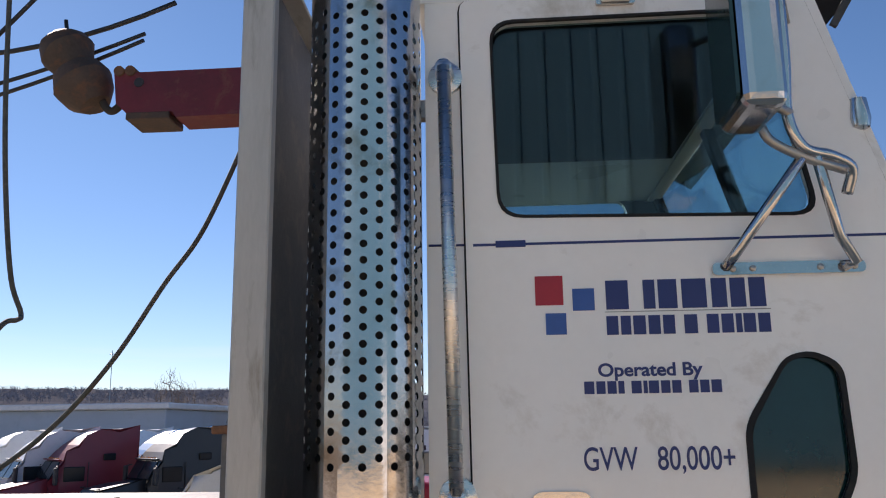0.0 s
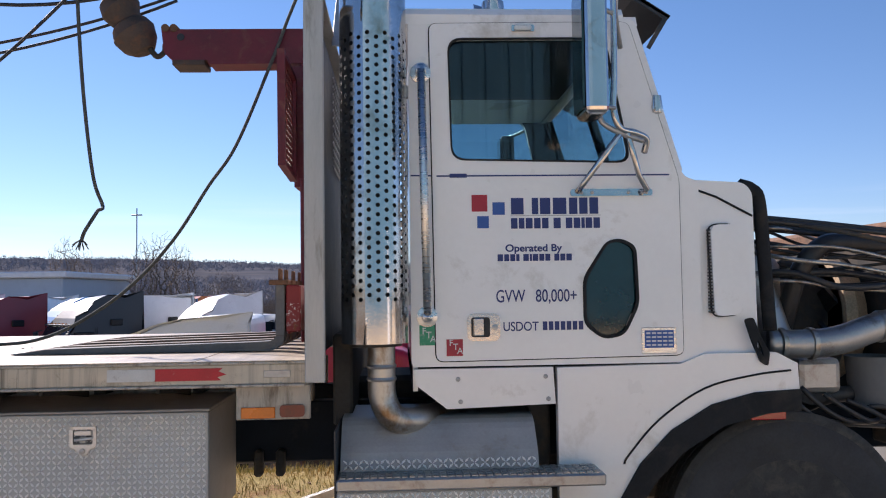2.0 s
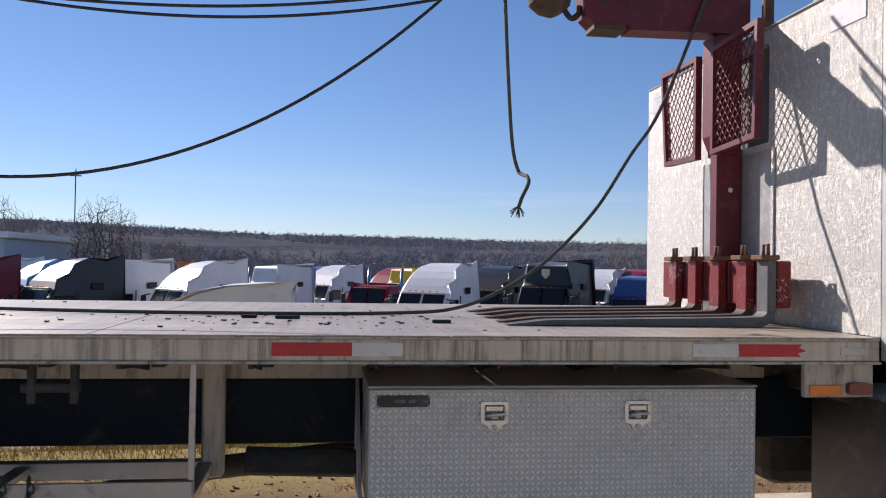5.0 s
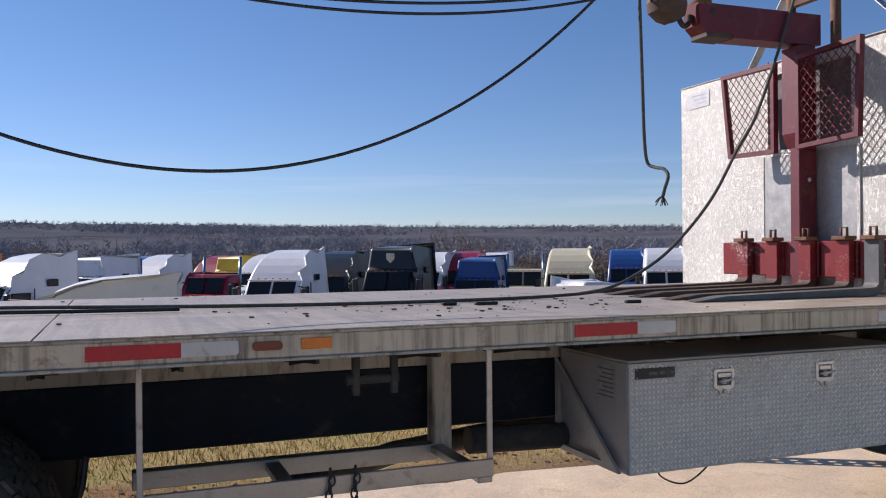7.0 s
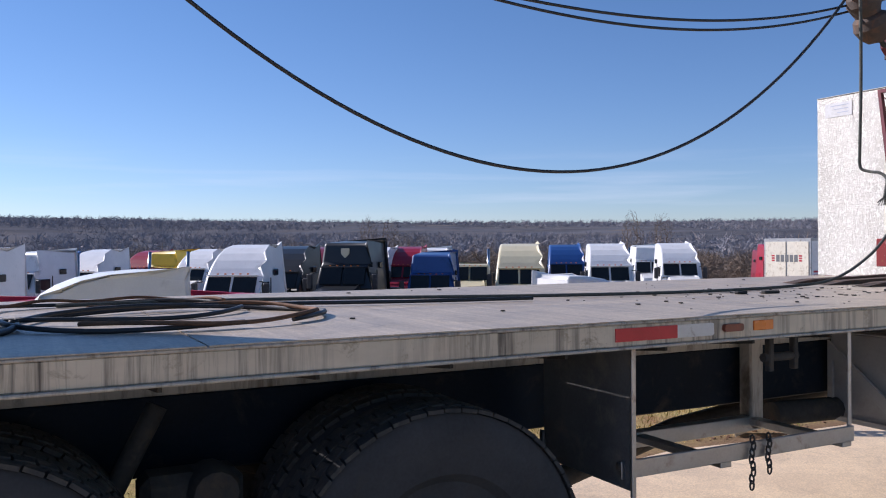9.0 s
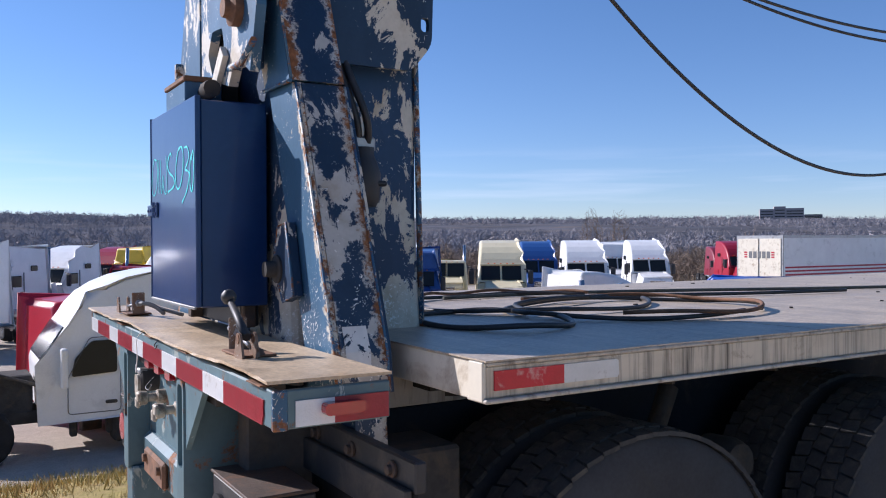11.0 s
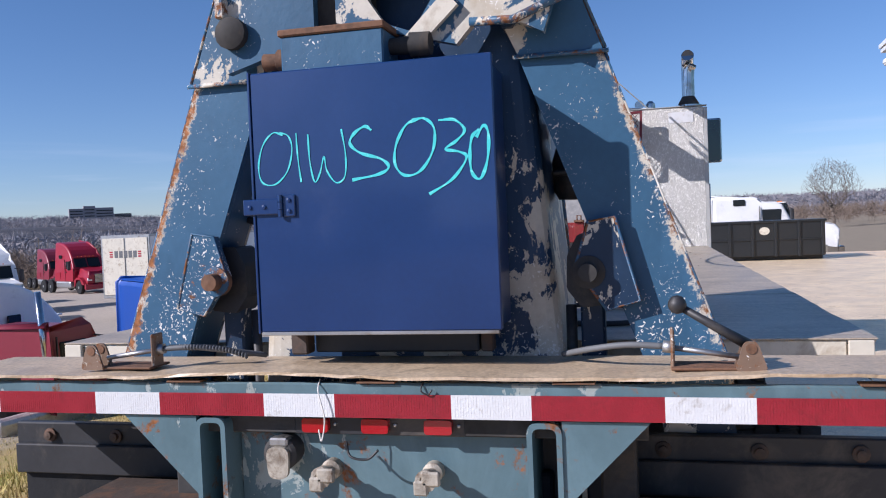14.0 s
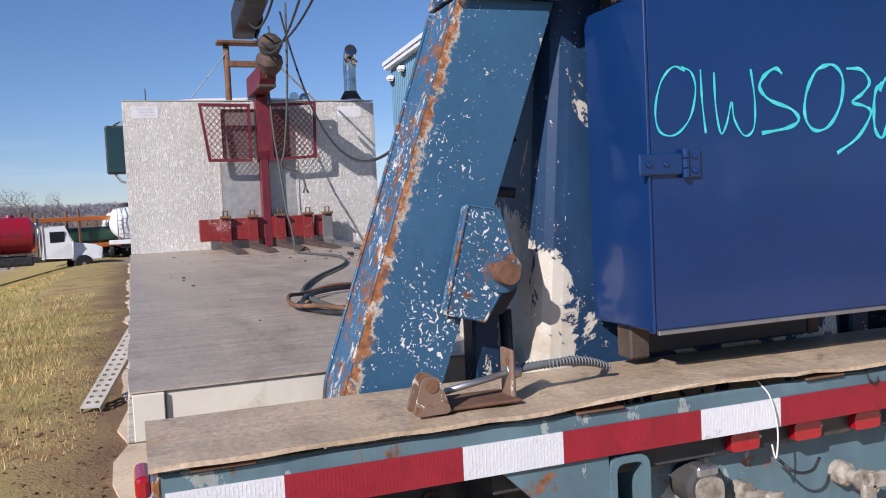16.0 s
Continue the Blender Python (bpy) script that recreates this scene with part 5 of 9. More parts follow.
# steps and fuel tank
tk = bmesh.new()
prof = round_poly([(0.02, 0.35), (0.62, 0.35), (0.62, 1.0), (0.16, 1.0), (0.04, 0.86), (0.02, 0.74)], 0.06, 4)
add_plate(tk, prof, "x", 0.125, 0.895)
tk = part("fuel_tank", tk, "dull_tread", truck, "dusty aluminium fuel tank with steps")
s1 = boxpart("step", (0.117, 1.127, -0.10, 0.09, 0.768, 0.812), "steel", tk, 0.006)
bm = bmesh.new()
for i in range(34):
    for j in range(4):
        add_box(bm, 0.13 + i * 0.029, 0.15 + i * 0.029, -0.085 + j * 0.042, -0.06 + j * 0.042, 0.812, 0.817)
part("step_treads", bm, "steel", s1)
boxpart("tank_end", (0.1085, 0.1165, -0.07, 0.62, 0.37, 0.985), "black", tk, 0.002)
rs = boxpart("step_riser", (0.117, 0.925, -0.075, 0.018, 0.40, 0.764), "tread_base", tk, 0.008)
bm = bmesh.new()
tread_lugs(bm, 0.125, 0.917, 0.47, 0.758, -0.0752, 39, 15)
tagged(part("tread_relief", bm, "tread_alu", rs), kind="stuff")
bm = bmesh.new()
tread_lugs(bm, 0.135, 0.885, 0.822, 0.862, 0.0195, 37, 2)
tagged(part("tread_relief", bm, "tread_alu", tk), kind="stuff")
boxpart("step", (0.117, 0.925, -0.13, 0.08, 0.42, 0.46), "steel", tk, 0.006)
boxpart("tank_bracket", (0.90, 0.99, 0.3, 0.6, 0.45, 1.03), "dark", truck, 0.01)

# engine bay, open at the front
eng = boxpart("engine_block", (2.0, 2.85, 0.85, 1.5, 0.75, 1.55), "dark", truck, 0.05, "grimy engine with hoses and pipes", seg=2)
for k in range(6):
    boxpart("valve_cover", (2.02 + k * 0.135, 2.14 + k * 0.135, 0.92, 1.40, 1.55, 1.64), "dark", eng, 0.015)
tubepart("intake_pipe", curve3([(1.93, 0.45, 1.55), (1.97, 0.42, 1.42), (1.99, 0.38, 1.30), (2.02, 0.34, 1.22)], 6), 0.085, "pipe", eng, 16)
tubepart("charge_pipe", curve3([(1.94, 0.32, 1.26), (2.10, 0.30, 1.255), (2.25, 0.29, 1.27), (2.45, 0.30, 1.33), (2.7, 0.36, 1.36)], 6), 0.062, "steel", eng, 16)
for p, a in (((2.0, 0.31, 1.258), 0), ((2.13, 0.30, 1.256), 0), ((2.44, 0.30, 1.325), 0)):
    lathepart("pipe_clamp", [(0.064, -0.014), (0.070, -0.01), (0.070, 0.01), (0.064, 0.014)], p, "x", "pipe", eng, 18)
lathepart("air_cleaner", [(0.001, -0.02), (0.15, 0.0), (0.16, 0.05), (0.16, 0.3), (0.12, 0.36), (0.09, 0.4)], (1.96, 0.58, 1.30), "z", "steel", eng, 20)
fan = lathepart("fan_shroud", [(0.33, 0.0), (0.34, 0.05), (0.30, 0.12), (0.29, 0.0)], (2.50, 1.0, 1.35), "x", "tan_deck", eng, 28)
boxpart("radiator", (2.66, 2.78, 0.42, 1.9, 0.75, 1.78), "dark", eng, 0.01)
boxpart("radiator_tank", (2.62, 2.82, 0.40, 1.92, 1.70, 1.80), "rust", eng, 0.02)
bm = bmesh.new()
for k in range(7):
    a = k * math.tau / 7
    add_box(bm, -0.01, 0.01, 0.06, 0.26, -0.05, 0.05, 0.0, Matrix.Translation((2.48, 1.0, 1.35)) @ Matrix.Rotation(a, 4, "X") @ Matrix.Rotation(0.5, 4, "Y"))
part("fan_blades", bm, "black", fan)
random.seed(11)
for k in range(13):
    z0, y = 1.50 + 0.022 * k, 0.30 + 0.055 * (k % 6)
    pts = [(1.90, y + 0.1, z0 + 0.03), (2.08, y + random.uniform(-0.05, 0.05), z0 + random.uniform(-0.02, 0.06)), (2.3, y + random.uniform(-0.06, 0.06), z0 + random.uniform(-0.06, 0.05)), (2.65, y + random.uniform(-0.05, 0.1), z0 + random.uniform(-0.1, 0.02))]
    tubepart("engine_hose", curve3(pts, 5), random.choice((0.008, 0.011, 0.016)), random.choice(("hose", "hose", "dark", "pipe")), eng, 6)
for k, (y, z) in enumerate(((0.32, 1.775), (0.40, 1.80), (0.5, 1.76), (0.62, 1.79))):
    tubepart("bonnet_stay", curve3([(1.90, y, z + 0.02), (2.2, y, z - 0.01), (2.7, y + 0.05, z - 0.06)], 4), 0.012, "hose", eng, 6)
tubepart("radiator_hose", curve3([(2.10, 0.5, 1.30), (2.14, 0.42, 1.55), (2.24, 0.40, 1.68), (2.40, 0.45, 1.70), (2.62, 0.5, 1.68)], 6), 0.042, "hose", eng, 12)
tubepart("radiator_hose", curve3([(2.15, 0.5, 0.95), (2.3, 0.42, 1.02), (2.62, 0.5, 1.0)], 6), 0.035, "hose", eng, 12)
lathepart("steering_pump", [(0.001, 0), (0.1, 0.01), (0.11, 0.1), (0.1, 0.2), (0.05, 0.22)], (2.18, 0.38, 1.08), "y", "dark", eng, 18)
boxpart("alternator", (2.10, 2.30, 0.36, 0.55, 1.03, 1.19), "steel", eng, 0.03, seg=2)
lathepart("fluid_bucket", [(0.10, 0), (0.115, 0.2), (0.118, 0.21), (0.10, 0.21), (0.09, 0.02)], (2.47, 0.42, 0.98), "z", "plastic_grey", eng, 20)
for k in range(5):
    pts = [(1.98 + 0.1 * k, 0.3, 1.10 - 0.03 * k), (2.08 + 0.09 * k, 0.28, 0.98), (2.2 + 0.09 * k, 0.3, 0.92), (2.5, 0.4, 0.88 + 0.02 * k)]
    tubepart("engine_hose", curve3(pts, 5), 0.012, "hose", eng, 6)
boxpart("front_bumper", (3.15, 3.3, 0.1, 2.25, 0.45, 0.80), "steel", truck, 0.03, seg=2)
boxpart("front_axle", (1.9, 2.06, 0.4, 1.95, 0.40, 0.52), "dark", truck, 0.02)

# ---- loader crane on the rear ----
crane = thing("loader_crane", (-6.55, 1.17, 0.6), "flaking blue steel loader crane mounted on the truck tail", "crane")
CY = 1.175


def mirror_y(pts):
    return [(2 * CY - y, z) for y, z in pts]


# A-frame legs: hollow plates that lean together, each with a rusty outer flange
leg_face = [(0.353, 1.13), (0.54, 1.13), (0.560, 1.24), (0.832, 1.975), (0.628, 1.975), (0.368, 1.24)]
up_face = [(0.628, 1.980), (0.832, 1.980), (0.975, 2.30), (0.80, 2.42), (0.745, 2.30)]
for flip in (False, True):
    f = mirror_y if flip else (lambda p: p)
    lg = platepart("leg", f(leg_face), "x", -6.742, -6.722, "crane_leg" if flip else "crane_leg_thin", crane, label="scratched blue crane leg plate")
    outer = [(0.628, 1.975), (0.368, 1.24), (0.353, 1.13)]
    inner = [(0.832, 1.975), (0.560, 1.24), (0.54, 1.13)]
    for nm, line, off, mt in (("leg_flange", outer, 0.014, "crane_edge" if flip else "crane_flange"), ("leg_inner_plate", inner, -0.014, "crane_worn" if not flip else "crane")):
        pts = line + [(y + (off), z) for y, z in reversed(line)]
        bm = bmesh.new()
        add_plate(bm, f(pts), "x", -6.720, -6.588)
        part(nm, bm, mt, lg)
    bm = bmesh.new()
    line = f([(y - 0.002, z) for y, z in outer])
    add_tube(bm, [(-6.738, y, z) for y, z in line], 0.004, 6)
    part("leg_edge_weld", bm, "crane_edge", lg)
    bm = bmesh.new()
    line = f([(y - 0.002, z) for y, z in outer])
    add_tube(bm, [(-6.588, y, z) for y, z in line], 0.004, 6)
    part("leg_edge_weld", bm, "crane_edge", lg)
    platepart("leg_front_plate", f(leg_face), "x", -6.587, -6.575, "crane_worn", lg)
    ug = platepart("upper_leg", f(up_face), "x", -6.755, -6.59, "crane_yoke", crane)
    side = [(0.620, 1.980), (0.737, 2.30), (0.792, 2.42)]
    platepart("leg_flange", f(side + [(y + 0.007, z) for y, z in reversed(side)]), "x", -6.750, -6.592, "crane_flange", ug)
    bm = bmesh.new()
    l2 = f([(0.622, 1.985), (0.742, 2.30), (0.80, 2.43)])
    add_tube(bm, [(-6.752, y, z) for y, z in l2], 0.004, 6)
    part("leg_edge_weld", bm, "crane_edge", ug)
    tubepart("weld_seam", [(-6.757, f([(0.615, 0)])[0][0], 1.977), (-6.757, f([(0.845, 0)])[0][0], 1.979)], 0.006, "crane_edge", ug, 5)
    platepart("leg_foot", f([(0.30, 0.55), (0.44, 0.55), (0.53, 1.13), (0.355, 1.13)]), "x", -6.690, -6.600, "crane_flange", lg)
    if not flip:
        bm = bmesh.new()
        fold = [(0.3625, 1.20), (0.368, 1.24), (0.391, 1.305)]
        outl = [(-6.706, *fold[0]), (-6.638, *fold[0]), (-6.637, *fold[1]), (-6.640, *fold[2]), (-6.708, *fold[2]), (-6.707, *fold[1])]
        vs = [bm.verts.new((x, y - 0.004, z)) for x, y, z in outl]
        back = [bm.verts.new((x, y - 0.001, z)) for x, y, z in outl]
        bm.faces.new((vs[0], vs[1], vs[2], vs[5]))
        bm.faces.new((vs[5], vs[2], vs[3], vs[4]))
        for k in range(6):
            bm.faces.new((vs[k], back[k], back[(k + 1) % 6], vs[(k + 1) % 6]))
        part("pale_decal", bm, "scuffed_decal", lg, "scuffed pale decal")
    ear = [(0.560, 1.378), (0.615, 1.580), (0.678, 1.570), (0.712, 1.462), (0.640, 1.357)]
    er = platepart("pivot_ear", f(ear), "x", -6.775, -6.746, "crane_ear" if flip else "crane_ear_worn", lg)
    bm = bmesh.new()
    ln2 = f(ear)
    add_tube(bm, [(-6.774, y, z) for y, z in ln2], 0.004, 5, True)
    part("ear_edge", bm, "crane_edge", er)
    py = f([(0.680, 0)])[0][0]
    lathepart("pivot_pin", [(0.001, -0.038), (0.022, -0.036), (0.024, 0), (0.040, 0.0), (0.040, 0.02)], (-6.7785, py, 1.449), "x", "rust" if flip else "dark", er, 18)
    lathepart("pin_boss", [(0.040, 0.0), (0.040, -0.006), (0.030, -0.008), (0.001, -0.008)], (-6.7755, py, 1.449), "x", "crane_edge" if flip else "dark", er, 20)
    boxpart("stabiliser_bar", (-6.69, -6.63, py - 0.030, py + 0.030, 0.75, 1.40), "crane_worn", lg, 0.006)
    tubepart("stabiliser_rod", [(-6.66, py + (-0.055 if flip else 0.055), 1.36), (-6.66, py + (-0.06 if flip else 0.06), 0.75)], 0.014, "black", lg, 8)
    k = -1 if flip else 1
    hx = [(-0.06, -0.105), (0.030, -0.115), (0.075, -0.055), (0.070, 0.050), (0.035, 0.115), (-0.06, 0.110)]
    platepart("pivot_cheek", round_poly([(py + k * 0.8 * a, 1.449 + 0.8 * b) for a, b in (hx if k > 0 else hx[::-1])], 0.006, 1), "x", -6.715, -6.605, "black", lg)
# central pedestal: tapered box with rounded corners
bm = bmesh.new()
lv = [(1.10, -6.715, -6.245, 0.740, 1.585), (1.60, -6.715, -6.252, 0.783, 1.545), (2.02, -6.712, -6.232, 0.812, 1.51), (2.45, -6.71, -6.225, 0.84, 1.49)]
rings = []
for z, x0, x1, y0, y1 in lv:
    rp2 = round_poly([(x0, y0), (x1, y0), (x1, y1), (x0, y1)], 0.055, 4)
    rings.append([bm.verts.new((x, y, z)) for x, y in rp2])
for a, b in zip(rings, rings[1:]):
    for k in range(len(a)):
        bm.faces.new((a[k], a[(k + 1) % len(a)], b[(k + 1) % len(b)], b[k]))
bm.faces.new(rings[-1])
bm.faces.new(rings[0][::-1])
part("pedestal", bm, "crane_pedestal", crane, "flaked navy and cream crane pedestal")
for y in (0.845, 1.55):
    tubepart("pedestal_weld", [(-6.258, y + (-0.08 if y < 1 else 0.05), 1.25), (-6.24, y - 0.01, 2.3)], 0.010, "crane_edge", crane, 6)
# yoke and head on top of the legs
yk = platepart("yoke", [(0.76, 2.02), (0.83, 2.056), (0.924, 2.060), (0.97, 2.01), (1.275, 2.09), (1.275, 2.62), (0.72, 2.62), (0.70, 2.20)], "x", -6.825, -6.795, "crane_yoke", crane,
               [round_poly([(1.196, 2.147), (1.145, 2.215), (1.035, 2.205), (1.015, 2.145), (1.078, 2.050), (1.150, 2.077)], 0.012, 2)])
platepart("yoke_plate", [(1.338, 2.06), (1.585, 1.99), (1.63, 2.12), (1.52, 2.45), (1.338, 2.62)], "x", -6.815, -6.785, "crane_yoke", crane)
platepart("yoke_brace", [(0.96, 2.10), (1.07, 2.00), (1.10, 2.03), (0.99, 2.135)], "x", -6.845, -6.827, "cream", yk)
tubepart("yoke_ledge", [(-6.83, 0.935, 2.058), (-6.83, 0.83, 2.054), (-6.83, 0.71, 2.10)], 0.011, "crane_edge", yk, 6)
lathepart("yoke_pin", [(0.05, 0.02), (0.052, -0.02), (0.03, -0.03), (0.028, -0.045), (0.001, -0.045)], (-6.83, 0.86, 2.22), "x", "rust", yk, 16)
lathepart("yoke_pin", [(0.04, 0.02), (0.042, -0.02), (0.02, -0.03), (0.001, -0.03)], (-6.82, 1.56, 2.09), "x", "dark", crane, 14)
boxpart("stop_lug", (-6.84, -6.80, 1.575, 1.60, 2.13, 2.19), "crane_edge", crane, 0.003)
boxpart("yoke_web", (-6.78, -6.26, 0.84, 0.87, 2.05, 2.46), "crane_worn", crane, 0.004)
boxpart("yoke_web", (-6.78, -6.26, 1.47, 1.50, 2.05, 2.46), "crane_worn", crane, 0.004)
# dark block added behind the open slot, as the shade within it
boxpart("slot_shade", (-6.78, -6.72, 1.20, 1.40, 1.97, 2.62), "dark", crane, 0.004)
boxpart("head_block", (-6.79, -6.25, 0.80, 1.55, 2.46, 3.30), "crane", crane, 0.03)
platepart("cheek_plate", round_poly([(-6.62, 2.07), (-6.30, 2.07), (-6.225, 2.16), (-6.20, 2.9), (-6.7, 2.9)], 0.03), "y", 0.745, 0.765, "crane_worn", crane, [round_poly([(-6.265, 2.20), (-6.235, 2.20), (-6.235, 2.245), (-6.265, 2.245)], 0.014)])
platepart("cheek_plate", round_poly([(-6.62, 2.07), (-6.30, 2.07), (-6.225, 2.16), (-6.20, 2.9), (-6.7, 2.9)], 0.03), "y", 1.555, 1.575, "black", crane)
mo = lathepart("slew_motor", [(0.001, -0.085), (0.040, -0.083), (0.052, -0.06), (0.056, 0.02), (0.045, 0.055), (0.036, 0.075), (0.036, 0.10), (0.001, 0.10)], (-6.48, 0.735, 1.715), "z", "black", crane, 18)
boxpart("motor_flange", (-6.545, -6.415, 0.69, 0.785, 1.695, 1.712), "black", mo, 0.006)
boxpart("port_block", (-6.52, -6.44, 0.72, 0.79, 1.80, 1.85), "steel", mo, 0.008)
for k in range(2):
    tubepart("motor_hose", curve3([(-6.49 + 0.03 * k, 0.74, 1.81), (-6.505 + 0.025 * k, 0.725 - 0.02 * k, 1.90), (-6.54 + 0.02 * k, 0.75 - 0.015 * k, 2.03), (-6.56 + 0.02 * k, 0.80, 2.16)], 6), 0.012, "hose", mo, 8)
for k in range(2):
    tubepart("crane_hose", curve3([(-6.64, 1.52, 1.98 + 0.05 * k), (-6.56, 1.62, 1.95 + 0.05 * k), (-6.5, 1.66, 1.90)], 5), 0.010, "hose", crane, 6)
tubepart("crane_hose", curve3([(-6.63, 1.56, 1.72), (-6.58, 1.65, 1.68), (-6.60, 1.66, 1.62), (-6.64, 1.57, 1.60)], 6), 0.011, "hose", crane, 6)
# main boom out to the front, and its ram
BA, BB = Vector((-6.35, CY, 4.35)), Vector((0.30, CY, 3.44))
d = (BB - BA).normalized()
rotm = Matrix.Translation(BA) @ d.to_track_quat("X", "Z").to_matrix().to_4x4()
ln = (BB - BA).length
boxpart("mast_top", (-6.72, -6.22, 0.92, 1.43, 3.25, 4.60), "crane", crane, 0.03)
boxpart("boom", (0, ln * 0.62, -0.15, 0.15, -0.19, 0.19), "black", crane, 0.02, "black steel crane boom reaching forward", m=rotm)
boxpart("boom_extension", (ln * 0.5, ln, -0.105, 0.105, -0.14, 0.14), "black", crane, 0.015, m=rotm)
platepart("boom_nose", round_poly([(ln - 0.55, -0.16), (ln - 0.1, -0.17), (ln + 0.12, -0.04), (ln + 0.10, 0.10), (ln - 0.55, 0.2)], 0.05), "y", -0.12, -0.106, "crane", crane).data.transform(rotm)
tubepart("boom_ram", [BA + Vector((0.1, 0, -0.9)), BA + d * 2.6 - Vector((0, 0, 0.22))], 0.07, "steel", crane, 12)
for s in (-1, 1):
    tubepart("boom_pipe", [BA + d * 1.0 + Vector((0, s * 0.16, -0.05)), BA + d * (ln - 0.8) + Vector((0, s * 0.125, -0.05))], 0.014, "hose", crane, 6)
# upright stand behind the cab that carries the boom
stand = thing("boom_rest", (0.2, 1.175, 2.62), "rusty steel boom rest behind the cab", "boom rest")
for y in (1.02, 1.37):
    tubepart("rest_post", [(0.10, y, 2.2), (0.10, y, 3.21)], 0.030, "rust", stand, 10)
boxpart("rest_beam", (0.02, 0.18, 0.90, 1.46, 3.215, 3.245), "rust", stand, 0.006)
for y, yy in ((1.36, 1.80), (1.0, 0.45)):
    m = look((0.10, y, 3.15), (0.10, yy, 2.60))
    boxpart("rest_brace", (-0.03, 0.03, -0.004, 0.004, -(Vector((0, yy - y, -0.55)).length), 0), "bulk_grey", stand, 0.002, m=m)
boxpart("rest_tie", (0.08, 0.12, 1.0, 1.40, 3.0, 3.06), "rust", stand, 0.004)

# ---- blue cabinet ----
cabn = thing("control_cabinet", (-6.88, 1.16, 1.33), "navy blue steel cabinet with turquoise marker writing on its door", "cabinet")
boxpart("cabinet_body", (-6.938, -6.735, 0.878, 1.448, 1.332, 1.948), "navy", cabn, 0.004)
dr = boxpart("cabinet_door", (-6.957, -6.940, 0.862, 1.452, 1.335, 1.957), "navy", cabn, 0.003, "glossy navy cabinet door")
boxpart("door_edge_trim", (-6.960, -6.944, 1.4525, 1.458, 1.332, 1.960), "navy", dr, 0.001)
boxpart("door_bottom_lip", (-6.962, -6.955, 0.868, 1.448, 1.328, 1.336), "steel", dr, 0.001, "bare worn metal lip")
hg = boxpart("hasp", (-6.966, -6.9605, 1.388, 1.480, 1.618, 1.656), "navy", dr, 0.002, "blue steel hasp strap")
boxpart("hasp_leaf", (-6.964, -6.9575, 1.347, 1.378, 1.612, 1.664), "navy", hg, 0.002)
for z in (1.620, 1.638, 1.656):
    lathepart("hasp_knuckle", [(0.001, -0.008), (0.006, -0.008), (0.006, 0.008), (0.001, 0.008)], (-6.966, 1.383, z), "z", "navy", hg, 10)
for y, z in ((1.362, 1.625), (1.362, 1.651), (1.425, 1.637), (1.462, 1.637)):
    lathepart("hasp_bolt", [(0.0055, 0), (0.005, -0.003), (0.001, -0.004)], (-6.9665 if y > 1.4 else -6.9645, y, z), "x", "navy", hg, 8)
boxpart("cabinet_foot", (-6.80, -6.76, 0.915, 0.945, 1.262, 1.332), "cast_brown", cabn, 0.004)
boxpart("cabinet_foot", (-6.84, -6.79, 1.385, 1.43, 1.262, 1.332), "cast_brown", cabn, 0.004)
# black block fills the gap under the cabinet as its deep shade
boxpart("cabinet_gap_shade", (-6.80, -6.74, 0.95, 1.38, 1.262, 1.330), "black", cabn, 0.004)
# marker writing "01WS030", drawn as brush strokes on the door
Wx = -6.9578


def stroke(pts, w=0.0030):
    """One flat brush stroke through (u, v) points; u runs across the door, v up."""
    p = curve3([(Wx, 1.442 - u, 1.69 + v) for u, v in pts], 7)
    bm = bmesh.new()
    prev = None
    for i, q in enumerate(p):
        a, b = p[max(0, i - 1)], p[min(len(p) - 1, i + 1)]
        t = (b - a).normalized()
        nrm = Vector((0, -t.z, t.y)) * w * 0.58 * (0.7 + 0.6 * math.sin(i * 0.37 + len(pts)) ** 2)
        pair = (bm.verts.new(q + nrm), bm.verts.new(q - nrm), bm.verts.new(q + nrm + Vector((-0.0006, 0, 0))), bm.verts.new(q - nrm + Vector((-0.0006, 0, 0))))
        if prev:
            for i0, i1 in ((2, 3), (0, 2), (3, 1)):
                bm.faces.new((prev[i0], prev[i1], pair[i1], pair[i0]))
        prev = pair
    return part("marker_writing", bm, "chalk", dr)


stroke([(0.070, 0.115), (0.045, 0.122), (0.018, 0.095), (0.004, 0.045), (0.012, 0.006), (0.045, 0.000), (0.078, 0.030), (0.092, 0.080), (0.084, 0.112), (0.062, 0.122)])
stroke([(0.104, 0.118), (0.106, 0.06), (0.112, 0.002)])
stroke([(0.134, 0.113), (0.136, 0.05), (0.146, 0.001), (0.160, 0.020), (0.172, 0.058), (0.178, 0.025), (0.200, -0.004), (0.222, 0.010), (0.226, 0.060), (0.218, 0.120)])
stroke([(0.292, 0.112), (0.276, 0.122), (0.250, 0.108), (0.238, 0.085), (0.262, 0.062), (0.312, 0.045), (0.330, 0.025), (0.305, 0.010), (0.240, 0.000)], 0.0055)
stroke([(0.405, 0.130), (0.375, 0.118), (0.350, 0.075), (0.346, 0.030), (0.368, 0.004), (0.405, 0.012), (0.436, 0.055), (0.442, 0.105), (0.420, 0.130), (0.390, 0.128)], 0.005)
stroke([(0.452, 0.124), (0.490, 0.122), (0.512, 0.098), (0.492, 0.075), (0.466, 0.058), (0.498, 0.050), (0.514, 0.035), (0.480, -0.010), (0.424, -0.042)], 0.005)
stroke([(0.545, 0.098), (0.528, 0.080), (0.522, 0.040), (0.526, 0.000), (0.545, -0.012), (0.562, 0.030), (0.566, 0.085), (0.556, 0.105), (0.538, 0.080)], 0.0055)
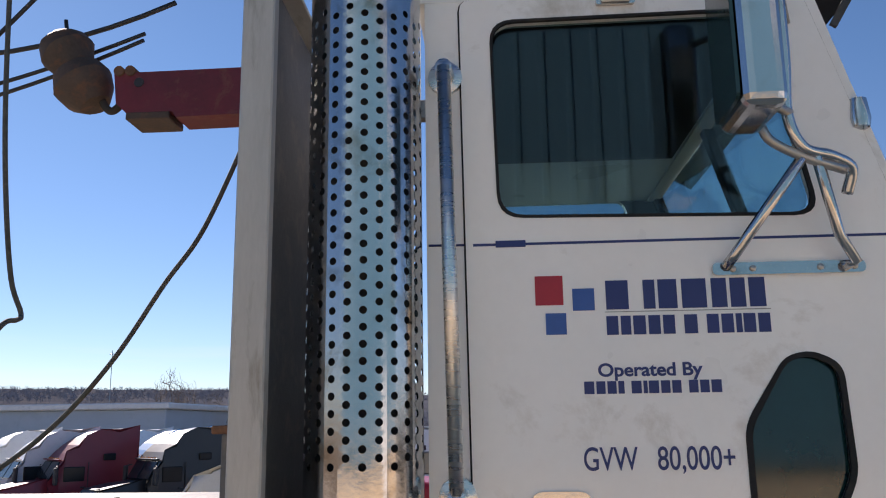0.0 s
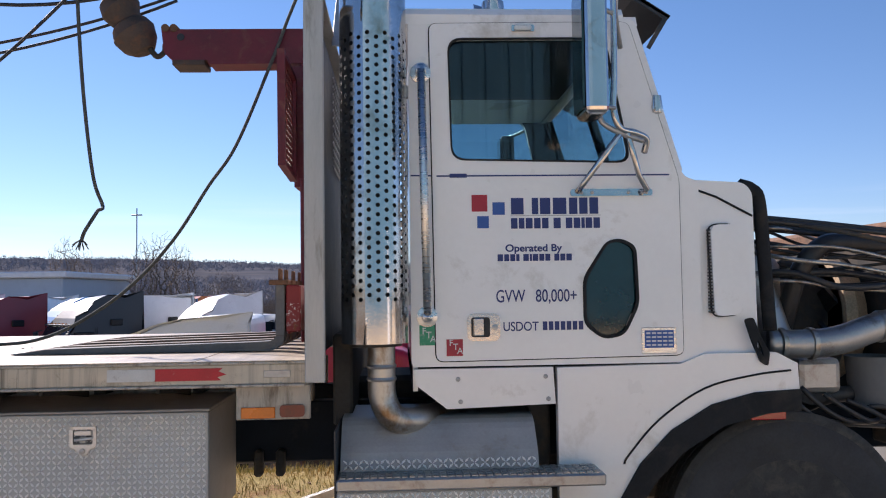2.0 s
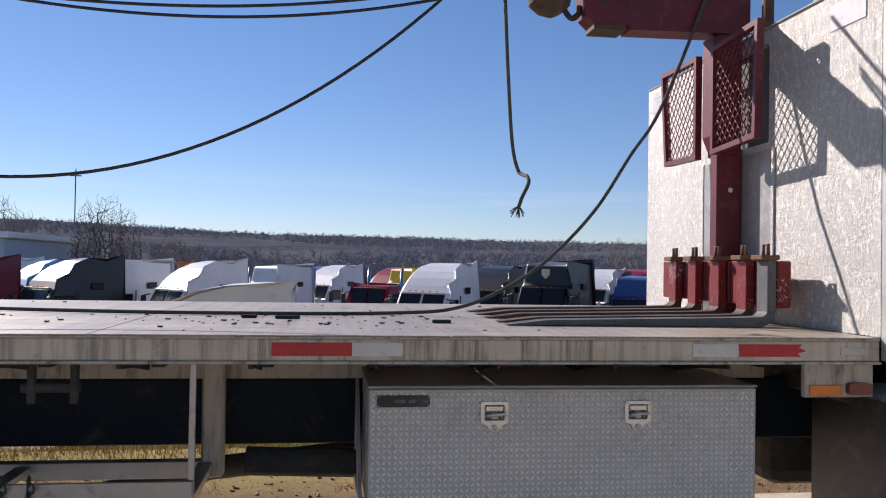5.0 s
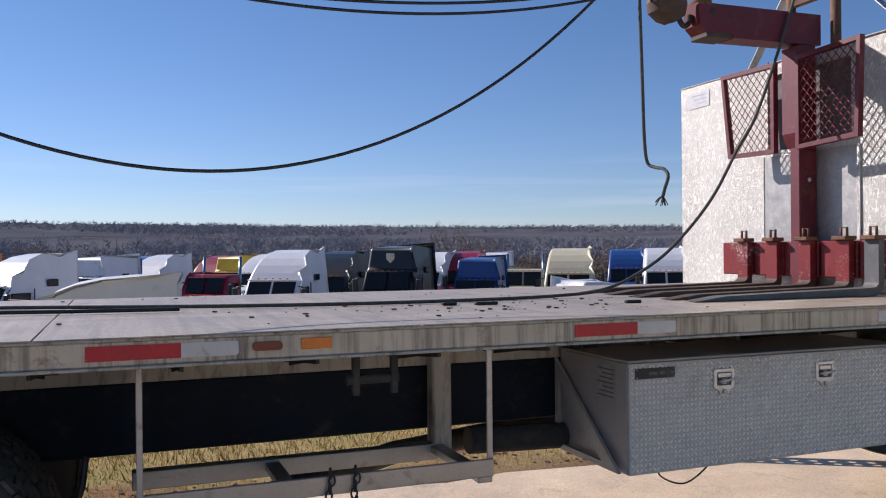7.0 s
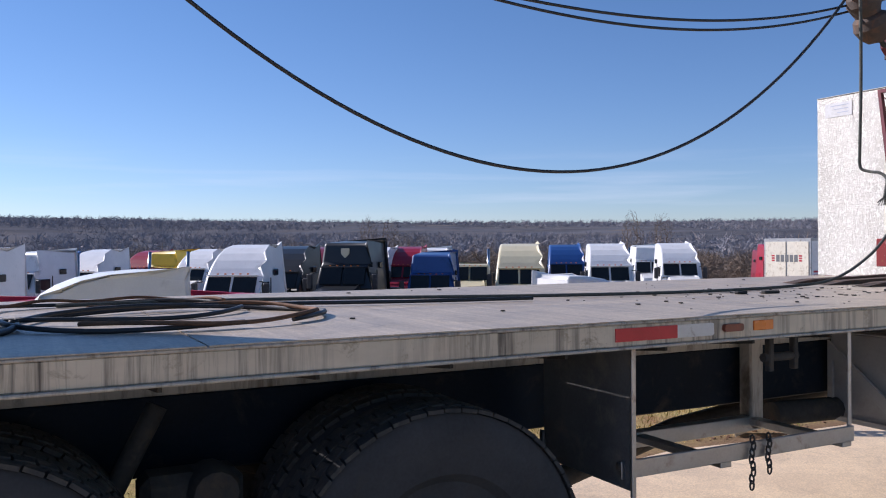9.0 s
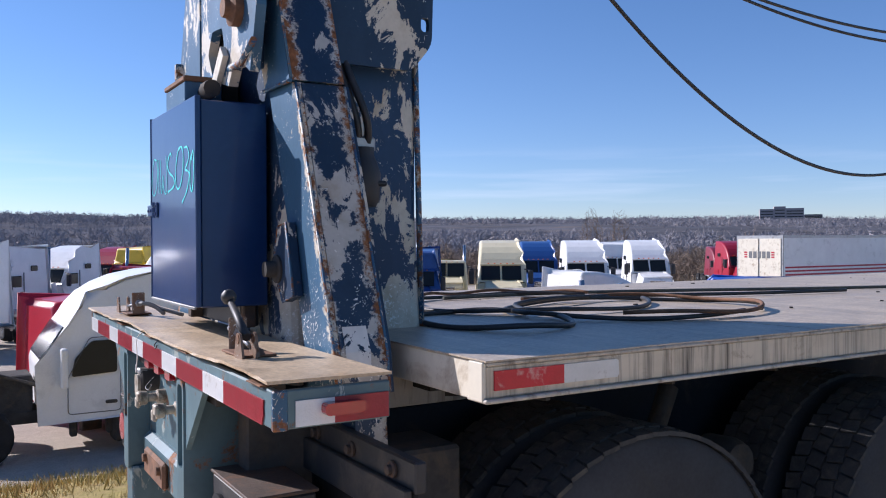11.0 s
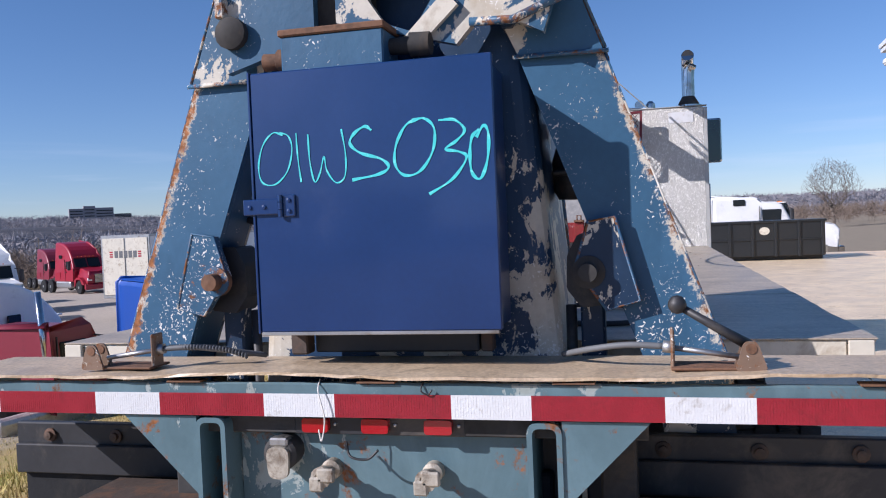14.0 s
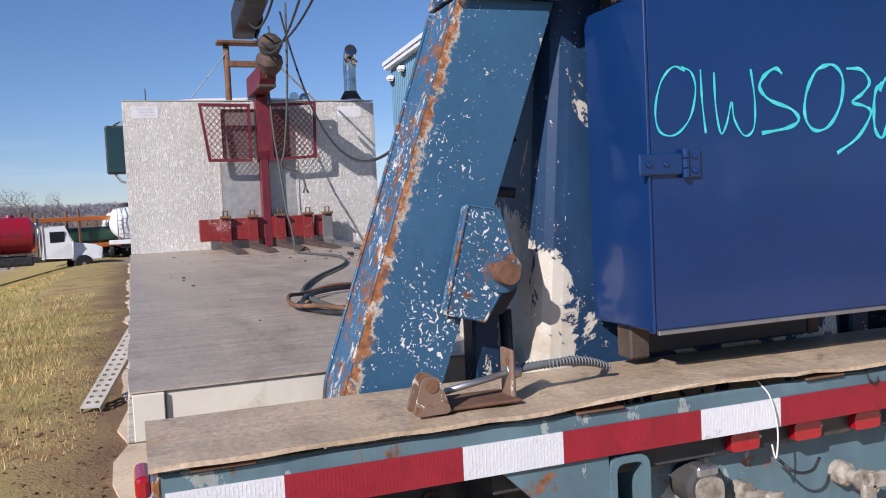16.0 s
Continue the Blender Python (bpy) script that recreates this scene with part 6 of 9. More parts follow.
# small steel box and fittings on top of the cabinet
tbx = boxpart("junction_box", (-6.92, -6.80, 1.125, 1.385, 1.952, 2.045), "crane", crane, 0.004, "small steel box with a rusty lid")
boxpart("box_lid", (-6.925, -6.795, 1.12, 1.39, 2.045, 2.062), "rust", tbx, 0.003)
lathepart("pipe_fitting", [(0.028, 0), (0.03, 0.03), (0.02, 0.035), (0.022, 0.07)], (-6.86, 1.385, 2.0), "y", "rust", tbx, 10)
lathepart("pipe_fitting", [(0.02, 0), (0.022, -0.05), (0.03, -0.05), (0.028, -0.1)], (-6.86, 1.125, 2.01), "y", "dark", tbx, 10)

# ---- tail platform ----
tail = thing("tail_platform", (-6.9, 1.17, 1.15), "teal steel tail platform with red and white tape", "platform")
bm = bmesh.new()
random.seed(8)
n = 46
top = []
for i in range(n + 1):
    y = 0.0 + 2.33 * i / n
    lift = 0.006 + 0.010 * max(0, math.sin(y * 5.2 + 0.5)) + random.uniform(-0.0015, 0.0015)
    top.append((y, lift))
prev = None
for y, lift in top:
    ring = [bm.verts.new(p) for p in ((-7.045 + random.uniform(-0.003, 0.003), y, 1.232 + lift), (-6.80, y, 1.240), (-6.765, y, 1.240), (-6.765, y, 1.246), (-6.80, y, 1.2465), (-7.045, y, 1.239 + lift))]
    if prev:
        for k in range(6):
            bm.faces.new((prev[k], prev[(k + 1) % 6], ring[(k + 1) % 6], ring[k]))
    else:
        bm.faces.new(ring)
    prev = ring
bm.faces.new(prev[::-1])
part("platform_top", bm, "tan_deck", tail, "curled tan deck sheet")
bm = bmesh.new()
add_box(bm, -7.030, -7.012, 0.0, 2.325, 1.148, 1.228, 0.004)
add_box(bm, -7.012, -6.77, 0.0, 0.016, 1.148, 1.228, 0.003)
add_box(bm, -7.012, -6.77, 2.309, 2.325, 1.148, 1.228, 0.003)
part("platform_frame", bm, "teal", tail, "chalky teal steel edge frame")
for y in (0.004, 2.321):
    boxpart("worn_corner", (-7.0325, -7.0005, y - 0.0065, y + 0.0065, 1.146, 1.2285), "crane_edge", tail, 0.003)
for y in (0.10, 0.70, 1.14, 1.62, 2.23):
    boxpart("hinge_block", (-7.040, -7.0, y - 0.045, y + 0.045, 1.2285, 1.2325), "rust", tail, 0.001)
ys = [(0.054, 0.337, "plate_red"), (0.337, 0.515, "plate_white"), (0.515, 0.792, "plate_red"), (0.792, 0.969, "plate_white"), (0.969, 1.242, "plate_red"), (1.242, 1.417, "plate_white"),
      (1.417, 1.690, "plate_red"), (1.690, 1.867, "plate_white"), (1.867, 2.146, "plate_red"), (2.146, 2.310, "plate_white")]
for y0, y1, mt in ys:
    pts = [(y0, 1.150), (y1, 1.150), (y1, 1.203), (y0, 1.203)]
    if y0 == 0.054:
        pts = [(y0 + 0.012, 1.150), (y1, 1.150), (y1, 1.203), (y0, 1.203), (y0 + 0.004, 1.188), (y0 + 0.001, 1.172), (y0 + 0.008, 1.160)]
    tp = platepart("reflective_tape", pts, "x", -7.0335, -7.0305, mt, tail)
    if mt == "plate_white" or mt == "plate_red":
        bm = bmesh.new()
        k = y0 + 0.006
        while k < y1 - 0.006:
            add_box(bm, -7.0338, -7.0334, k, k + 0.0012, 1.153, 1.200)
            k += 0.006
        part("tape_ribs", bm, mt, tp)
boxpart("reflective_tape", (-6.985, -6.90, -0.004, -0.0005, 1.152, 1.205), "plate_white", tail, 0)
boxpart("reflective_tape", (-6.90, -6.775, -0.004, -0.0005, 1.152, 1.205), "plate_red", tail, 0)
sl = platepart("side_lamp", round_poly([(-6.93, 1.172), (-6.84, 1.172), (-6.84, 1.197), (-6.93, 1.197)], 0.01), "y", -0.028, -0.004, "red_lens", tail)
boxpart("side_lamp", (-6.93, -6.84, 2.327, 2.35, 1.165, 1.20), "red_lens", tail, 0.008, seg=2)
# three lamps in a bar
lb = boxpart("lamp_bar", (-6.992, -6.982, 0.95, 1.36, 1.10, 1.147), "black", tail, 0.002)
for y in (1.303, 1.157, 1.008):
    lp = platepart("marker_lamp", round_poly([(y - 0.032, 1.108), (y + 0.032, 1.108), (y + 0.032, 1.141), (y - 0.032, 1.141)], 0.008), "x", -7.010, -6.992, "red_lens", lb)
    lathepart("lamp_screw", [(0.005, 0), (0.004, -0.004), (0.001, -0.005)], (-6.9925, y - 0.045, 1.125), "x", "steel", lb, 6)
# rear bolster with sockets and gussets
bl = platepart("bolster", [(0.81, 0.70), (1.52, 0.70), (1.52, 1.10), (0.81, 1.10)], "x", -6.955, -6.93, "teal", tail)
boxpart("bolster_top", (-6.99, -6.80, 0.55, 1.80, 1.10, 1.148), "dark", tail, 0.003)
for y0, y1, g in ((0.730, 0.806, 0.545), (1.522, 1.600, 1.795)):
    slot = round_poly([(y0, 0.72), (y1, 0.72), (y1, 1.143), (y0, 1.143)], 0.025, 4)
    hole = round_poly([(y0 + 0.012, 0.90), (y1 - 0.012, 0.90), (y1 - 0.012, 1.131), (y0 + 0.012, 1.131)], 0.016, 4)
    t1 = platepart("tube_socket", slot, "x", -7.03, -6.80, "teal", tail, [hole], "teal steel tube socket")
    # black block inside the hollow socket paints its inner shade
    boxpart("socket_shade", (-6.86, -6.82, y0 + 0.01, y1 - 0.01, 0.80, 1.13), "black", t1, 0)
    base = y0 if g < 1 else y1
    tri = [(base, 1.146), (g, 1.146), (base, 0.955)]
    platepart("gusset", tri, "x", -7.024, -7.008, "teal", tail)
    boxpart("socket_leg", (-7.02, -6.85, y0 - 0.02, y1 + 0.005, 0.45, 0.73), "teal", tail, 0.006)
bp = boxpart("bumper_channel", (-6.985, -6.92, 0.82, 1.50, 0.72, 0.86), "teal", tail, 0.02, "scratched pale blue bumper channel")
boxpart("hitch_plate", (-7.006, -6.986, 1.10, 1.38, 0.74, 0.83), "rust", bp, 0.01)
for y in (1.14, 1.34):
    lathepart("hitch_bolt", [(0.016, 0), (0.014, -0.012), (0.001, -0.014)], (-7.006, y, 0.80), "x", "rust", bp, 8)
# trailer socket and two air couplings
so = lathepart("trailer_socket", [(0.036, 0.02), (0.040, -0.02), (0.042, -0.06), (0.034, -0.066), (0.001, -0.066)], (-6.95, 1.393, 1.055), "x", "dark", tail, 18)
platepart("socket_cover", round_poly([(1.368, 1.0), (1.418, 1.0), (1.422, 1.075), (1.364, 1.075)], 0.022, 4), "x", -7.026, -7.016, "coupling", so)
boxpart("socket_hinge", (-7.02, -6.99, 1.37, 1.416, 1.075, 1.095), "steel", so, 0.004)
for y, z, mt in ((1.281, 1.012, "coupling"), (1.033, 1.012, "coupling")):
    c = lathepart("air_coupling", [(0.024, 0.02), (0.024, -0.03), (0.014, -0.035), (0.014, -0.06), (0.022, -0.065), (0.025, -0.09), (0.014, -0.092), (0.001, -0.08)], (-6.95, y, z), "x", mt, tail, 14)
    boxpart("coupling_lug", (-7.048, -7.034, y - 0.034, y + 0.008, z - 0.010, z + 0.022), mt, c, 0.004)
    boxpart("coupling_lug", (-7.048, -7.034, y - 0.006, y + 0.027, z - 0.032, z + 0.002), mt, c, 0.004)
tubepart("wire_tail", curve3([(-7.02, 1.28, 1.235), (-7.045, 1.275, 1.21), (-7.047, 1.262, 1.15), (-7.05, 1.27, 1.10), (-7.048, 1.277, 1.125)]), 0.0017, "white_fade", tail, 5)
tubepart("wire_tail", curve3([(-7.0, 1.23, 1.085), (-7.03, 1.21, 1.06), (-7.03, 1.17, 1.055), (-7.025, 1.145, 1.075)]), 0.003, "hose", tail, 5)
tubepart("wire_tail", curve3([(-7.025, 1.03, 1.235), (-7.04, 1.035, 1.215), (-7.04, 1.02, 1.205), (-7.038, 1.01, 1.215)]), 0.002, "black", tail, 5)
# mud-flap hangers with bolts, lamp boxes, underside
for y0, y1 in ((-0.02, 0.66), (1.72, 2.38)):
    hgb = boxpart("flap_hanger", (-6.72, -6.69, y0, y1, 0.975, 1.045), "black", tail, 0.004)
    fl2 = boxpart("mud_flap", (-6.715, -6.700, y0 + 0.02, y1 - 0.02, 0.35, 0.975), "rubber", tail, 0.003)
    boxpart("flap_backing", (-6.74, -6.722, y0 + 0.01, y1 - 0.01, 0.90, 0.985), "black", tail, 0.003)
    for k in range(3):
        y = y0 + 0.10 + k * 0.22
        lathepart("flap_bolt", [(0.020, 0), (0.020, -0.006), (0.012, -0.008), (0.012, -0.018), (0.001, -0.02)], (-6.7215, y, 1.01), "x", "cast_brown", hgb, 10)
for y0, y1 in ((1.66, 1.98), (0.34, 0.66)):
    bx = boxpart("lamp_box", (-6.97, -6.80, y0, y1, 0.70, 0.905), "black", tail, 0.006)
    boxpart("lamp_box_top", (-6.975, -6.795, y0 - 0.004, y1 + 0.004, 0.906, 0.915), "cast_brown", bx, 0.002)
    for k, mt in enumerate(("clear_lens", "red_lens") if y0 > 1 else ("red_lens", "clear_lens")):
        y = y0 + 0.085 + k * 0.15
        rl = lathepart("round_lamp", [(0.066, 0.0), (0.068, -0.012), (0.058, -0.014)], (-6.97, y, 0.80), "x", "rubber", bx, 20)
        lathepart("lamp_lens", [(0.057, 0), (0.052, -0.016), (0.001, -0.022)], (-6.9705, y, 0.80), "x", mt, rl, 20)
boxpart("tail_cross_beam", (-6.80, -6.72, 0.35, 2.0, 0.62, 0.74), "dark", tail, 0.01)
for y in (0.62, 1.70):
    boxpart("tail_bracket", (-6.90, -6.55, y - 0.04, y + 0.04, 0.74, 1.10), "dark", tail, 0.006)
boxpart("tail_side_box", (-6.66, -6.40, 0.30, 0.52, 0.80, 0.98), "dark", tail, 0.01)
tubepart("tail_pipe", [(-6.98, 1.78, 0.62), (-6.2, 1.8, 0.66)], 0.05, "rust", tail, 12)


# lever stands with control cables
def lever_stand(y, flip, handle):
    lv = thing("lever_stand", (-6.93, y, 1.25), "rusty steel lever bracket with a control cable" + (" and black knob handle" if handle else ""), "lever", "levers on the tail platform")
    s = 1 if flip else -1
    for k in (-0.014, 0.014):
        ck = platepart("lever_cheek", round_poly([(y - 0.033, 1.25), (y + 0.033, 1.25), (y + 0.014, 1.312), (y - 0.012, 1.312)], 0.012), "x", -6.975 + k * 1.3 - 0.003, -6.975 + k * 1.3 + 0.003, "lever_paint", lv)
        lathepart("cheek_eye", [(0.011, 0.004), (0.011, -0.004), (0.001, -0.004)], (-6.975 + k * 1.3 - 0.001, y, 1.297), "x", "rust", ck, 12)
    boxpart("lever_base", (-6.99, -6.90, min(y, y - s * 0.16), max(y, y - s * 0.16), 1.25, 1.256), "rust", lv, 0.002)
    boxpart("cable_post", (-6.972, -6.925, y - s * 0.155 - 0.004, y - s * 0.155 + 0.004, 1.25, 1.335), "lever_paint", lv, 0.003)
    tubepart("cable_rod", [(-6.96, y - s * 0.02, 1.275), (-6.948, y - s * 0.17, 1.295)], 0.006, "steel", lv, 8)
    tubepart("cable_nut", [(-6.949, y - s * 0.15, 1.293), (-6.947, y - s * 0.175, 1.296)], 0.014, "steel", lv, 6)
    tubepart("control_cable", curve3([(-6.947, y - s * 0.175, 1.296), (-6.94, y - s * 0.25, 1.298), (-6.91, y - s * 0.33, 1.285), (-6.84, y - s * 0.40, 1.262)]), 0.0070, "plastic_grey", lv, 8)
    for k in range(26 if not handle else 0):
        a = 0.19 + k * 0.0075
        lathepart("cable_rib", [(0.0068, -0.002), (0.0084, 0), (0.0068, 0.002)], (-6.943 + max(0, a - 0.25) * 0.3, y - s * a, 1.298 - 2.0 * max(0, a - 0.26) ** 2 * 1.0), "y", "plastic_grey", lv, 8)
    if handle:
        tubepart("lever_handle", [(-6.975, y + 0.0, 1.30), (-6.975, y + 0.06, 1.336), (-6.975, y + 0.135, 1.382)], 0.010, "black", lv, 8, radii=[0.012, 0.010, 0.008])
        lathepart("lever_knob", [(0.001, -0.020), (0.011, -0.017), (0.018, -0.008), (0.020, 0), (0.018, 0.008), (0.011, 0.017), (0.001, 0.020)], (-6.975, y + 0.143, 1.388), "z", "black", lv, 14)
    return lv


lever_stand(0.34, False, True)
lever_stand(1.90, True, False)

# ---- pallet fork standing on the bed ----
fork = thing("pallet_fork", (-0.3, 1.13, BED), "rusty red pallet fork grab standing on the truck bed", "pallet fork")
boxpart("fork_mast", (-0.142, -0.012, 1.062, 1.140, 1.255, 2.69), "red_frame", fork, 0.006, "faded red steel mast")
platepart("mast_sleeve", [(-0.178, 2.67), (-0.178, 2.17), (-0.144, 2.09), (-0.03, 2.07), (-0.03, 2.67)], "y", 1.046, 1.158, "red_frame", fork)
am = bmesh.new()
add_plate(am, [(0.03, 2.875), (0.03, 2.695), (-0.60, 2.686), (-0.615, 2.710), (-0.775, 2.694), (-0.832, 2.747), (-0.846, 2.868)], "y", 1.065, 1.205)
ar = part("top_arm", am, "red_frame", fork, "red steel lifting arm")
boxpart("arm_shoe", (-0.79, -0.625, 1.06, 1.21, 2.680, 2.709), "cast_brown", ar, 0.004)
for x in (-0.825, -0.782):
    lathepart("arm_pin", [(0.02, -0.08), (0.022, 0), (0.02, 0.08)], (x, 1.135, 2.874), "y", "rust", ar, 10)
lathepart("arm_pin_hole", [(0.02, 0), (0.018, -0.003), (0.001, -0.003)], (-0.748, 1.0648, 2.828), "y", "black", ar, 12)
lathepart("mast_hole", [(0.013, 0), (0.012, -0.002), (0.001, -0.002)], (-0.07, 1.0615, 1.90), "y", "plate_white", fork, 10)
# two mesh guard panels
for y0, y1, z0, z1, tw in ((1.205, 1.66, 2.055, 2.575, 0.03), (0.59, 1.055, 2.065, 2.60, 0.03)):
    w = 0.026
    xf = -0.175
    if y0 > 1.1:
        a, b, c, dd = (1.215, 2.068), (1.62, 2.076), (1.685, 2.617), (1.215, 2.610)
    else:
        a, b, c, dd = (0.605, 2.092), (1.045, 2.072), (1.045, 2.612), (0.585, 2.629)
    gp = platepart("guard_frame", [a, b, c, dd], "x", xf - 0.015, xf + 0.02, "red_frame", fork,
                   [[(a[0] + w, a[1] + w), (b[0] - w, b[1] + w), (c[0] - w, c[1] - w), (dd[0] + w, dd[1] - w)]], "red steel mesh guard")
    bm = bmesh.new()
    pit, hgt = 0.052, 0.030
    z = a[1] + w
    row = 0
    while z < min(c[1], dd[1]) - w:
        y = a[0] + w - (pit / 2 if row % 2 else 0)
        while y < b[0] + 0.02:
            for y2 in (y - pit / 2, y + pit / 2):
                p, q = (xf, y, z), (xf, y2, z + hgt)
                lim = b[0] - w + (c[0] - b[0]) * (z - b[1]) / (c[1] - b[1])
                if a[0] + w - 0.01 <= min(y, y2) and max(y, y2) <= lim + 0.01:
                    add_tube(bm, [p, q], 0.0032, 4)
            y += pit
        z += hgt
        row += 1
    mg = part("guard_mesh", bm, "mesh_red", gp, "diamond expanded metal mesh")
# carriage: red plate segments and five fork tines
for y0, y1 in ((1.46, 1.74), (1.20, 1.45), (0.93, 1.20), (0.66, 0.92), (0.48, 0.65)):
    boxpart("carriage_plate", (-0.14, -0.075, y0 + 0.003, y1 - 0.003, 1.335, 1.54), "red_rust", fork, 0.006)
for y in (1.50, 1.25, 0.99, 0.72, 0.53):
    bm = bmesh.new()
    add_plate(bm, round_poly([(-0.150, 1.56), (-0.182, 1.56), (-0.182, 1.318), (-0.204, 1.296), (-0.30, 1.292), (-1.16, 1.276), (-1.34, 1.2545), (-0.20, 1.2535), (-0.150, 1.285)], 0.015, 3), "y", y - 0.045, y + 0.045)
    tn = part("tine", bm, "cast_brown" if y > 0.6 else "guard_sheet", fork, "worn steel fork tine")
    boxpart("tine_shank", (-0.186, -0.146, y - 0.0475, y + 0.0475, 1.318, 1.541), "red_rust" if y > 0.6 else "guard_sheet", tn, 0.003)
    tubepart("tine_lock", [(-0.17, y - 0.02, 1.56), (-0.17, y - 0.02, 1.61), (-0.17, y + 0.02, 1.61), (-0.17, y + 0.02, 1.56)], 0.008, "rust", tn, 6)
    boxpart("tine_hook", (-0.215, -0.13, y - 0.05, y + 0.05, 1.542, 1.565), "rust", tn, 0.004)

# ---- hook block and lines ----
hk = thing("hook_block", (-1.09, 1.14, 2.75), "rusty cast hook block on the crane line", "hook block")
bm = bmesh.new()
prof = [(0.001, -0.16), (0.06, -0.155), (0.095, -0.11), (0.115, -0.05), (0.10, 0.0), (0.075, 0.02), (0.085, 0.05), (0.105, 0.10), (0.09, 0.15), (0.05, 0.18), (0.001, 0.185)]
add_lathe(bm, prof, (0, 0, 0), "z", 18)
for v in bm.verts:
    v.co += v.co.normalized() * noise.noise(v.co * 14) * 0.012
bmesh.ops.transform(bm, matrix=pose(-1.025, 1.14, 2.908, 0, -30, 0), verts=bm.verts)
part("block_body", bm, "cast_brown", hk)
tubepart("hook", curve3([(-0.99, 1.14, 2.862), (-0.935, 1.14, 2.874), (-0.925, 1.14, 2.797), (-0.888, 1.14, 2.748), (-0.852, 1.14, 2.77), (-0.846, 1.14, 2.812)]), 0.015, "dark", hk, 8, radii=None)
tubepart("hoist_cable", [(-1.07, 1.14, 3.0), (-1.10, 1.15, 3.14)], 0.008, "hose", hk, 6)

lines = thing("hydraulic_lines", (-3.5, 1.1, 2.7), "black hydraulic hoses sagging between crane and boom", "hose")
tubepart("hose", sag((-6.189, 0.942, 3.357), (-1.10, 1.047, 3.263), 1.451, 60, 0.123), 0.0085, "hose", lines, 6)
tubepart("hose", sag((-6.30, 1.554, 3.527), (-0.80, 1.197, 3.064), 0.541, 48, 0.367), 0.008, "hose", lines, 6)
tubepart("hose", sag((-6.30, 1.396, 3.216), (-0.80, 1.206, 3.097), 0.398, 48, 0.609), 0.008, "hose", lines, 6)
tubepart("hose", sag((-3.4, 1.3, 3.75), (-0.7, 1.25, 3.25), 0.40, 20), 0.010, "hose", lines, 6)

rope = thing("frayed_rope", (-1.19, 0.93, 1.75), "grey rope with a frayed end hanging from the boom", "rope")
tubepart("rope_strand", curve3([(-1.27, 1.03, 3.3), (-1.245, 1.04, 2.77), (-1.22, 1.06, 2.4), (-1.19, 1.09, 2.1), (-1.155, 1.114, 1.975), (-1.14, 1.07, 1.945), (-1.135, 1.0, 1.93), (-1.14, 0.95, 1.89), (-1.175, 0.932, 1.82), (-1.19, 0.931, 1.775)], 6), 0.0095, "rope", rope, 7)
bm = bmesh.new()
random.seed(5)
for k in range(16):
    e = Vector((-1.195 + random.uniform(-0.04, 0.035), 0.93 + random.uniform(-0.03, 0.03), 1.735 + random.uniform(-0.01, 0.02)))
    add_tube(bm, [(-1.19, 0.931, 1.78), Vector((-1.19, 0.931, 1.78)).lerp(e, 0.5) + Vector((0, 0, 0.004)), e], 0.0026, 4)
part("rope_fray", bm, "rope", rope)
tag = thing("tag_line", (-1.5, 1.2, BED), "dark rope running from the boom down along the truck bed", "rope")
tubepart("rope_strand", curve3([(-0.14, 1.045, 3.06), (-0.20, 1.045, 2.91), (-0.287, 1.045, 2.68), (-0.462, 1.05, 2.265), (-0.602, 1.05, 2.055), (-0.766, 1.05, 1.798), (-0.95, 1.06, 1.59), (-1.153, 1.06, 1.430), (-1.42, 1.09, 1.300), (-1.75, 1.12, 1.263), (-2.6, 1.02, 1.262), (-3.4, 1.16, 1.262), (-4.3, 1.52, 1.262), (-5.0, 1.72, 1.262), (-5.6, 1.72, 1.262)], 9), 0.009, "rope", tag, 7)
# coiled hose on the deck by the crane
coil = thing("coiled_hose", (-5.6, 0.9, BED), "black and brown hose lying in loops on the deck", "hose")


def loop(cx, cy, rx, ry, a0, a1, z, mt, r=0.011):
    pts = [(cx + rx * math.cos(a0 + (a1 - a0) * i / 40), cy + ry * math.sin(a0 + (a1 - a0) * i / 40), z + 0.006 * math.sin(i * 0.5)) for i in range(41)]
    tubepart("hose_loop", pts, r, mt, coil, 6)


loop(-6.00, 0.76, 0.25, 0.33, 0.3, 6.2, 1.262, "hose", 0.010)
loop(-5.25, 0.84, 0.55, 0.42, -0.9, 5.0, 1.264, "hose", 0.009)
loop(-5.22, 0.86, 0.49, 0.46, -2.4, 2.2, 1.276, "rust", 0.008)
loop(-5.45, 1.30, 0.55, 0.50, 0.4, 5.9, 1.266, "hose", 0.009)
loop(-5.40, 1.40, 0.48, 0.44, 0.2, 2.9, 1.276, "rust", 0.008)
tubepart("hose_loop", curve3([(-5.76, 0.86, 1.268), (-5.62, 1.12, 1.272), (-5.35, 1.18, 1.284), (-4.92, 1.27, 1.27), (-4.20, 1.12, 1.264), (-3.60, 1.02, 1.263)]), 0.009, "hose", coil, 6)
# chips of dirt on the deck
random.seed(12)
bm = bmesh.new()
for k in range(150):
    x, y = (random.gauss(-2.1, 0.6), random.gauss(0.75, 0.3)) if k < 110 else (random.uniform(-6, -0.4), random.uniform(0.15, 2.2))
    if not (-6.3 < x < -0.3 and 0.08 < y < 2.25):
        continue
    s = random.choice((0.002, 0.003, 0.004, 0.007))
    add_box(bm, -s * random.uniform(0.8, 2), s, -s, s * random.uniform(0.6, 1.4), 0, s * 0.7, 0.0, pose(x, y, BED + 0.0012, 0, 0, random.uniform(0, 180)))
tagged(part("deck_debris", bm, "dark"), "small rusty chips and dirt crumbs on the deck", "debris", kind="stuff")
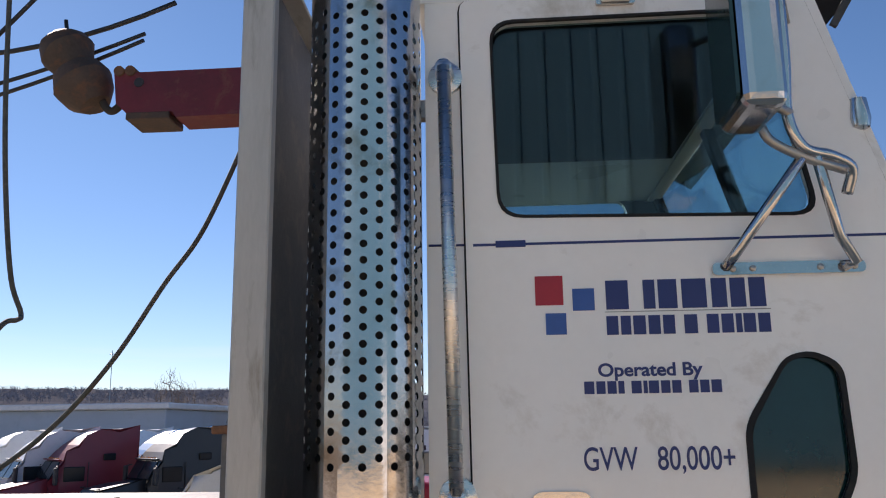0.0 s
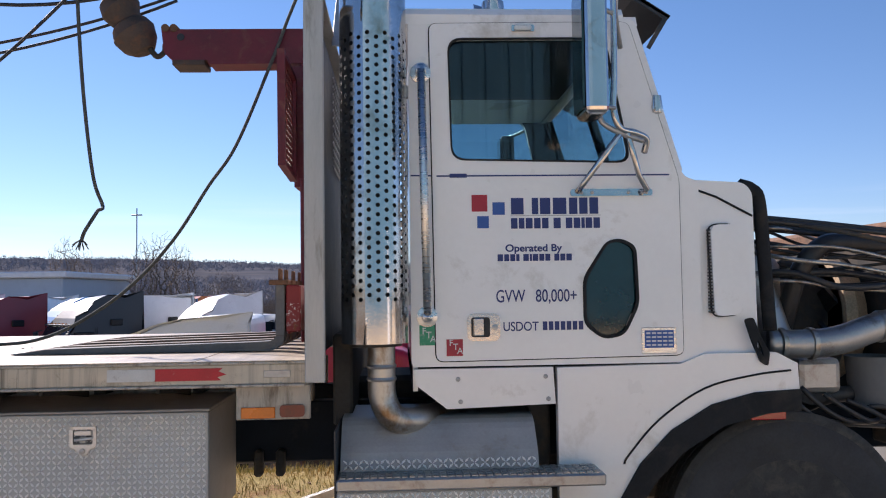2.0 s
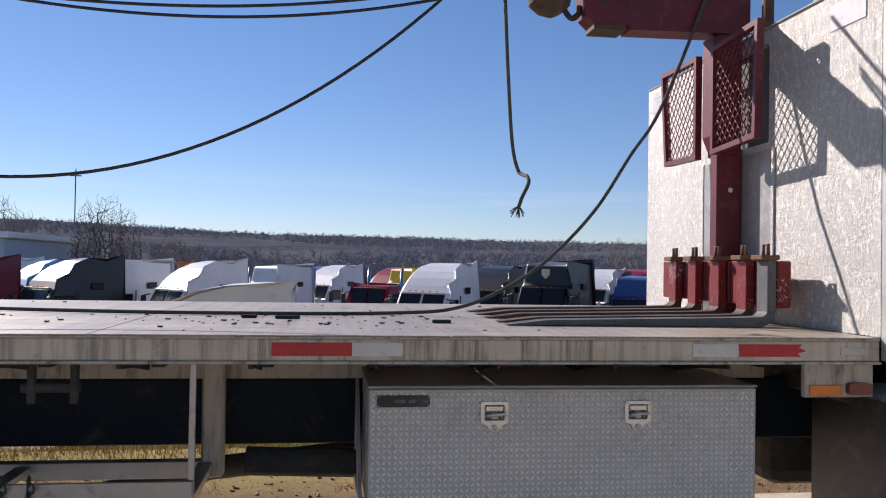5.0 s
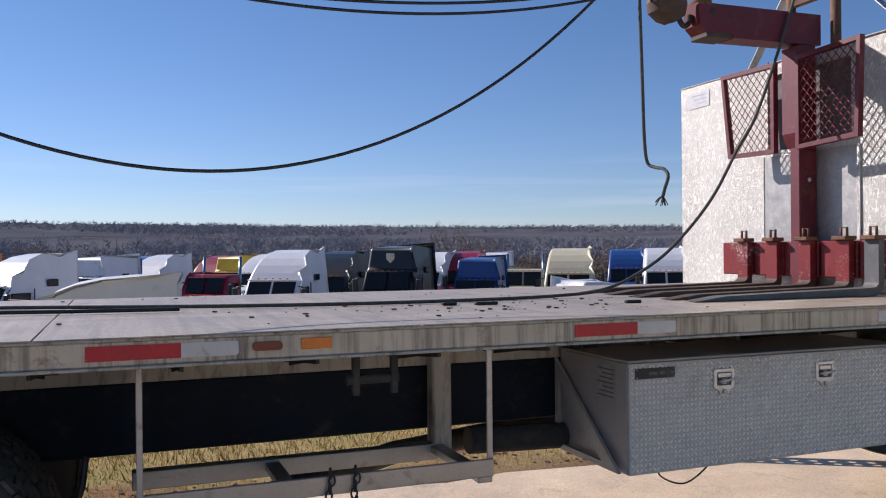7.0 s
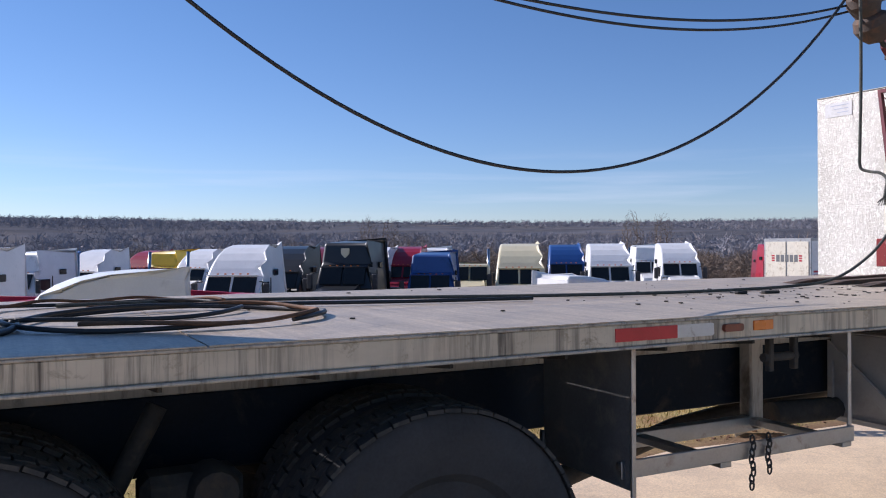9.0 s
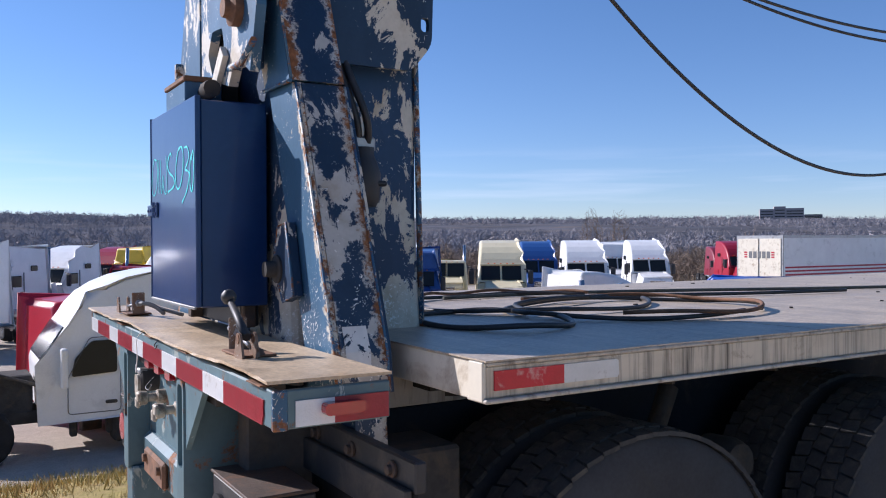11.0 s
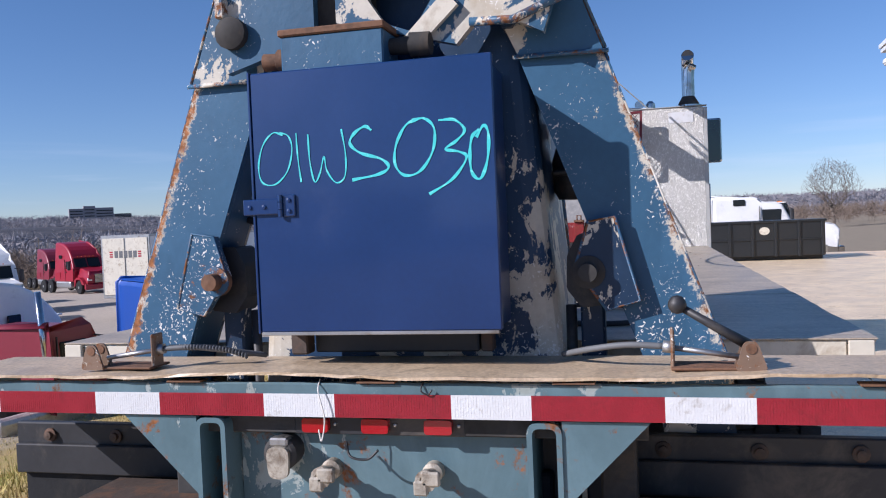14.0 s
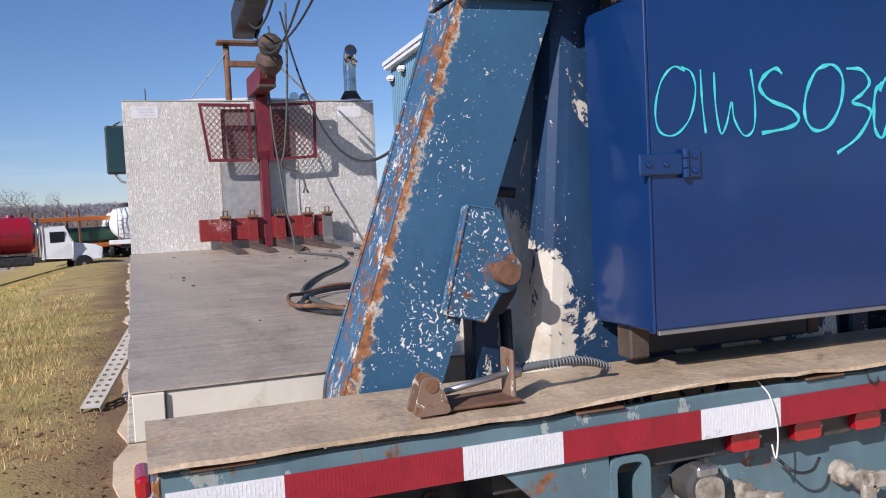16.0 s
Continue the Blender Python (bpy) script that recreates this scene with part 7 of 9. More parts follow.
for x, y, w in ((-2.45, 0.86, 0.07), (-2.30, 0.82, 0.11), (-1.63, 0.60, 0.08)):
    sp = boxpart("metal_scrap", (x, x + w, y, y + 0.03, BED + 0.001, BED + 0.015), "dark", None, 0.004)
    tagged(sp, "small rusty metal scrap lying on the deck", "scrap", "scrap on the deck")

# ---- ground ----
def smooth(a, b, t):
    t = min(1, max(0, (t - a) / (b - a)))
    return t * t * (3 - 2 * t)


def ground_z(x, y):
    z = GZ + (LOT - GZ) * smooth(3.6, 12.2, y)
    r = math.hypot(x, y)
    if y > 12.2:
        z -= 5.0 * smooth(66, 160, r) + 0.011 * min(35, max(0, y - 28))
    else:
        z -= 1.0 * smooth(24.6, 34, x) * smooth(12.2, 2.0, y)
    z += 0.05 * noise.noise(Vector((x * 0.23, y * 0.23, 0))) * smooth(2.9, 5, y)
    return z


def ground_mat():
    m, nt, ns, ln, b = nodes_of("ground_of_dirt_grass_and_gravel")
    v = coords(nt)
    sep = ns.new("ShaderNodeSeparateXYZ")
    tc = ns.new("ShaderNodeTexCoord")
    ln.new(tc.outputs["Object"], sep.inputs[0])
    wob = noise_tex(nt, v, 0.9, 6, 0.65)
    big = noise_tex(nt, v, 0.16, 5, 0.6)
    fine = noise_tex(nt, v, 38, 4, 0.65)
    mid = noise_tex(nt, v, 4.0, 6, 0.65)
    yy = ns.new("ShaderNodeMath")
    yy.operation = "MULTIPLY_ADD"
    yy.inputs[1].default_value = 1.6
    ln.new(wob, yy.inputs[0])
    ln.new(sep.outputs["Y"], yy.inputs[2])
    dirt = mix(nt, mid, (0.34, 0.235, 0.155), (0.17, 0.115, 0.075))
    dirt = mix(nt, ramp(nt, sep.outputs["X"], 23, 26), dirt, mix(nt, wob, (0.40, 0.35, 0.28), (0.30, 0.26, 0.21)))
    grass = mix(nt, ramp(nt, big, 0.35, 0.65), (0.50, 0.40, 0.19), (0.34, 0.31, 0.11))
    grass = mix(nt, ramp(nt, mid, 0.3, 0.7), grass, (0.48, 0.36, 0.19))
    gravel = mix(nt, mid, (0.60, 0.53, 0.47), (0.40, 0.36, 0.315))
    far = mix(nt, ramp(nt, big, 0.4, 0.6), (0.12, 0.10, 0.075), (0.17, 0.135, 0.09))
    grass = mix(nt, maths(nt, "MULTIPLY", ramp(nt, noise_tex(nt, v, 1.1, 6, 0.7), 0.52, 0.62), ramp(nt, sep.outputs["Y"], 5.5, 3.8)), grass, (0.36, 0.22, 0.13))
    col = mix(nt, ramp(nt, yy.outputs[0], 3.35, 4.05), dirt, grass)
    col = mix(nt, ramp(nt, yy.outputs[0], 12.8, 14.2), col, gravel)
    col = mix(nt, ramp(nt, yy.outputs[0], 62, 75), col, far)
    col = mix(nt, 0.35, col, mix(nt, ramp(nt, fine, 0.3, 0.7), (0.05, 0.045, 0.03), (0.55, 0.5, 0.4)), "OVERLAY")
    ln.new(col, b.inputs["Base Color"])
    b.inputs["Roughness"].default_value = 0.92
    b.inputs["Specular IOR Level"].default_value = 0.0
    bump(nt, fine, 0.6, 0.03, b)
    return m


M["ground"] = ground_mat()
xs = sorted({round(v, 2) for v in ([-3500, -2000, -1000, -500, -300, -200, -120, -80, -50, -35] + [-25 + 0.8 * i for i in range(88)] + [48, 52, 58, 65, 75, 90, 120, 160, 220, 300, 500, 1000, 2000, 3500])})
ys = sorted({round(v, 2) for v in ([-3500, -1500, -500, -200, -80, -40, -20, -12] + [-8 + 0.55 * i for i in range(60)] + [27, 30, 34, 38, 44, 50, 58, 66, 75, 90, 110, 140, 170, 220, 300, 500, 1000, 2000, 3500])})
bm = bmesh.new()
rows = [[bm.verts.new((x, y, ground_z(x, y))) for x in xs] for y in ys]
for a, b in zip(rows, rows[1:]):
    for i in range(len(xs) - 1):
        f = bm.faces.new((a[i], a[i + 1], b[i + 1], b[i]))
        f.smooth = True
tagged(part("ground", bm, "ground"), "dry grass, dirt and gravel ground", "ground", kind="structure")

# concrete apron beside and under the truck, in slabs
conc = deck_mat("stained_concrete", 0.5, (1, 1, 1), (1.62, 1.52, 1.34))
M["concrete"] = conc
apron = thing("pavement", (0, 0, GZ), "sunlit stained concrete apron in slabs", "pavement", kind="structure")
random.seed(21)
for i in range(9):
    for j in range(3):
        x0, y0 = -17 + i * 4.6, -9.2 + j * 3.9
        y1 = y0 + 3.885
        pts = [(x0, y0), (x0 + 4.585, y0)]
        if j == 2:
            pts += [(x0 + 4.585 - k * 0.4585, y1 + random.uniform(-0.07, 0.07)) for k in range(11)]
        else:
            pts += [(x0 + 4.585, y1), (x0, y1)]
        platepart("slab", pts, "z", GZ - 0.12, GZ + 0.022 + random.uniform(-0.003, 0.003), "concrete", apron)

# ---- grass blades near the truck ----
bl_mat, nt, ns, ln, b = nodes_of("dry_grass_blades")
geo = ns.new("ShaderNodeNewGeometry")
cr = ns.new("ShaderNodeValToRGB")
cr.color_ramp.elements[0].color, cr.color_ramp.elements[1].color = (0.21, 0.19, 0.07, 1), (0.66, 0.54, 0.33, 1)
e = cr.color_ramp.elements.new(0.55)
e.color = (0.48, 0.385, 0.19, 1)
ln.new(geo.outputs["Random Per Island"], cr.inputs[0])
bv = coords(nt)
patch = mix(nt, ramp(nt, noise_tex(nt, bv, 0.9, 5, 0.6), 0.40, 0.62), (0.8, 0.8, 0.6), (1.35, 1.2, 1.0))
patch = mix(nt, ramp(nt, noise_tex(nt, bv, 0.55, 5, 0.65), 0.50, 0.60), patch, (0.60, 0.82, 0.42))
patch = mix(nt, ramp(nt, noise_tex(nt, bv, 1.6, 5, 0.65), 0.56, 0.66), patch, (0.80, 0.56, 0.40))
ln.new(mix(nt, 1.0, cr.outputs[0], patch, "MULTIPLY"), b.inputs["Base Color"])
b.inputs["Roughness"].default_value = 0.8
b.inputs["Specular IOR Level"].default_value = 0.1
rng = np.random.default_rng(7)


def blades(count, xr, yr, hgt, name):
    px = rng.uniform(*xr, count)
    py = rng.uniform(*yr, count)
    keep = np.array([noise.noise(Vector((x * 0.8, y * 0.8, 3))) + 0.35 * noise.noise(Vector((x * 3, y * 3, 5))) + (y - 3.0) * 0.5 > -0.15 for x, y in zip(px, py)])
    px, py = px[keep], py[keep]
    n = len(px)
    a, h, w = rng.uniform(0, math.tau, n), rng.uniform(0.35, 1.0, n) * hgt, rng.uniform(0.003, 0.006, n) * (hgt / 0.09)
    lean = rng.uniform(0.1, 0.8, n) * h
    la = rng.uniform(0, math.tau, n)
    pz = np.array([ground_z(x, y) - 0.01 for x, y in zip(px, py)])
    v = np.empty((n, 3, 3))
    v[:, 0] = np.stack([px - w * np.cos(a), py - w * np.sin(a), pz], 1)
    v[:, 1] = np.stack([px + w * np.cos(a), py + w * np.sin(a), pz], 1)
    v[:, 2] = np.stack([px + lean * np.cos(la), py + lean * np.sin(la), pz + h], 1)
    me = bpy.data.meshes.new(name)
    me.from_pydata(v.reshape(-1, 3).tolist(), [], np.arange(3 * n).reshape(-1, 3).tolist())
    me.materials.append(bl_mat)
    return tagged(new(name, me), "dry yellow-green grass blades on the bank", "grass", kind="stuff")


blades(90000, (-9, 8), (2.7, 8.5), 0.06, "grass_blades")
blades(16000, (-9, 12), (3.2, 9.0), 0.13, "grass_blades")
blades(100000, (-14, 45), (4.5, 13.5), 0.11, "grass_blades")
# litter, leaves and stones on the dirt strip
random.seed(31)
bm = bmesh.new()
for k in range(900):
    x, y = random.uniform(-9, 5), random.gauss(2.9, 0.35)
    if y < 2.45:
        continue
    s = random.choice((0.004, 0.006, 0.010, 0.016))
    add_box(bm, -s, s, -s * 0.7, s * 0.7, -s * 0.3, s * 0.4, 0.0, pose(x, y, ground_z(x, y) + s * 0.2, random.uniform(-25, 25), random.uniform(-25, 25), random.uniform(0, 180)))
tagged(part("stones_and_leaves", bm, "rust"), "brown leaves, clods and stones on the dirt strip", "litter", kind="stuff")
# pierced steel plank lying on the bank
pk = thing("pierced_plank", (-0.5, 2.7, GZ), "perforated grey steel plank propped on the dirt beside the bed", "plank")
bm = bmesh.new()
holes = [round_poly([(0.09 * k - 0.022, w - 0.020), (0.09 * k + 0.022, w - 0.020), (0.09 * k + 0.022, w + 0.020), (0.09 * k - 0.022, w + 0.020)], 0.019, 2) for k in range(1, 21) for w in (-0.038, 0.038)]
add_plate(bm, [(0, -0.085), (1.9, -0.085), (1.9, 0.085), (0, 0.085)], "z", 0, 0.006, holes)
for w in (-0.085, 0.079):
    add_box(bm, 0, 1.9, w, w + 0.006, -0.045, -0.0005)
pm = Vector((0.81, -0.26, 0.31)).normalized()
bmesh.ops.transform(bm, matrix=Matrix.Translation((-0.56, 2.76, GZ + 0.045)) @ pm.to_track_quat("X", "Z").to_matrix().to_4x4(), verts=bm.verts)
part("plank", bm, "cast_pale", pk)

# ---- blue metal building ----
bld = thing("metal_building", (5, -7, GZ), "blue ribbed metal building on a concrete base", "building")
M["siding"] = finish("blue_metal_siding", (0.105, 0.225, 0.315), 0.5, 0.1, (0.09, 0.195, 0.275), 0.3, 0.6, 20, 0.05, 0.02)
wa, wb = Vector((25.2, -8.16, 0)), Vector((-4.0, -6.53, 0))
wd = (wb - wa).normalized()
wm = Matrix.Translation((wa.x, wa.y, GZ)) @ Matrix.Rotation(math.atan2(wd.y, wd.x), 4, "Z")
wl = (wb - wa).length


def bpart(name, dims, mat_name, parent, bev=0.0):
    return boxpart(name, dims, mat_name, parent, bev, m=wm)


bpart("base_wall", (0, wl, 0.03, 0.35, -1.4, 1.13), "concrete", bld)
bpart("wall", (0, wl, 0.0, 0.3, 1.13, 7.40), "siding", bld)
bpart("wall", (0, 0.3, 0.3, 12, -1.4, 7.40), "siding", bld)
bpart("wall", (wl - 0.3, wl, 0.3, 12, -1.4, 7.40), "siding", bld)
bpart("wall", (0, wl, 12, 12.3, -1.4, 7.40), "siding", bld)
bpart("base_flashing", (0, wl, -0.045, -0.001, 1.10, 1.15), "black", bld)
rib = bmesh.new()
x = 0.05
while x < wl:
    add_plate(rib, [(x, 0.0), (x + 0.09, 0.0), (x + 0.07, -0.035), (x + 0.02, -0.035)], "z", 1.16, 7.35)
    x += 0.30
bmesh.ops.transform(rib, matrix=wm, verts=rib.verts)
tagged(part("siding_ribs", rib, "siding", bld), kind="stuff")
bpart("eave_trim", (-0.25, wl + 0.1, -0.26, 0.10, 7.30, 7.44), "white", bld)
bpart("eave_gutter", (-0.25, wl + 0.1, -0.32, -0.20, 7.46, 7.60), "white", bld)
rf = bmesh.new()
add_plate(rf, [(-0.3, 7.62), (6.2, 8.6), (12.6, 7.62), (12.6, 7.45), (-0.2, 7.45)], "x", -0.25, wl + 0.1)
bmesh.ops.transform(rf, matrix=wm, verts=rf.verts)
part("roof", rf, "white_fade", bld)
wx = 8.42
wf = bpart("window", (wx, wx + 2.85, -0.085, -0.04, 4.55, 5.62), "window_alu", bld, 0.01)
bpart("window_pane", (wx + 0.10, wx + 1.37, -0.093, -0.085, 4.65, 5.52), "day_pane", wf)
bpart("window_pane", (wx + 1.48, wx + 2.75, -0.093, -0.085, 4.65, 5.52), "day_pane", wf)
for x, z, k in ((0.25, 6.80, 1.0), (2.05, 6.90, 1.0), (17.05, 2.60, 0.7), (19.3, 4.40, 1.35)):
    wlp = bpart("wall_lamp", (x, x + 0.34 * k, -0.30 * k, -0.04, z, z + 0.17 * k), "white", bld, 0.03)
    bpart("lamp_shade", (x + 0.05 * k, x + 0.29 * k, -0.26 * k, -0.08, z - 0.05 * k, z - 0.001), "white_fade", wlp, 0.005)
    bpart("lamp_arm", (x + 0.12 * k, x + 0.22 * k, -0.16 * k, -0.04, z - 0.20 * k, z - 0.051 * k), "black", wlp)
dw = bpart("door", (16.45, 18.0, -0.07, 0.02, 0.02, 2.26), "white", bld, 0.01)
bpart("door_leaf", (16.53, 17.92, -0.085, -0.071, 0.04, 2.18), "white", dw, 0.006)
bpart("door_handle", (17.75, 17.83, -0.13, -0.086, 1.02, 1.10), "steel", dw, 0.01)
lv = bmesh.new()
for k in range(9):
    add_box(lv, 0.75, 1.60, -0.07, -0.02, 1.72 + k * 0.145, 1.81 + k * 0.145, 0.0, wm)
part("louvre", lv, "white", bld)
# grey wheeled bin by the wall
bn = thing("wheeled_bin", (10.1, -6.85, GZ), "grey plastic wheeled bin with lid by the building", "bin")
bm = bmesh.new()
add_plate(bm, [(9.75, 0.05), (10.45, 0.05), (10.55, 1.0), (9.65, 1.0)], "y", -7.1, -6.5)
part("bin_body", bm, "plastic_grey", bn)
boxpart("bin_lid", (9.62, 10.58, -7.14, -6.46, 1.0, 1.08), "plastic_grey", bn, 0.02)
boxpart("bin_rim", (9.64, 10.56, -6.47, -6.44, 0.92, 0.99), "plastic_grey", bn, 0.01)
for x in (9.9, 10.3):
    lathepart("bin_wheel", [(0.08, -0.03), (0.1, 0), (0.08, 0.03)], (x, -6.55, 0.045), "y", "rubber", bn, 12)

# ---- vehicles in the lot ----
PAINT = {
    "white": (0.78, 0.78, 0.77), "black": (0.014, 0.016, 0.018), "navy": (0.02, 0.04, 0.11), "blue": (0.018, 0.07, 0.24), "red": (0.30, 0.008, 0.025), "cream": (0.72, 0.64, 0.42),
    "maroon": (0.20, 0.02, 0.035), "teal": (0.10, 0.32, 0.42), "yellow": (0.75, 0.50, 0.03), "orange": (0.62, 0.17, 0.03), "green": (0.03, 0.09, 0.06), "sky": (0.10, 0.28, 0.55)}
for k, c in PAINT.items():
    M["car_" + k] = finish("vehicle_paint_" + k, c, 0.36, 0, tuple(v * 0.7 for v in c), 0.2, 1.2, 30, 0.06, 0.0, 0.15)


def slab(bm, prof, w0, w1, z0, z1):
    """A side outline (x, z) made w0 wide below z0, narrowing to w1 at z1."""
    a, b = [], []
    for x, z in prof:
        t = min(1, max(0, (z - z0) / (z1 - z0)))
        w = (w0 + (w1 - w0) * t) / 2
        a.append(bm.verts.new((x, -w, z)))
        b.append(bm.verts.new((x, w, z)))
    n = len(prof)
    for k in range(n):
        bm.faces.new((a[k], a[(k + 1) % n], b[(k + 1) % n], b[k]))
    t = bmesh.new()
    for side in (a, b):
        vs = [t.verts.new(v.co) for v in side]
        es = [t.edges.new((vs[i - 1], vs[i])) for i in range(n)]
        bmesh.ops.triangle_fill(t, use_beauty=True, edges=es)
    join(bm, t)
    bmesh.ops.remove_doubles(bm, verts=bm.verts, dist=0.0005)


def rounded(bm, w=0.05):
    es = [e for e in bm.edges if len(e.link_faces) == 2 and e.calc_face_angle(0) > 0.5]
    bmesh.ops.bevel(bm, geom=es, offset=w, segments=3, affect="EDGES", profile=0.5)
    for f in bm.faces:
        f.smooth = f.calc_area() < 0.25


def far_wheel(parent, x, y, r, w=0.28):
    wh = lathepart("wheel", [(0.25, -w / 2), (r - 0.04, -w / 2), (r, -w / 2 + 0.05), (r, w / 2 - 0.05), (r - 0.04, w / 2), (0.25, w / 2)], (x, y, r), "y", "rubber", parent, 20)
    lathepart("rim", [(0.001, -w / 2 - 0.01), (0.10, -w / 2 - 0.01), (0.12, -w / 2 + 0.08), (0.25, -w / 2 + 0.02), (0.25, w / 2 - 0.02), (0.12, w / 2 - 0.08), (0.1, w / 2 + 0.01), (0.001, w / 2 + 0.01)], (x, y, r), "y", "steel", wh, 16)


def tractor(paint, style="aero", hood=True, roof=None, at=(0, 0, 0)):
    """A road tractor facing +x with its front axle near x = 2."""
    words = {"aero": "highway tractor with a tall aerodynamic sleeper", "flat": "highway tractor with a flat-topped sleeper", "mid": "highway tractor with a low-roofed sleeper", "day": "day-cab tractor without a sleeper"}
    t = thing("road_tractor", (0, 0, 0), paint.replace("sky", "light blue") + " " + words[style] + (" in the lot" if hood else ", its hood missing"), "truck", "tractors in the lot")
    p = "car_" + paint
    bm = bmesh.new()
    back = -1.9 if style != "day" else -0.2
    if style == "aero":
        prof = [(back, 0.9), (1.35, 0.9), (1.45, 1.85), (1.02, 2.70), (0.78, 2.98), (0.46, 3.28), (0.05, 3.55), (-0.5, 3.77), (-1.2, 3.88), (back, 3.90)]
    elif style == "flat":
        prof = [(back, 0.9), (1.30, 0.9), (1.40, 1.85), (1.05, 2.75), (0.9, 2.85), (0.75, 3.75), (back, 3.85)]
    elif style == "mid":
        prof = [(back, 0.9), (1.30, 0.9), (1.40, 1.85), (1.0, 2.68), (0.15, 2.82), (-0.05, 3.02), (back, 3.06)]
    else:
        prof = [(back, 0.9), (1.30, 0.9), (1.40, 1.85), (1.05, 2.70), (0.85, 2.85), (back, 2.85)]
    slab(bm, prof, 2.36, 1.92, 1.9, 3.8)
    rounded(bm, 0.13)
    body = part("cab_body", bm, p, t)
    if hood:
        bm = bmesh.new()
        slab(bm, [(1.46, 0.75), (3.25, 0.75), (3.35, 1.45), (3.15, 1.72), (2.3, 1.88), (1.46, 1.95)], 2.0, 1.55, 1.1, 1.9)
        rounded(bm, 0.08)
        hd = part("hood", bm, p, t)
        boxpart("grille", (3.30, 3.37, -0.46, 0.46, 0.85, 1.50), "chrome", hd, 0.02)
        for k in range(6):
            boxpart("grille_bar", (3.37, 3.385, -0.42, 0.42, 0.92 + k * 0.095, 0.955 + k * 0.095), "black", hd, 0)
        boxpart("bumper", (3.2, 3.45, -1.2, 1.2, 0.38, 0.76), p if style == "aero" else "chrome", t, 0.05, seg=2)
        for s in (-1, 1):
            boxpart("headlight", (3.12, 3.30, s * 0.78 - 0.17, s * 0.78 + 0.17, 1.0, 1.22), "clear_lens", hd, 0.04, seg=2)
            bm = bmesh.new()
            slab(bm, [(1.55, 0.6), (1.62, 1.05), (1.95, 1.25), (2.45, 1.25), (2.85, 1.05), (3.15, 0.8), (3.15, 0.7), (2.8, 0.75), (2.55, 1.08), (1.9, 1.10), (1.7, 0.6)], 0.42, 0.40, 0.5, 1.3)
            bmesh.ops.transform(bm, matrix=Matrix.Translation((0, s * 1.0, 0)), verts=bm.verts)
            part("wheel_arch", bm, p, t)
    else:
        boxpart("engine", (1.5, 2.6, -0.4, 0.4, 0.8, 1.5), "dark", t, 0.06)
        for k in range(6):
            tubepart("engine_pipe", [(1.45, -0.5 + 0.2 * k, 1.2), (2.0, -0.45 + 0.18 * k, 1.55 - 0.05 * k), (2.9, -0.4 + 0.16 * k, 0.9)], 0.04, "dark", t, 6)
        boxpart("radiator", (2.75, 2.9, -0.6, 0.6, 0.6, 1.5), "dark", t, 0.02)
    # glass
    front = Matrix.Translation((1.465, 0, 1.95)) @ Matrix.Rotation(-math.atan2(0.50 if style == "aero" else 0.35, 0.90), 4, "Y")
    for s in (-1, 1):
        boxpart("windscreen", (-0.05, 0.012, s * 0.51 - 0.46, s * 0.51 + 0.46, 0.06, 0.82), "far_glass", body, 0.02, m=front)
        boxpart("side_window", (0.15, 0.95, s * 1.115 - 0.04, s * 1.115 + 0.04, 1.88, 2.45), "far_glass", body, 0.03)
        boxpart("door_seam", (0.02, 0.045, s * 1.165 - 0.02, s * 1.165 + 0.02, 1.0, 2.6), "black", body, 0)
        if style != "day":
            boxpart("bunk_window", (-1.05, -0.55, s * 1.10 - 0.03, s * 1.10 + 0.03, 2.65, 2.92), "far_glass", body, 0.03)
        if style != "day":
            boxpart("luggage_hatch", (-1.55, -0.75, s * 1.176 - 0.012, s * 1.176 + 0.012, 1.10, 1.62), p, body, 0.01)
        boxpart("door_handle", (0.12, 0.30, s * 1.18 - 0.02, s * 1.18 + 0.02, 1.62, 1.68), "black", body, 0.005)
        mh = boxpart("mirror", (1.25, 1.40, s * 1.42 - 0.12, s * 1.42 + 0.12, 1.80, 2.45), "black", t, 0.04)
        tubepart("mirror_arm", [(1.2, s * 1.12, 2.5), (1.3, s * 1.42, 2.45)], 0.025, "black", mh, 6)
        boxpart("fuel_tank", (-1.6, 0.9, s * 1.0 - 0.2, s * 1.0 + 0.2, 0.42, 0.95), "steel", t, 0.12, seg=2)
        if style != "aero":
            tubepart("exhaust_pipe", [(-0.05 if style == "day" else back - 0.15, s * 1.0, 1.0), (-0.3 if style == "day" else back - 0.15, s * 1.0, 3.7)], 0.08, "chrome", t, 10)
        for x in (2.2, -2.7, -4.0) if hood else (2.2,):
            far_wheel(t, x, s * 1.02, 0.51)
    if (paint, style) == ("black", "flat"):
        platepart("name_shield", round_poly([(-0.18, 3.52), (0.18, 3.52), (0.18, 3.28), (0.0, 3.10), (-0.18, 3.28)], 0.04), "x", 0.80, 0.885, "car_cream", body)
    boxpart("visor", (1.02, 1.16, -1.02, 1.02, 2.70, 2.755), p, body, 0.02)
    for k in range(5):
        boxpart("roof_marker", (1.0, 1.06, -0.6 + 0.3 * k - 0.04, -0.6 + 0.3 * k + 0.04, 2.76 if style != "aero" else 2.72, 2.80), "amber", body, 0.01)
    for s in (-0.42, 0.42):
        boxpart("frame_rail", (-4.6 if hood else -1.8, 1.4, s - 0.04, s + 0.04, 0.75, 1.0), "black", t, 0)
    if hood:
        boxpart("fifth_wheel", (-3.8, -2.9, -0.45, 0.45, 1.0, 1.12), "dark", t, 0.03)
    t.matrix_basis = pose(*at)
    return t


kinds = {}


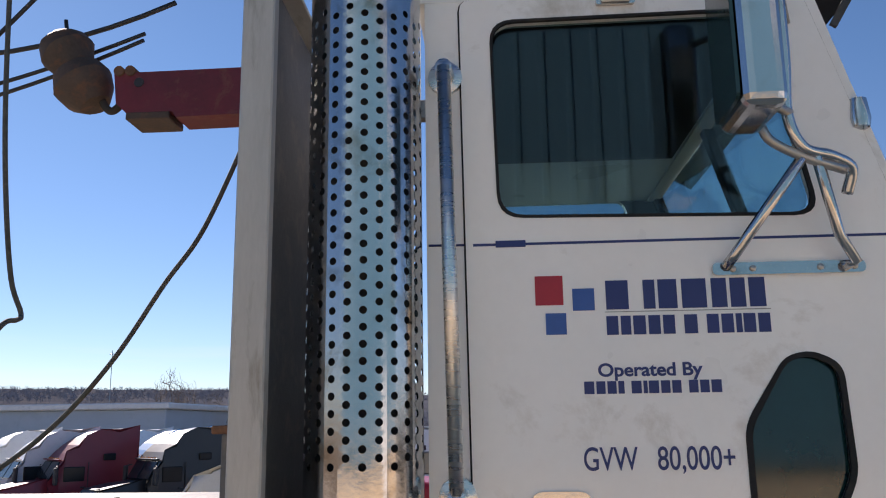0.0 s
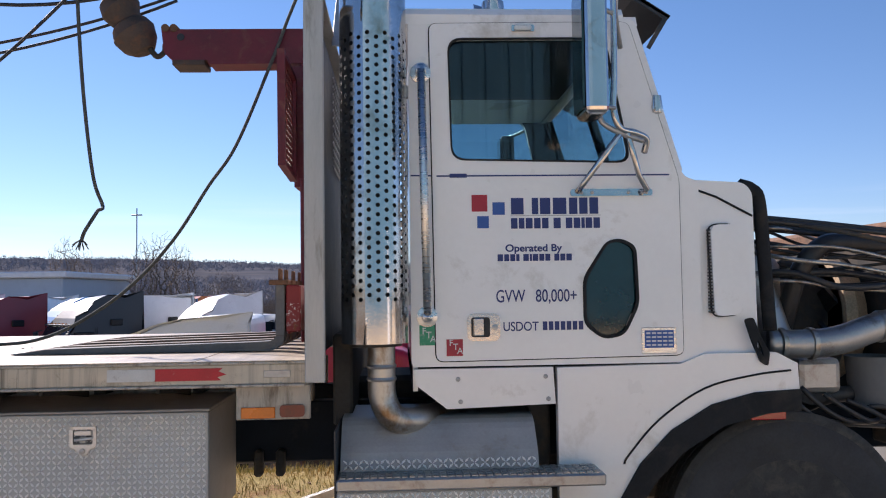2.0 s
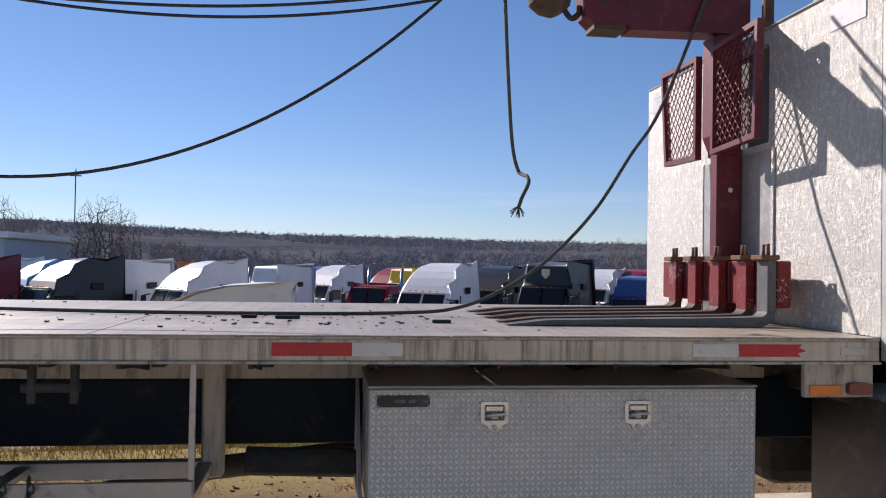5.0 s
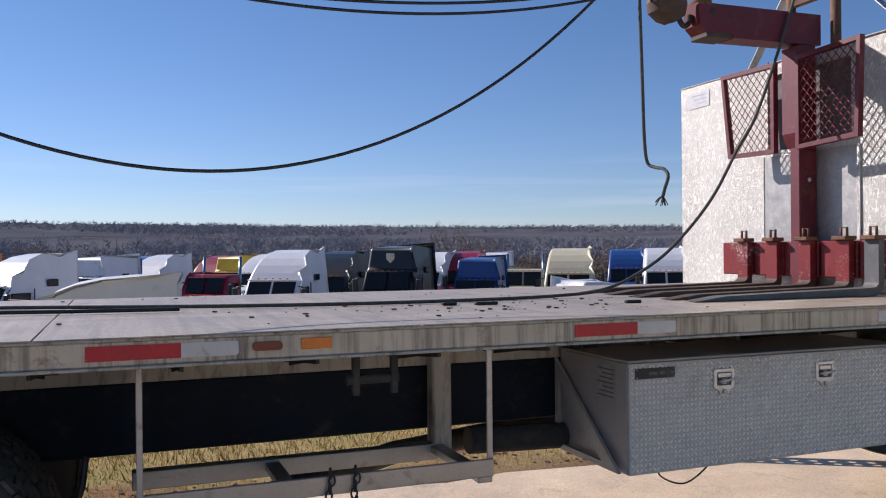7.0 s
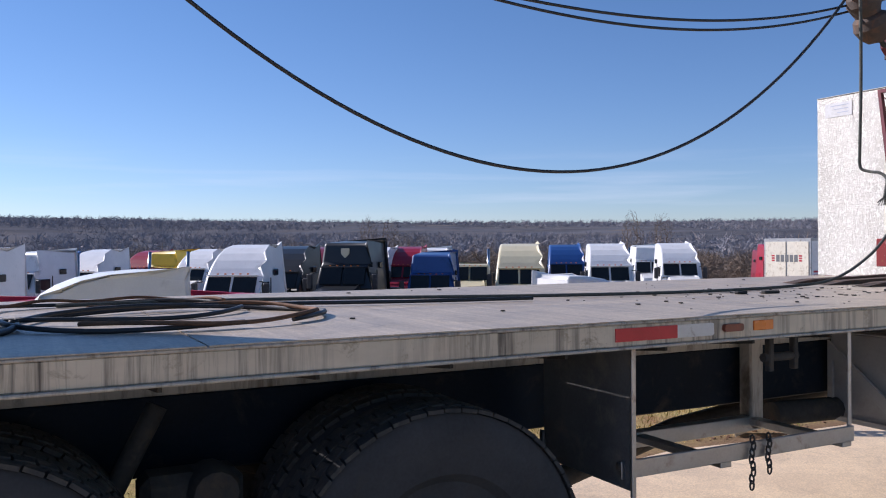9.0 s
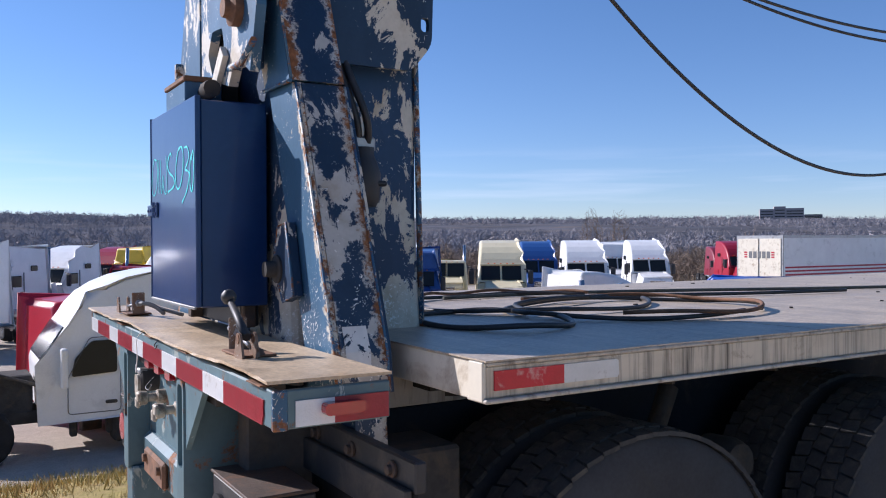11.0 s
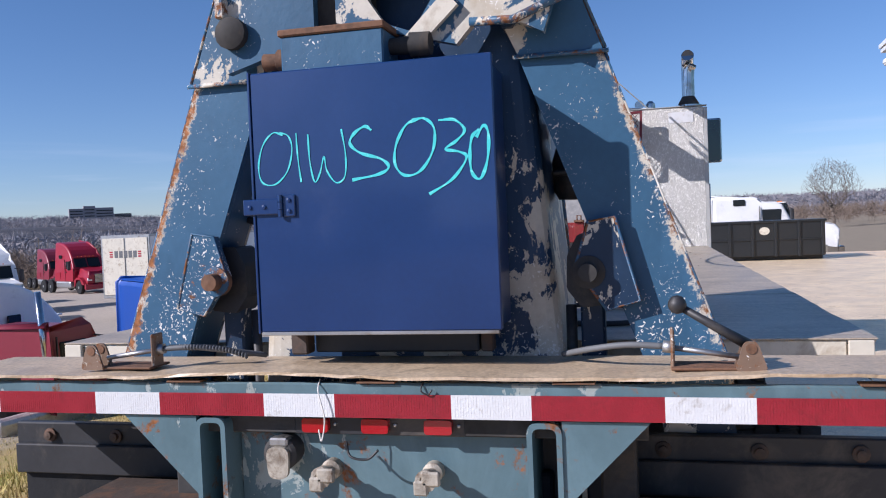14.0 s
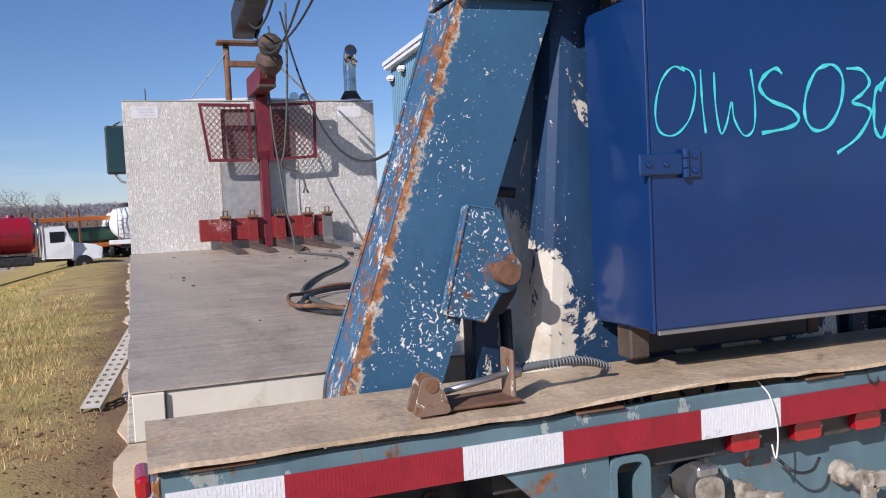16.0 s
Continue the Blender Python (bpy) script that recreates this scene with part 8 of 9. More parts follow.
def park(paint, style, x, y, head, hood=True, dz=0.0, size=1.0):
    """Parks one tractor; the first of its kind is built, later ones are copies."""
    m = pose(x, y, ground_z(x, y) + dz, 0, 0, head)
    key = (paint, style, hood)
    if key in kinds:
        t = copy_thing(kinds[key], m)
    else:
        t = kinds[key] = tractor(paint, style, hood)
        t.matrix_basis = m
    t.scale = (size, size, size)
    return t


S = -132     # the way the rows are parked
row = [("white", "aero", -22.1, 36.3, S), ("white", "aero", -18.8, 33.3, S - 4), ("maroon", "aero", -16.6, 32.3, S - 4), ("white", "aero", -18.0, 39.5, S), ("sky", "aero", -14.9, 36.3, S - 6),
       ("black", "aero", -12.3, 31.3, S - 2), ("white", "flat", -10.9, 34.3, S), ("orange", "aero", -11.6, 44.3, S), ("white", "aero", -7.6, 32.3, S - 6), ("white", "day", -7.4, 45.3, S),
       ("white", "flat", -5.0, 44.3, S), ("blue", "aero", -3.1, 56.3, S), ("white", "aero", -2.1, 47.3, S), ("yellow", "flat", 3.5, 56.3, S), ("red", "day", 0.6, 39.2, S + 4),
       ("red", "aero", 2.4, 60.3, S), ("white", "aero", 4.5, 51.3, S), ("white", "aero", 2.2, 30.7, S + 8), ("black", "aero", 5.6, 36.2, S + 4), ("black", "flat", 8.1, 34.2, S + 4),
       ("white", "aero", 14.2, 46.3, S), ("maroon", "aero", 9.9, 43.2, S + 6), ("red", "aero", 16.4, 46.2, S + 6), ("blue", "flat", 11.6, 32.7, S + 8), ("white", "flat", 20.4, 50.2, S + 10),
       ("cream", "day", 17.2, 39.2, S + 10), ("cream", "aero", 16.2, 32.5, S + 10), ("blue", "aero", 25.0, 41.0, S + 10), ("white", "aero", 22.4, 33.5, S + 10), ("white", "aero", 30.0, 36.5, -122),
       ("red", "aero", 46.4, 43.1, -118), ("white", "aero", 55.1, 45.1, -116), ("maroon", "aero", 61.0, 57.1, -120), ("white", "flat", 33.6, 43.2, -122), ("white", "aero", 77.5, 57.1, -118)]
for r in row:
    park(r[0], r[1], r[2], r[3], r[4], size={("black", "flat"): 1.07, ("blue", "flat"): 0.91}.get((r[0], r[1]), 1.0))
# close by: stripped white tractor below the bank
def stripped_cab(x0, y0):
    """A sleeper cab facing -x with its hood gone: x0 is its cowl, y0 its near side."""
    t = thing("stripped_tractor", (x0 + 1.7, y0 + 1.15, LOT), "white sleeper tractor stripped of hood and fenders below the bank", "truck")
    bm = bmesh.new()
    top = [(0.44, 0.08), (0.62, 0.36), (0.82, 0.58), (1.10, 0.76), (1.45, 0.90), (1.95, 1.00), (2.60, 1.045), (3.36, 1.04)]
    prof = [(0.04, -1.56), (0.0, -0.62)] + top + [(3.40, 0.85), (3.42, -1.42), (3.05, -1.58)]
    slab(bm, prof, 2.34, 1.92, -0.4, 1.05)
    rounded(bm, 0.09)
    bmesh.ops.transform(bm, matrix=Matrix.Translation((x0, y0 + 1.17, 0)), verts=bm.verts)
    body = part("cab_body", bm, "car_white", t)
    side = [(0.50, -0.84), (1.26, -0.80), (1.26, -0.22), (0.84, -0.22), (0.56, -0.52)]
    for yy in (y0, y0 + 2.34):
        platepart("side_window", round_poly([(x0 + u, w) for u, w in side], 0.05), "y", yy - 0.006, yy + 0.05, "far_glass", body)
        platepart("bunk_window", round_poly([(x0 + 2.18, 0.06), (x0 + 2.98, 0.06), (x0 + 2.98, 0.32), (x0 + 2.45, 0.32)], 0.05), "y", yy + 0.02 if yy == y0 else yy - 0.12, yy + 0.12 if yy == y0 else yy - 0.02, "far_glass", body)
        bm = bmesh.new()
        for line, closed in (([(0.44, -1.50), (0.44, -0.86), (0.80, -0.16), (1.32, -0.16), (1.32, -1.50)], True), ([(2.45, -1.38), (3.05, -1.38), (3.05, -1.02), (2.45, -1.02)], True)):
            add_tube(bm, [(x0 + u, yy, w) for u, w in round_poly(line, 0.07, 3)], 0.008, 4, closed)
        part("door_seam", bm, "plastic_grey", body)
        platepart("door_handle", round_poly([(x0 + 1.06, -1.36), (x0 + 1.26, -1.36), (x0 + 1.26, -1.30), (x0 + 1.06, -1.30)], 0.028), "y", yy - 0.02, yy + 0.02, "black", body)
        boxpart("mirror", (x0 + 0.30, x0 + 0.42, yy - 0.30 if yy == y0 else yy + 0.08, yy - 0.08 if yy == y0 else yy + 0.30, -1.0, -0.30), "car_white", t, 0.04, seg=2)
        tubepart("mirror_arm", [(x0 + 0.40, yy, -0.55), (x0 + 0.36, yy + (-0.15 if yy == y0 else 0.15), -0.50)], 0.025, "black", t, 6)
    ws = Matrix.Translation((x0 - 0.012, y0 + 1.17, -0.60)) @ Matrix.Rotation(math.atan2(0.44, 0.70), 4, "Y")
    boxpart("windscreen", (-0.008, 0.05, -0.98, 0.98, 0.06, 0.76), "far_glass", body, 0.03, m=ws, seg=2)
    for yy in (y0 + 0.72, y0 + 1.56):
        boxpart("frame_rail", (x0 - 1.9, x0 + 3.6, yy, yy + 0.08, -1.72, -1.50), "dark", t, 0.01)
    boxpart("engine", (x0 - 1.3, x0 - 0.05, y0 + 0.75, y0 + 1.60, -1.60, -0.85), "dark", t, 0.06, seg=2)
    boxpart("radiator", (x0 - 1.55, x0 - 1.40, y0 + 0.55, y0 + 1.80, -1.75, -0.75), "dark", t, 0.02)
    for k in range(7):
        tubepart("engine_pipe", [(x0 - 0.02, y0 + 0.45 + 0.16 * k, -1.0), (x0 - 0.6, y0 + 0.5 + 0.15 * k, -0.78 - 0.04 * k), (x0 - 1.4, y0 + 0.6 + 0.13 * k, -1.3)], 0.035, "dark", t, 6)
    for x in (x0 - 0.9, x0 + 2.9):
        for yy in (y0 + 0.15, y0 + 2.2):
            wh_ = lathepart("wheel", [(0.25, -0.14), (0.46, -0.14), (0.50, -0.09), (0.50, 0.09), (0.46, 0.14), (0.25, 0.14)], (x, yy, LOT + 0.50), "y", "rubber", t, 24)
            lathepart("rim", [(0.001, -0.10), (0.12, -0.12), (0.14, -0.04), (0.25, -0.10), (0.25, 0.10), (0.001, 0.08)], (x, yy, LOT + 0.50), "y", "steel", wh_, 18)
    for k in range(5):
        boxpart("hanger", (x0 + 0.5 + 0.62 * k, x0 + 0.62 + 0.62 * k, y0 + 0.25, y0 + 0.45, -1.95, -1.56), "dark", t, 0.02)
    boxpart("side_tank", (x0 + 1.2, x0 + 2.7, y0 + 0.12, y0 + 0.62, -2.12, -1.62), "dark", t, 0.12, seg=3)
    return t


stripped_cab(-6.14, 14.38)
# red hood shells on the gravel
M["hood_red"] = finish("glossy_red_fibreglass", (0.42, 0.008, 0.026), 0.35, 0, (0.36, 0.010, 0.026), 0.2, 1.2, 30, 0.05, 0.0, 0.1)
rh = thing("red_hood", (0, 0, 0), "glossy red fibreglass truck hood standing on gravel", "truck hood", "red hoods on the gravel")
bm = bmesh.new()
slab(bm, [(-1.58, 0.0), (1.2, 0.0), (1.5, 0.5), (1.55, 1.75), (1.1, 2.0), (0.4, 2.15), (-0.4, 2.19), (-1.58, 2.15)], 2.2, 1.75, 1.5, 2.2)
rounded(bm, 0.14)
hs = part("hood_shell", bm, "hood_red", rh)
for k in (-1, 1):
    boxpart("hood_edge", (-1.47, -1.28, k * 1.10 - 0.012, k * 1.10 + 0.012, 0.03, 1.50), "black", hs, 0.01)
    boxpart("hood_patch", (0.25, 0.67, k * 1.10 - 0.010, k * 1.10 + 0.010, 0.06, 0.42), "white", hs, 0.004)
    boxpart("hood_skid", (-0.9, 1.0, k * 0.75 - 0.06, k * 0.75 + 0.06, -0.16, 0.04), "dark", rh, 0.02)
for x in (-0.8, 0.7):
    for k in (-0.7, 0.7):
        boxpart("wood_block", (x - 0.2, x + 0.2, k - 0.1, k + 0.1, -0.58, -0.161), "cast_brown", rh, 0.02)
rh.matrix_basis = pose(-0.70, 16.10, -1.76, 0, 1, 1)
copy_thing(rh, pose(-4.35, 17.7, -1.80, 0, 0, 12))
# cabs lying about on the gravel towards the front
park("white", "aero", 8.5, 16.1, -2, False, -0.30, 0.85)
park("maroon", "day", 6.6, 14.0, -10, False, -0.50, 0.9)


M["sleeper_blue"] = finish("bright_blue_cab_paint", (0.010, 0.065, 0.33), 0.4, 0, (0.012, 0.06, 0.27), 0.2, 1.2, 30, 0.06, 0.0, 0.05)


def sleeper_box(x, y):
    """A cut-off blue sleeper, open towards the front, standing on the lot; (x, y) is its near back corner."""
    t = thing("sleeper_box", (x + 1.0, y + 1.1, LOT), "cut-off blue sleeper cab standing open-fronted on the gravel", "truck cab")
    bm = bmesh.new()
    slab(bm, [(0, -2.2), (2.05, -2.2), (2.05, 0.44), (0.9, 0.52), (0.10, 0.50), (0, 0.40)], 2.2, 1.95, 0.1, 0.52)
    rounded(bm, 0.08)
    bmesh.ops.transform(bm, matrix=Matrix.Translation((x, y + 1.1, 0)), verts=bm.verts)
    b = part("sleeper_shell", bm, "sleeper_blue", t)
    # black plate across the front stands for the shaded inside
    boxpart("open_front_shade", (x + 2.04, x + 2.06, y + 0.16, y + 2.04, -2.0, 0.30), "black", b, 0.01)
    tubepart("front_frame", [(x + 2.06, y + 0.08, -2.1), (x + 2.06, y + 0.08, 0.28), (x + 2.06, y + 2.12, 0.28), (x + 2.06, y + 2.12, -2.1)], 0.05, "sleeper_blue", b, 6)
    boxpart("bunk_window", (x + 0.26, x + 0.86, y - 0.010, y + 0.02, -0.62, -0.12), "far_glass", b, 0.01)
    for k in range(4):
        boxpart("number_bar", (x + 0.40 + 0.10 * k, x + 0.47 + 0.10 * k, y + 0.018, y + 0.05, 0.02, 0.10), "white", b, 0)
    boxpart("trim_strip", (x + 0.02, x + 0.07, y - 0.012, y + 0.02, -2.1, -0.30), "white", b, 0.004)
    boxpart("trim_strip", (x + 0.30, x + 1.0, y - 0.012, y + 0.02, -0.72, -0.68), "white", b, 0.004)
    t.matrix_basis = Matrix.Translation((x, y, 0)) @ Matrix.Rotation(radians(-38), 4, "Z") @ Matrix.Translation((-x, -y, 0)) @ t.matrix_basis


def cab_shell(paint, x, y, z, head, size=1.0, gutted=False):
    """A loose day cab facing +x: sloped windscreen, doors with two panes, a bare firewall with pipes."""
    t = thing("loose_cab", (0, 0, 0), paint.replace("sky", "light blue") + (" gutted" if gutted else "") + " truck cab lying without chassis in dry grass", "truck cab", "loose cabs in the lot")
    bm = bmesh.new()
    slab(bm, [(-1.0, 0.0), (1.05, 0.0), (1.15, 0.85), (0.55, 1.62), (0.40, 1.70), (-0.9, 1.74), (-1.0, 1.62)], 2.05, 1.62, 0.85, 1.74)
    rounded(bm, 0.07)
    b = part("cab_body", bm, "white_fade" if gutted else "car_" + paint, t)
    for k in (-1, 1):
        tilt = Matrix.Translation((0, k * 1.022, 0.92)) @ Matrix.Rotation(k * 0.22, 4, "X")
        # gutted cabs: black plates in the empty windows paint the dark inside
        platepart("side_window", round_poly([(-0.55, 0.03), (0.22, 0.03), (0.12, 0.60), (-0.55, 0.60)], 0.05), "y", -0.030, 0.030, "black" if gutted else "far_glass", b).data.transform(tilt)
        platepart("vent_window", round_poly([(0.30, 0.03), (0.74, 0.0), (0.38, 0.50), (0.22, 0.56)], 0.04), "y", -0.030, 0.030, "black" if gutted else "far_glass", b).data.transform(tilt)
        boxpart("door_seam", (-0.66, -0.645, k * 1.026 - 0.006, k * 1.026 + 0.006, 0.05, 0.90), "black", b, 0)
        boxpart("door_seam", (0.90, 0.915, k * 1.026 - 0.006, k * 1.026 + 0.006, 0.05, 0.85), "black", b, 0)
        boxpart("door_handle", (-0.58, -0.42, k * 1.03 - 0.012, k * 1.03 + 0.012, 0.56, 0.68), "black", b, 0.004)
    ws = Matrix.Translation((1.14, 0, 0.90)) @ Matrix.Rotation(-math.atan2(0.60, 0.77), 4, "Y")
    boxpart("windscreen", (-0.03, 0.012, -0.84, 0.84, 0.03, 0.86), "black" if gutted else "far_glass", b, 0.02, m=ws)
    boxpart("roof_lamp", (0.22, 0.40, -0.30, 0.30, 1.70, 1.78), "black", b, 0.02)
    fw = boxpart("firewall", (1.10, 1.22, -0.88, 0.88, 0.02, 0.78), "dark", t, 0.02)
    for k in range(6):
        tubepart("firewall_pipe", [(1.2, -0.7 + 0.26 * k, 0.55), (1.38, -0.66 + 0.24 * k, 0.42 - 0.04 * k), (1.30, -0.6 + 0.22 * k, 0.05)], 0.035, "dark", fw, 6)
    boxpart("underframe", (-0.9, 1.0, -0.6, 0.6, -0.55, 0.02), "dark", t, 0.02)
    t.matrix_basis = pose(x, y, z, 0, 0, head) @ Matrix.Scale(size, 4)
    return t


sleeper_box(9.2, 12.6)
cab_shell("white", 14.3, 13.2, -1.72, -6, 1.0)
cab_shell("sky", 17.3, 15.6, -1.75, 178, 1.05)
cab_shell("white", 19.6, 13.6, -2.0, 120, 0.9, True)
cab_shell("white", 26.2, 13.2, -1.95, -62, 0.92, True)
cab_shell("white", 34.2, 13.6, -2.1, 96, 0.9, True)
cab_shell("white", 26.6, 17.0, -2.2, 165, 1.0, True)
# green canvas-covered box
gx = thing("covered_box", (0, 0, 0), "dark green covered box body with pale straps on the gravel", "box body")
bm = bmesh.new()
slab(bm, [(-1.1, 0.0), (1.1, 0.0), (1.1, 1.5), (0.95, 1.66), (-0.95, 1.66), (-1.1, 1.5)], 1.8, 1.66, 1.2, 1.66)
rounded(bm, 0.07)
gb2 = part("box_shell", bm, "car_green", gx)
for k in (-0.5, 0.35):
    boxpart("strap", (-1.118, -1.098, k - 0.03, k + 0.03, 0.0, 1.45), "cream", gb2, 0.004)
boxpart("box_sill", (-1.15, 1.15, -0.94, 0.94, -0.10, 0.0), "white", gx, 0.01)
for k in (-1, 1):
    far_wheel(gx, -0.3, k * 0.8, 0.36, 0.22)
gx.matrix_basis = pose(25.3, 15.0, -1.85, 0, 0, -22)


def van(paint, at, head, wreck=False):
    """A light van or pickup body on the ground."""
    v = thing("work_van", (0, 0, 0), paint + " work van, partly stripped, on gravel" if wreck else paint + " work van on gravel", "van", "vans in the lot")
    bm = bmesh.new()
    slab(bm, [(-2.4, 0.35), (2.5, 0.35), (2.55, 0.95), (1.75, 1.15), (1.1, 1.85), (0.8, 2.0), (-2.4, 2.0)] if not wreck else [(-0.9, 0.35), (2.5, 0.35), (2.55, 0.95), (1.6, 1.1), (0.9, 1.75), (-0.7, 1.78), (-0.9, 1.1)], 1.9, 1.6, 1.0, 2.0)
    rounded(bm, 0.07)
    bd = part("van_body", bm, "car_" + paint, v)
    for s in (-1, 1):
        boxpart("side_window", (-0.1, 0.95, s * 0.87 - 0.05, s * 0.87 + 0.05, 1.12, 1.60), "far_glass", bd, 0.03)
        for x in (1.7, -1.5) if not wreck else (1.7,):
            far_wheel(v, x, s * 0.85, 0.36, 0.22)
        boxpart("headlight", (2.45, 2.57, s * 0.65 - 0.15, s * 0.65 + 0.15, 0.75, 0.92), "clear_lens", bd, 0.02)
    boxpart("windscreen", (-0.01, 0.03, -0.72, 0.72, 0.05, 0.80), "far_glass", bd, 0.02, m=Matrix.Translation((1.70, 0, 1.15)) @ Matrix.Rotation(-0.76, 4, "Y"))
    boxpart("bumper", (2.5, 2.65, -0.9, 0.9, 0.4, 0.6), "black", bd, 0.03)
    v.matrix_basis = pose(at[0], at[1], ground_z(*at), 0, 0, head)
    return v


van("white", (38.2, 17.3), -62, False)
# red tank truck
tk2 = thing("tank_truck", (0, 0, 0), "red tank truck with a white day cab on the road", "truck")
bm = bmesh.new()
add_lathe(bm, [(0.001, -5.4), (0.75, -5.35), (0.98, -5.15), (1.0, -0.6), (0.75, -0.4), (0.001, -0.35)], (0, 0, 2.25), "x", 26)
part("tank", bm, "car_red", tk2)
for k in range(4):
    for side in (-1, 1):
        boxpart("name_bar", (-4.5 + k * 0.9, -3.9 + k * 0.9, side * 1.0 - 0.01, side * 1.0 + 0.01, 2.22, 2.36), "car_maroon", tk2, 0)
bm = bmesh.new()
slab(bm, [(-0.1, 0.9), (1.3, 0.9), (1.4, 1.75), (1.0, 2.6), (-0.1, 2.65)], 2.3, 2.0, 1.7, 2.6)
rounded(bm, 0.06)
cb = part("cab_body", bm, "car_white", tk2)
bm = bmesh.new()
slab(bm, [(1.35, 0.7), (2.9, 0.7), (3.0, 1.35), (2.6, 1.55), (1.35, 1.75)], 2.1, 1.6, 1.0, 1.7)
rounded(bm, 0.06)
part("hood", bm, "car_white", tk2)
for s in (-1, 1):
    boxpart("side_window", (0.25, 1.0, s * 1.06 - 0.06, s * 1.06 + 0.06, 1.75, 2.35), "far_glass", cb, 0.02)
    for x in (1.9, -3.3, -4.6):
        far_wheel(tk2, x, s * 1.0, 0.50)
    boxpart("side_tank", (-2.6, -0.6, s * 1.0 - 0.2, s * 1.0 + 0.2, 0.6, 1.1), "black", tk2, 0.1, seg=2)
boxpart("chassis", (-5.3, 2.8, -0.45, 0.45, 0.7, 1.0), "black", tk2, 0)
for k in range(3):
    lathepart("tank_hatch", [(0.001, 0.16), (0.22, 0.15), (0.25, 0.0)], (-1.5 - 1.5 * k, 0, 3.22), "z", "car_maroon", tk2, 14)
tubepart("stack", [(-0.28, -0.9, 1.0), (-0.28, -0.9, 3.1)], 0.07, "chrome", tk2, 8)
boxpart("windscreen", (-0.03, 0.012, -0.95, 0.95, 0.06, 0.80), "far_glass", cb, 0.02, m=Matrix.Translation((1.40, 0, 1.76)) @ Matrix.Rotation(-math.atan2(0.4, 0.85), 4, "Y"))
tk2.matrix_basis = pose(46.2, 7.35, ground_z(46.2, 7.35) - 0.05, 0, 0, -76) @ Matrix.Scale(1.07, 4)
# white vacuum tanker behind it
vt = thing("vacuum_tanker", (0, 0, 0), "white vacuum tanker with a ladder on its domed end", "truck")
bm = bmesh.new()
add_lathe(bm, [(0.001, -0.32), (0.55, -0.24), (0.95, -0.06), (1.06, 0.12), (1.06, 5.2), (0.75, 5.45), (0.001, 5.5)], (0, 0, 2.35), "x", 26)
vtk = part("tank", bm, "car_white", vt)
for x in (0.4, 2.0, 3.6):
    lathepart("tank_band", [(1.064, -0.05), (1.085, -0.03), (1.085, 0.03), (1.064, 0.05)], (x, 0, 2.35), "x", "white_fade", vtk, 26)
for y in (0.28, 0.62):
    tubepart("ladder_rail", [(-0.45, y, 1.2), (-0.45, y, 3.1), (-0.15, y, 3.5), (0.3, y, 3.5)], 0.03, "steel", vt, 6)
for k in range(6):
    tubepart("ladder_rung", [(-0.45, 0.28, 1.35 + 0.3 * k), (-0.45, 0.62, 1.35 + 0.3 * k)], 0.02, "steel", vt, 5)
lathepart("top_hatch", [(0.001, 0.34), (0.30, 0.32), (0.34, 0.0)], (0.8, 0, 3.38), "z", "dark", vt, 14)
boxpart("rear_beam", (-0.5, 0.1, -1.2, 1.2, 0.95, 1.25), "white", vt, 0.03)
boxpart("chassis", (-0.3, 7.5, -0.45, 0.45, 0.7, 1.0), "black", vt, 0)
bm = bmesh.new()
slab(bm, [(5.8, 0.9), (7.2, 0.9), (7.3, 1.75), (6.9, 2.6), (5.8, 2.65)], 2.3, 2.0, 1.7, 2.6)
rounded(bm, 0.06)
part("cab_body", bm, "car_white", vt)
for k in (-1, 1):
    for x in (0.8, 2.1, 6.9):
        far_wheel(vt, x, k * 1.0, 0.5)
vt.matrix_basis = pose(52.0, 2.6, ground_z(52.0, 2.6), 0, 0, 6)


def car_carrier(at, head):
    """A two-deck vehicle transporter body: end frames, posts, two loading decks and dark loads."""
    mc = thing("car_carrier", (0, 0, 0), "orange car-carrier trailer, empty, parked across the road", "trailer", "car carriers across the road")
    for z in (0.75, 2.55):
        for s in (-1, 1):
            boxpart("side_beam", (-4.5, 4.5, s * 1.2 - 0.09, s * 1.2 + 0.09, z, z + 0.28), "car_orange", mc, 0.02)
            boxpart("deck_track", (-4.4, 4.4, s * 0.75 - 0.28, s * 0.75 + 0.28, z + 0.02, z + 0.10), "steel", mc, 0.01)
        for x in (-4.4, 0, 4.4):
            boxpart("cross_beam", (x - 0.08, x + 0.08, -1.2, 1.2, z, z + 0.26), "car_orange", mc, 0.02)
    for s in (-1, 1):
        for x in (-4.4, -1.5, 1.5, 4.4):
            boxpart("post", (x - 0.07, x + 0.07, s * 1.2 - 0.07, s * 1.2 + 0.07, 0.7, 3.3), "rust", mc, 0.01)
        for x in (-1.6, -0.4):
            far_wheel(mc, x, s * 0.95, 0.45, 0.3)
        tubepart("ram", [(2.2, s * 1.15, 0.95), (3.6, s * 1.15, 2.6)], 0.05, "steel", mc, 6)
    boxpart("lower_load", (-4.0, 3.8, -0.95, 0.95, 1.0, 2.1), "car_green", mc, 0.25, seg=2)
    mc.matrix_basis = pose(*at, 0, 0, head)
    return mc


m0 = car_carrier((79.4, 28.3, ground_z(79.4, 28.3)), 197)
for x, y, h in ((80.3, 25.0, 195), (53.6, 4.6, 112)):
    copy_thing(m0, pose(x, y, ground_z(x, y), 0, 0, h))
park("white", "flat", 81.0, 21.6, 193)
park("white", "day", 50.0, 29.5, 200)
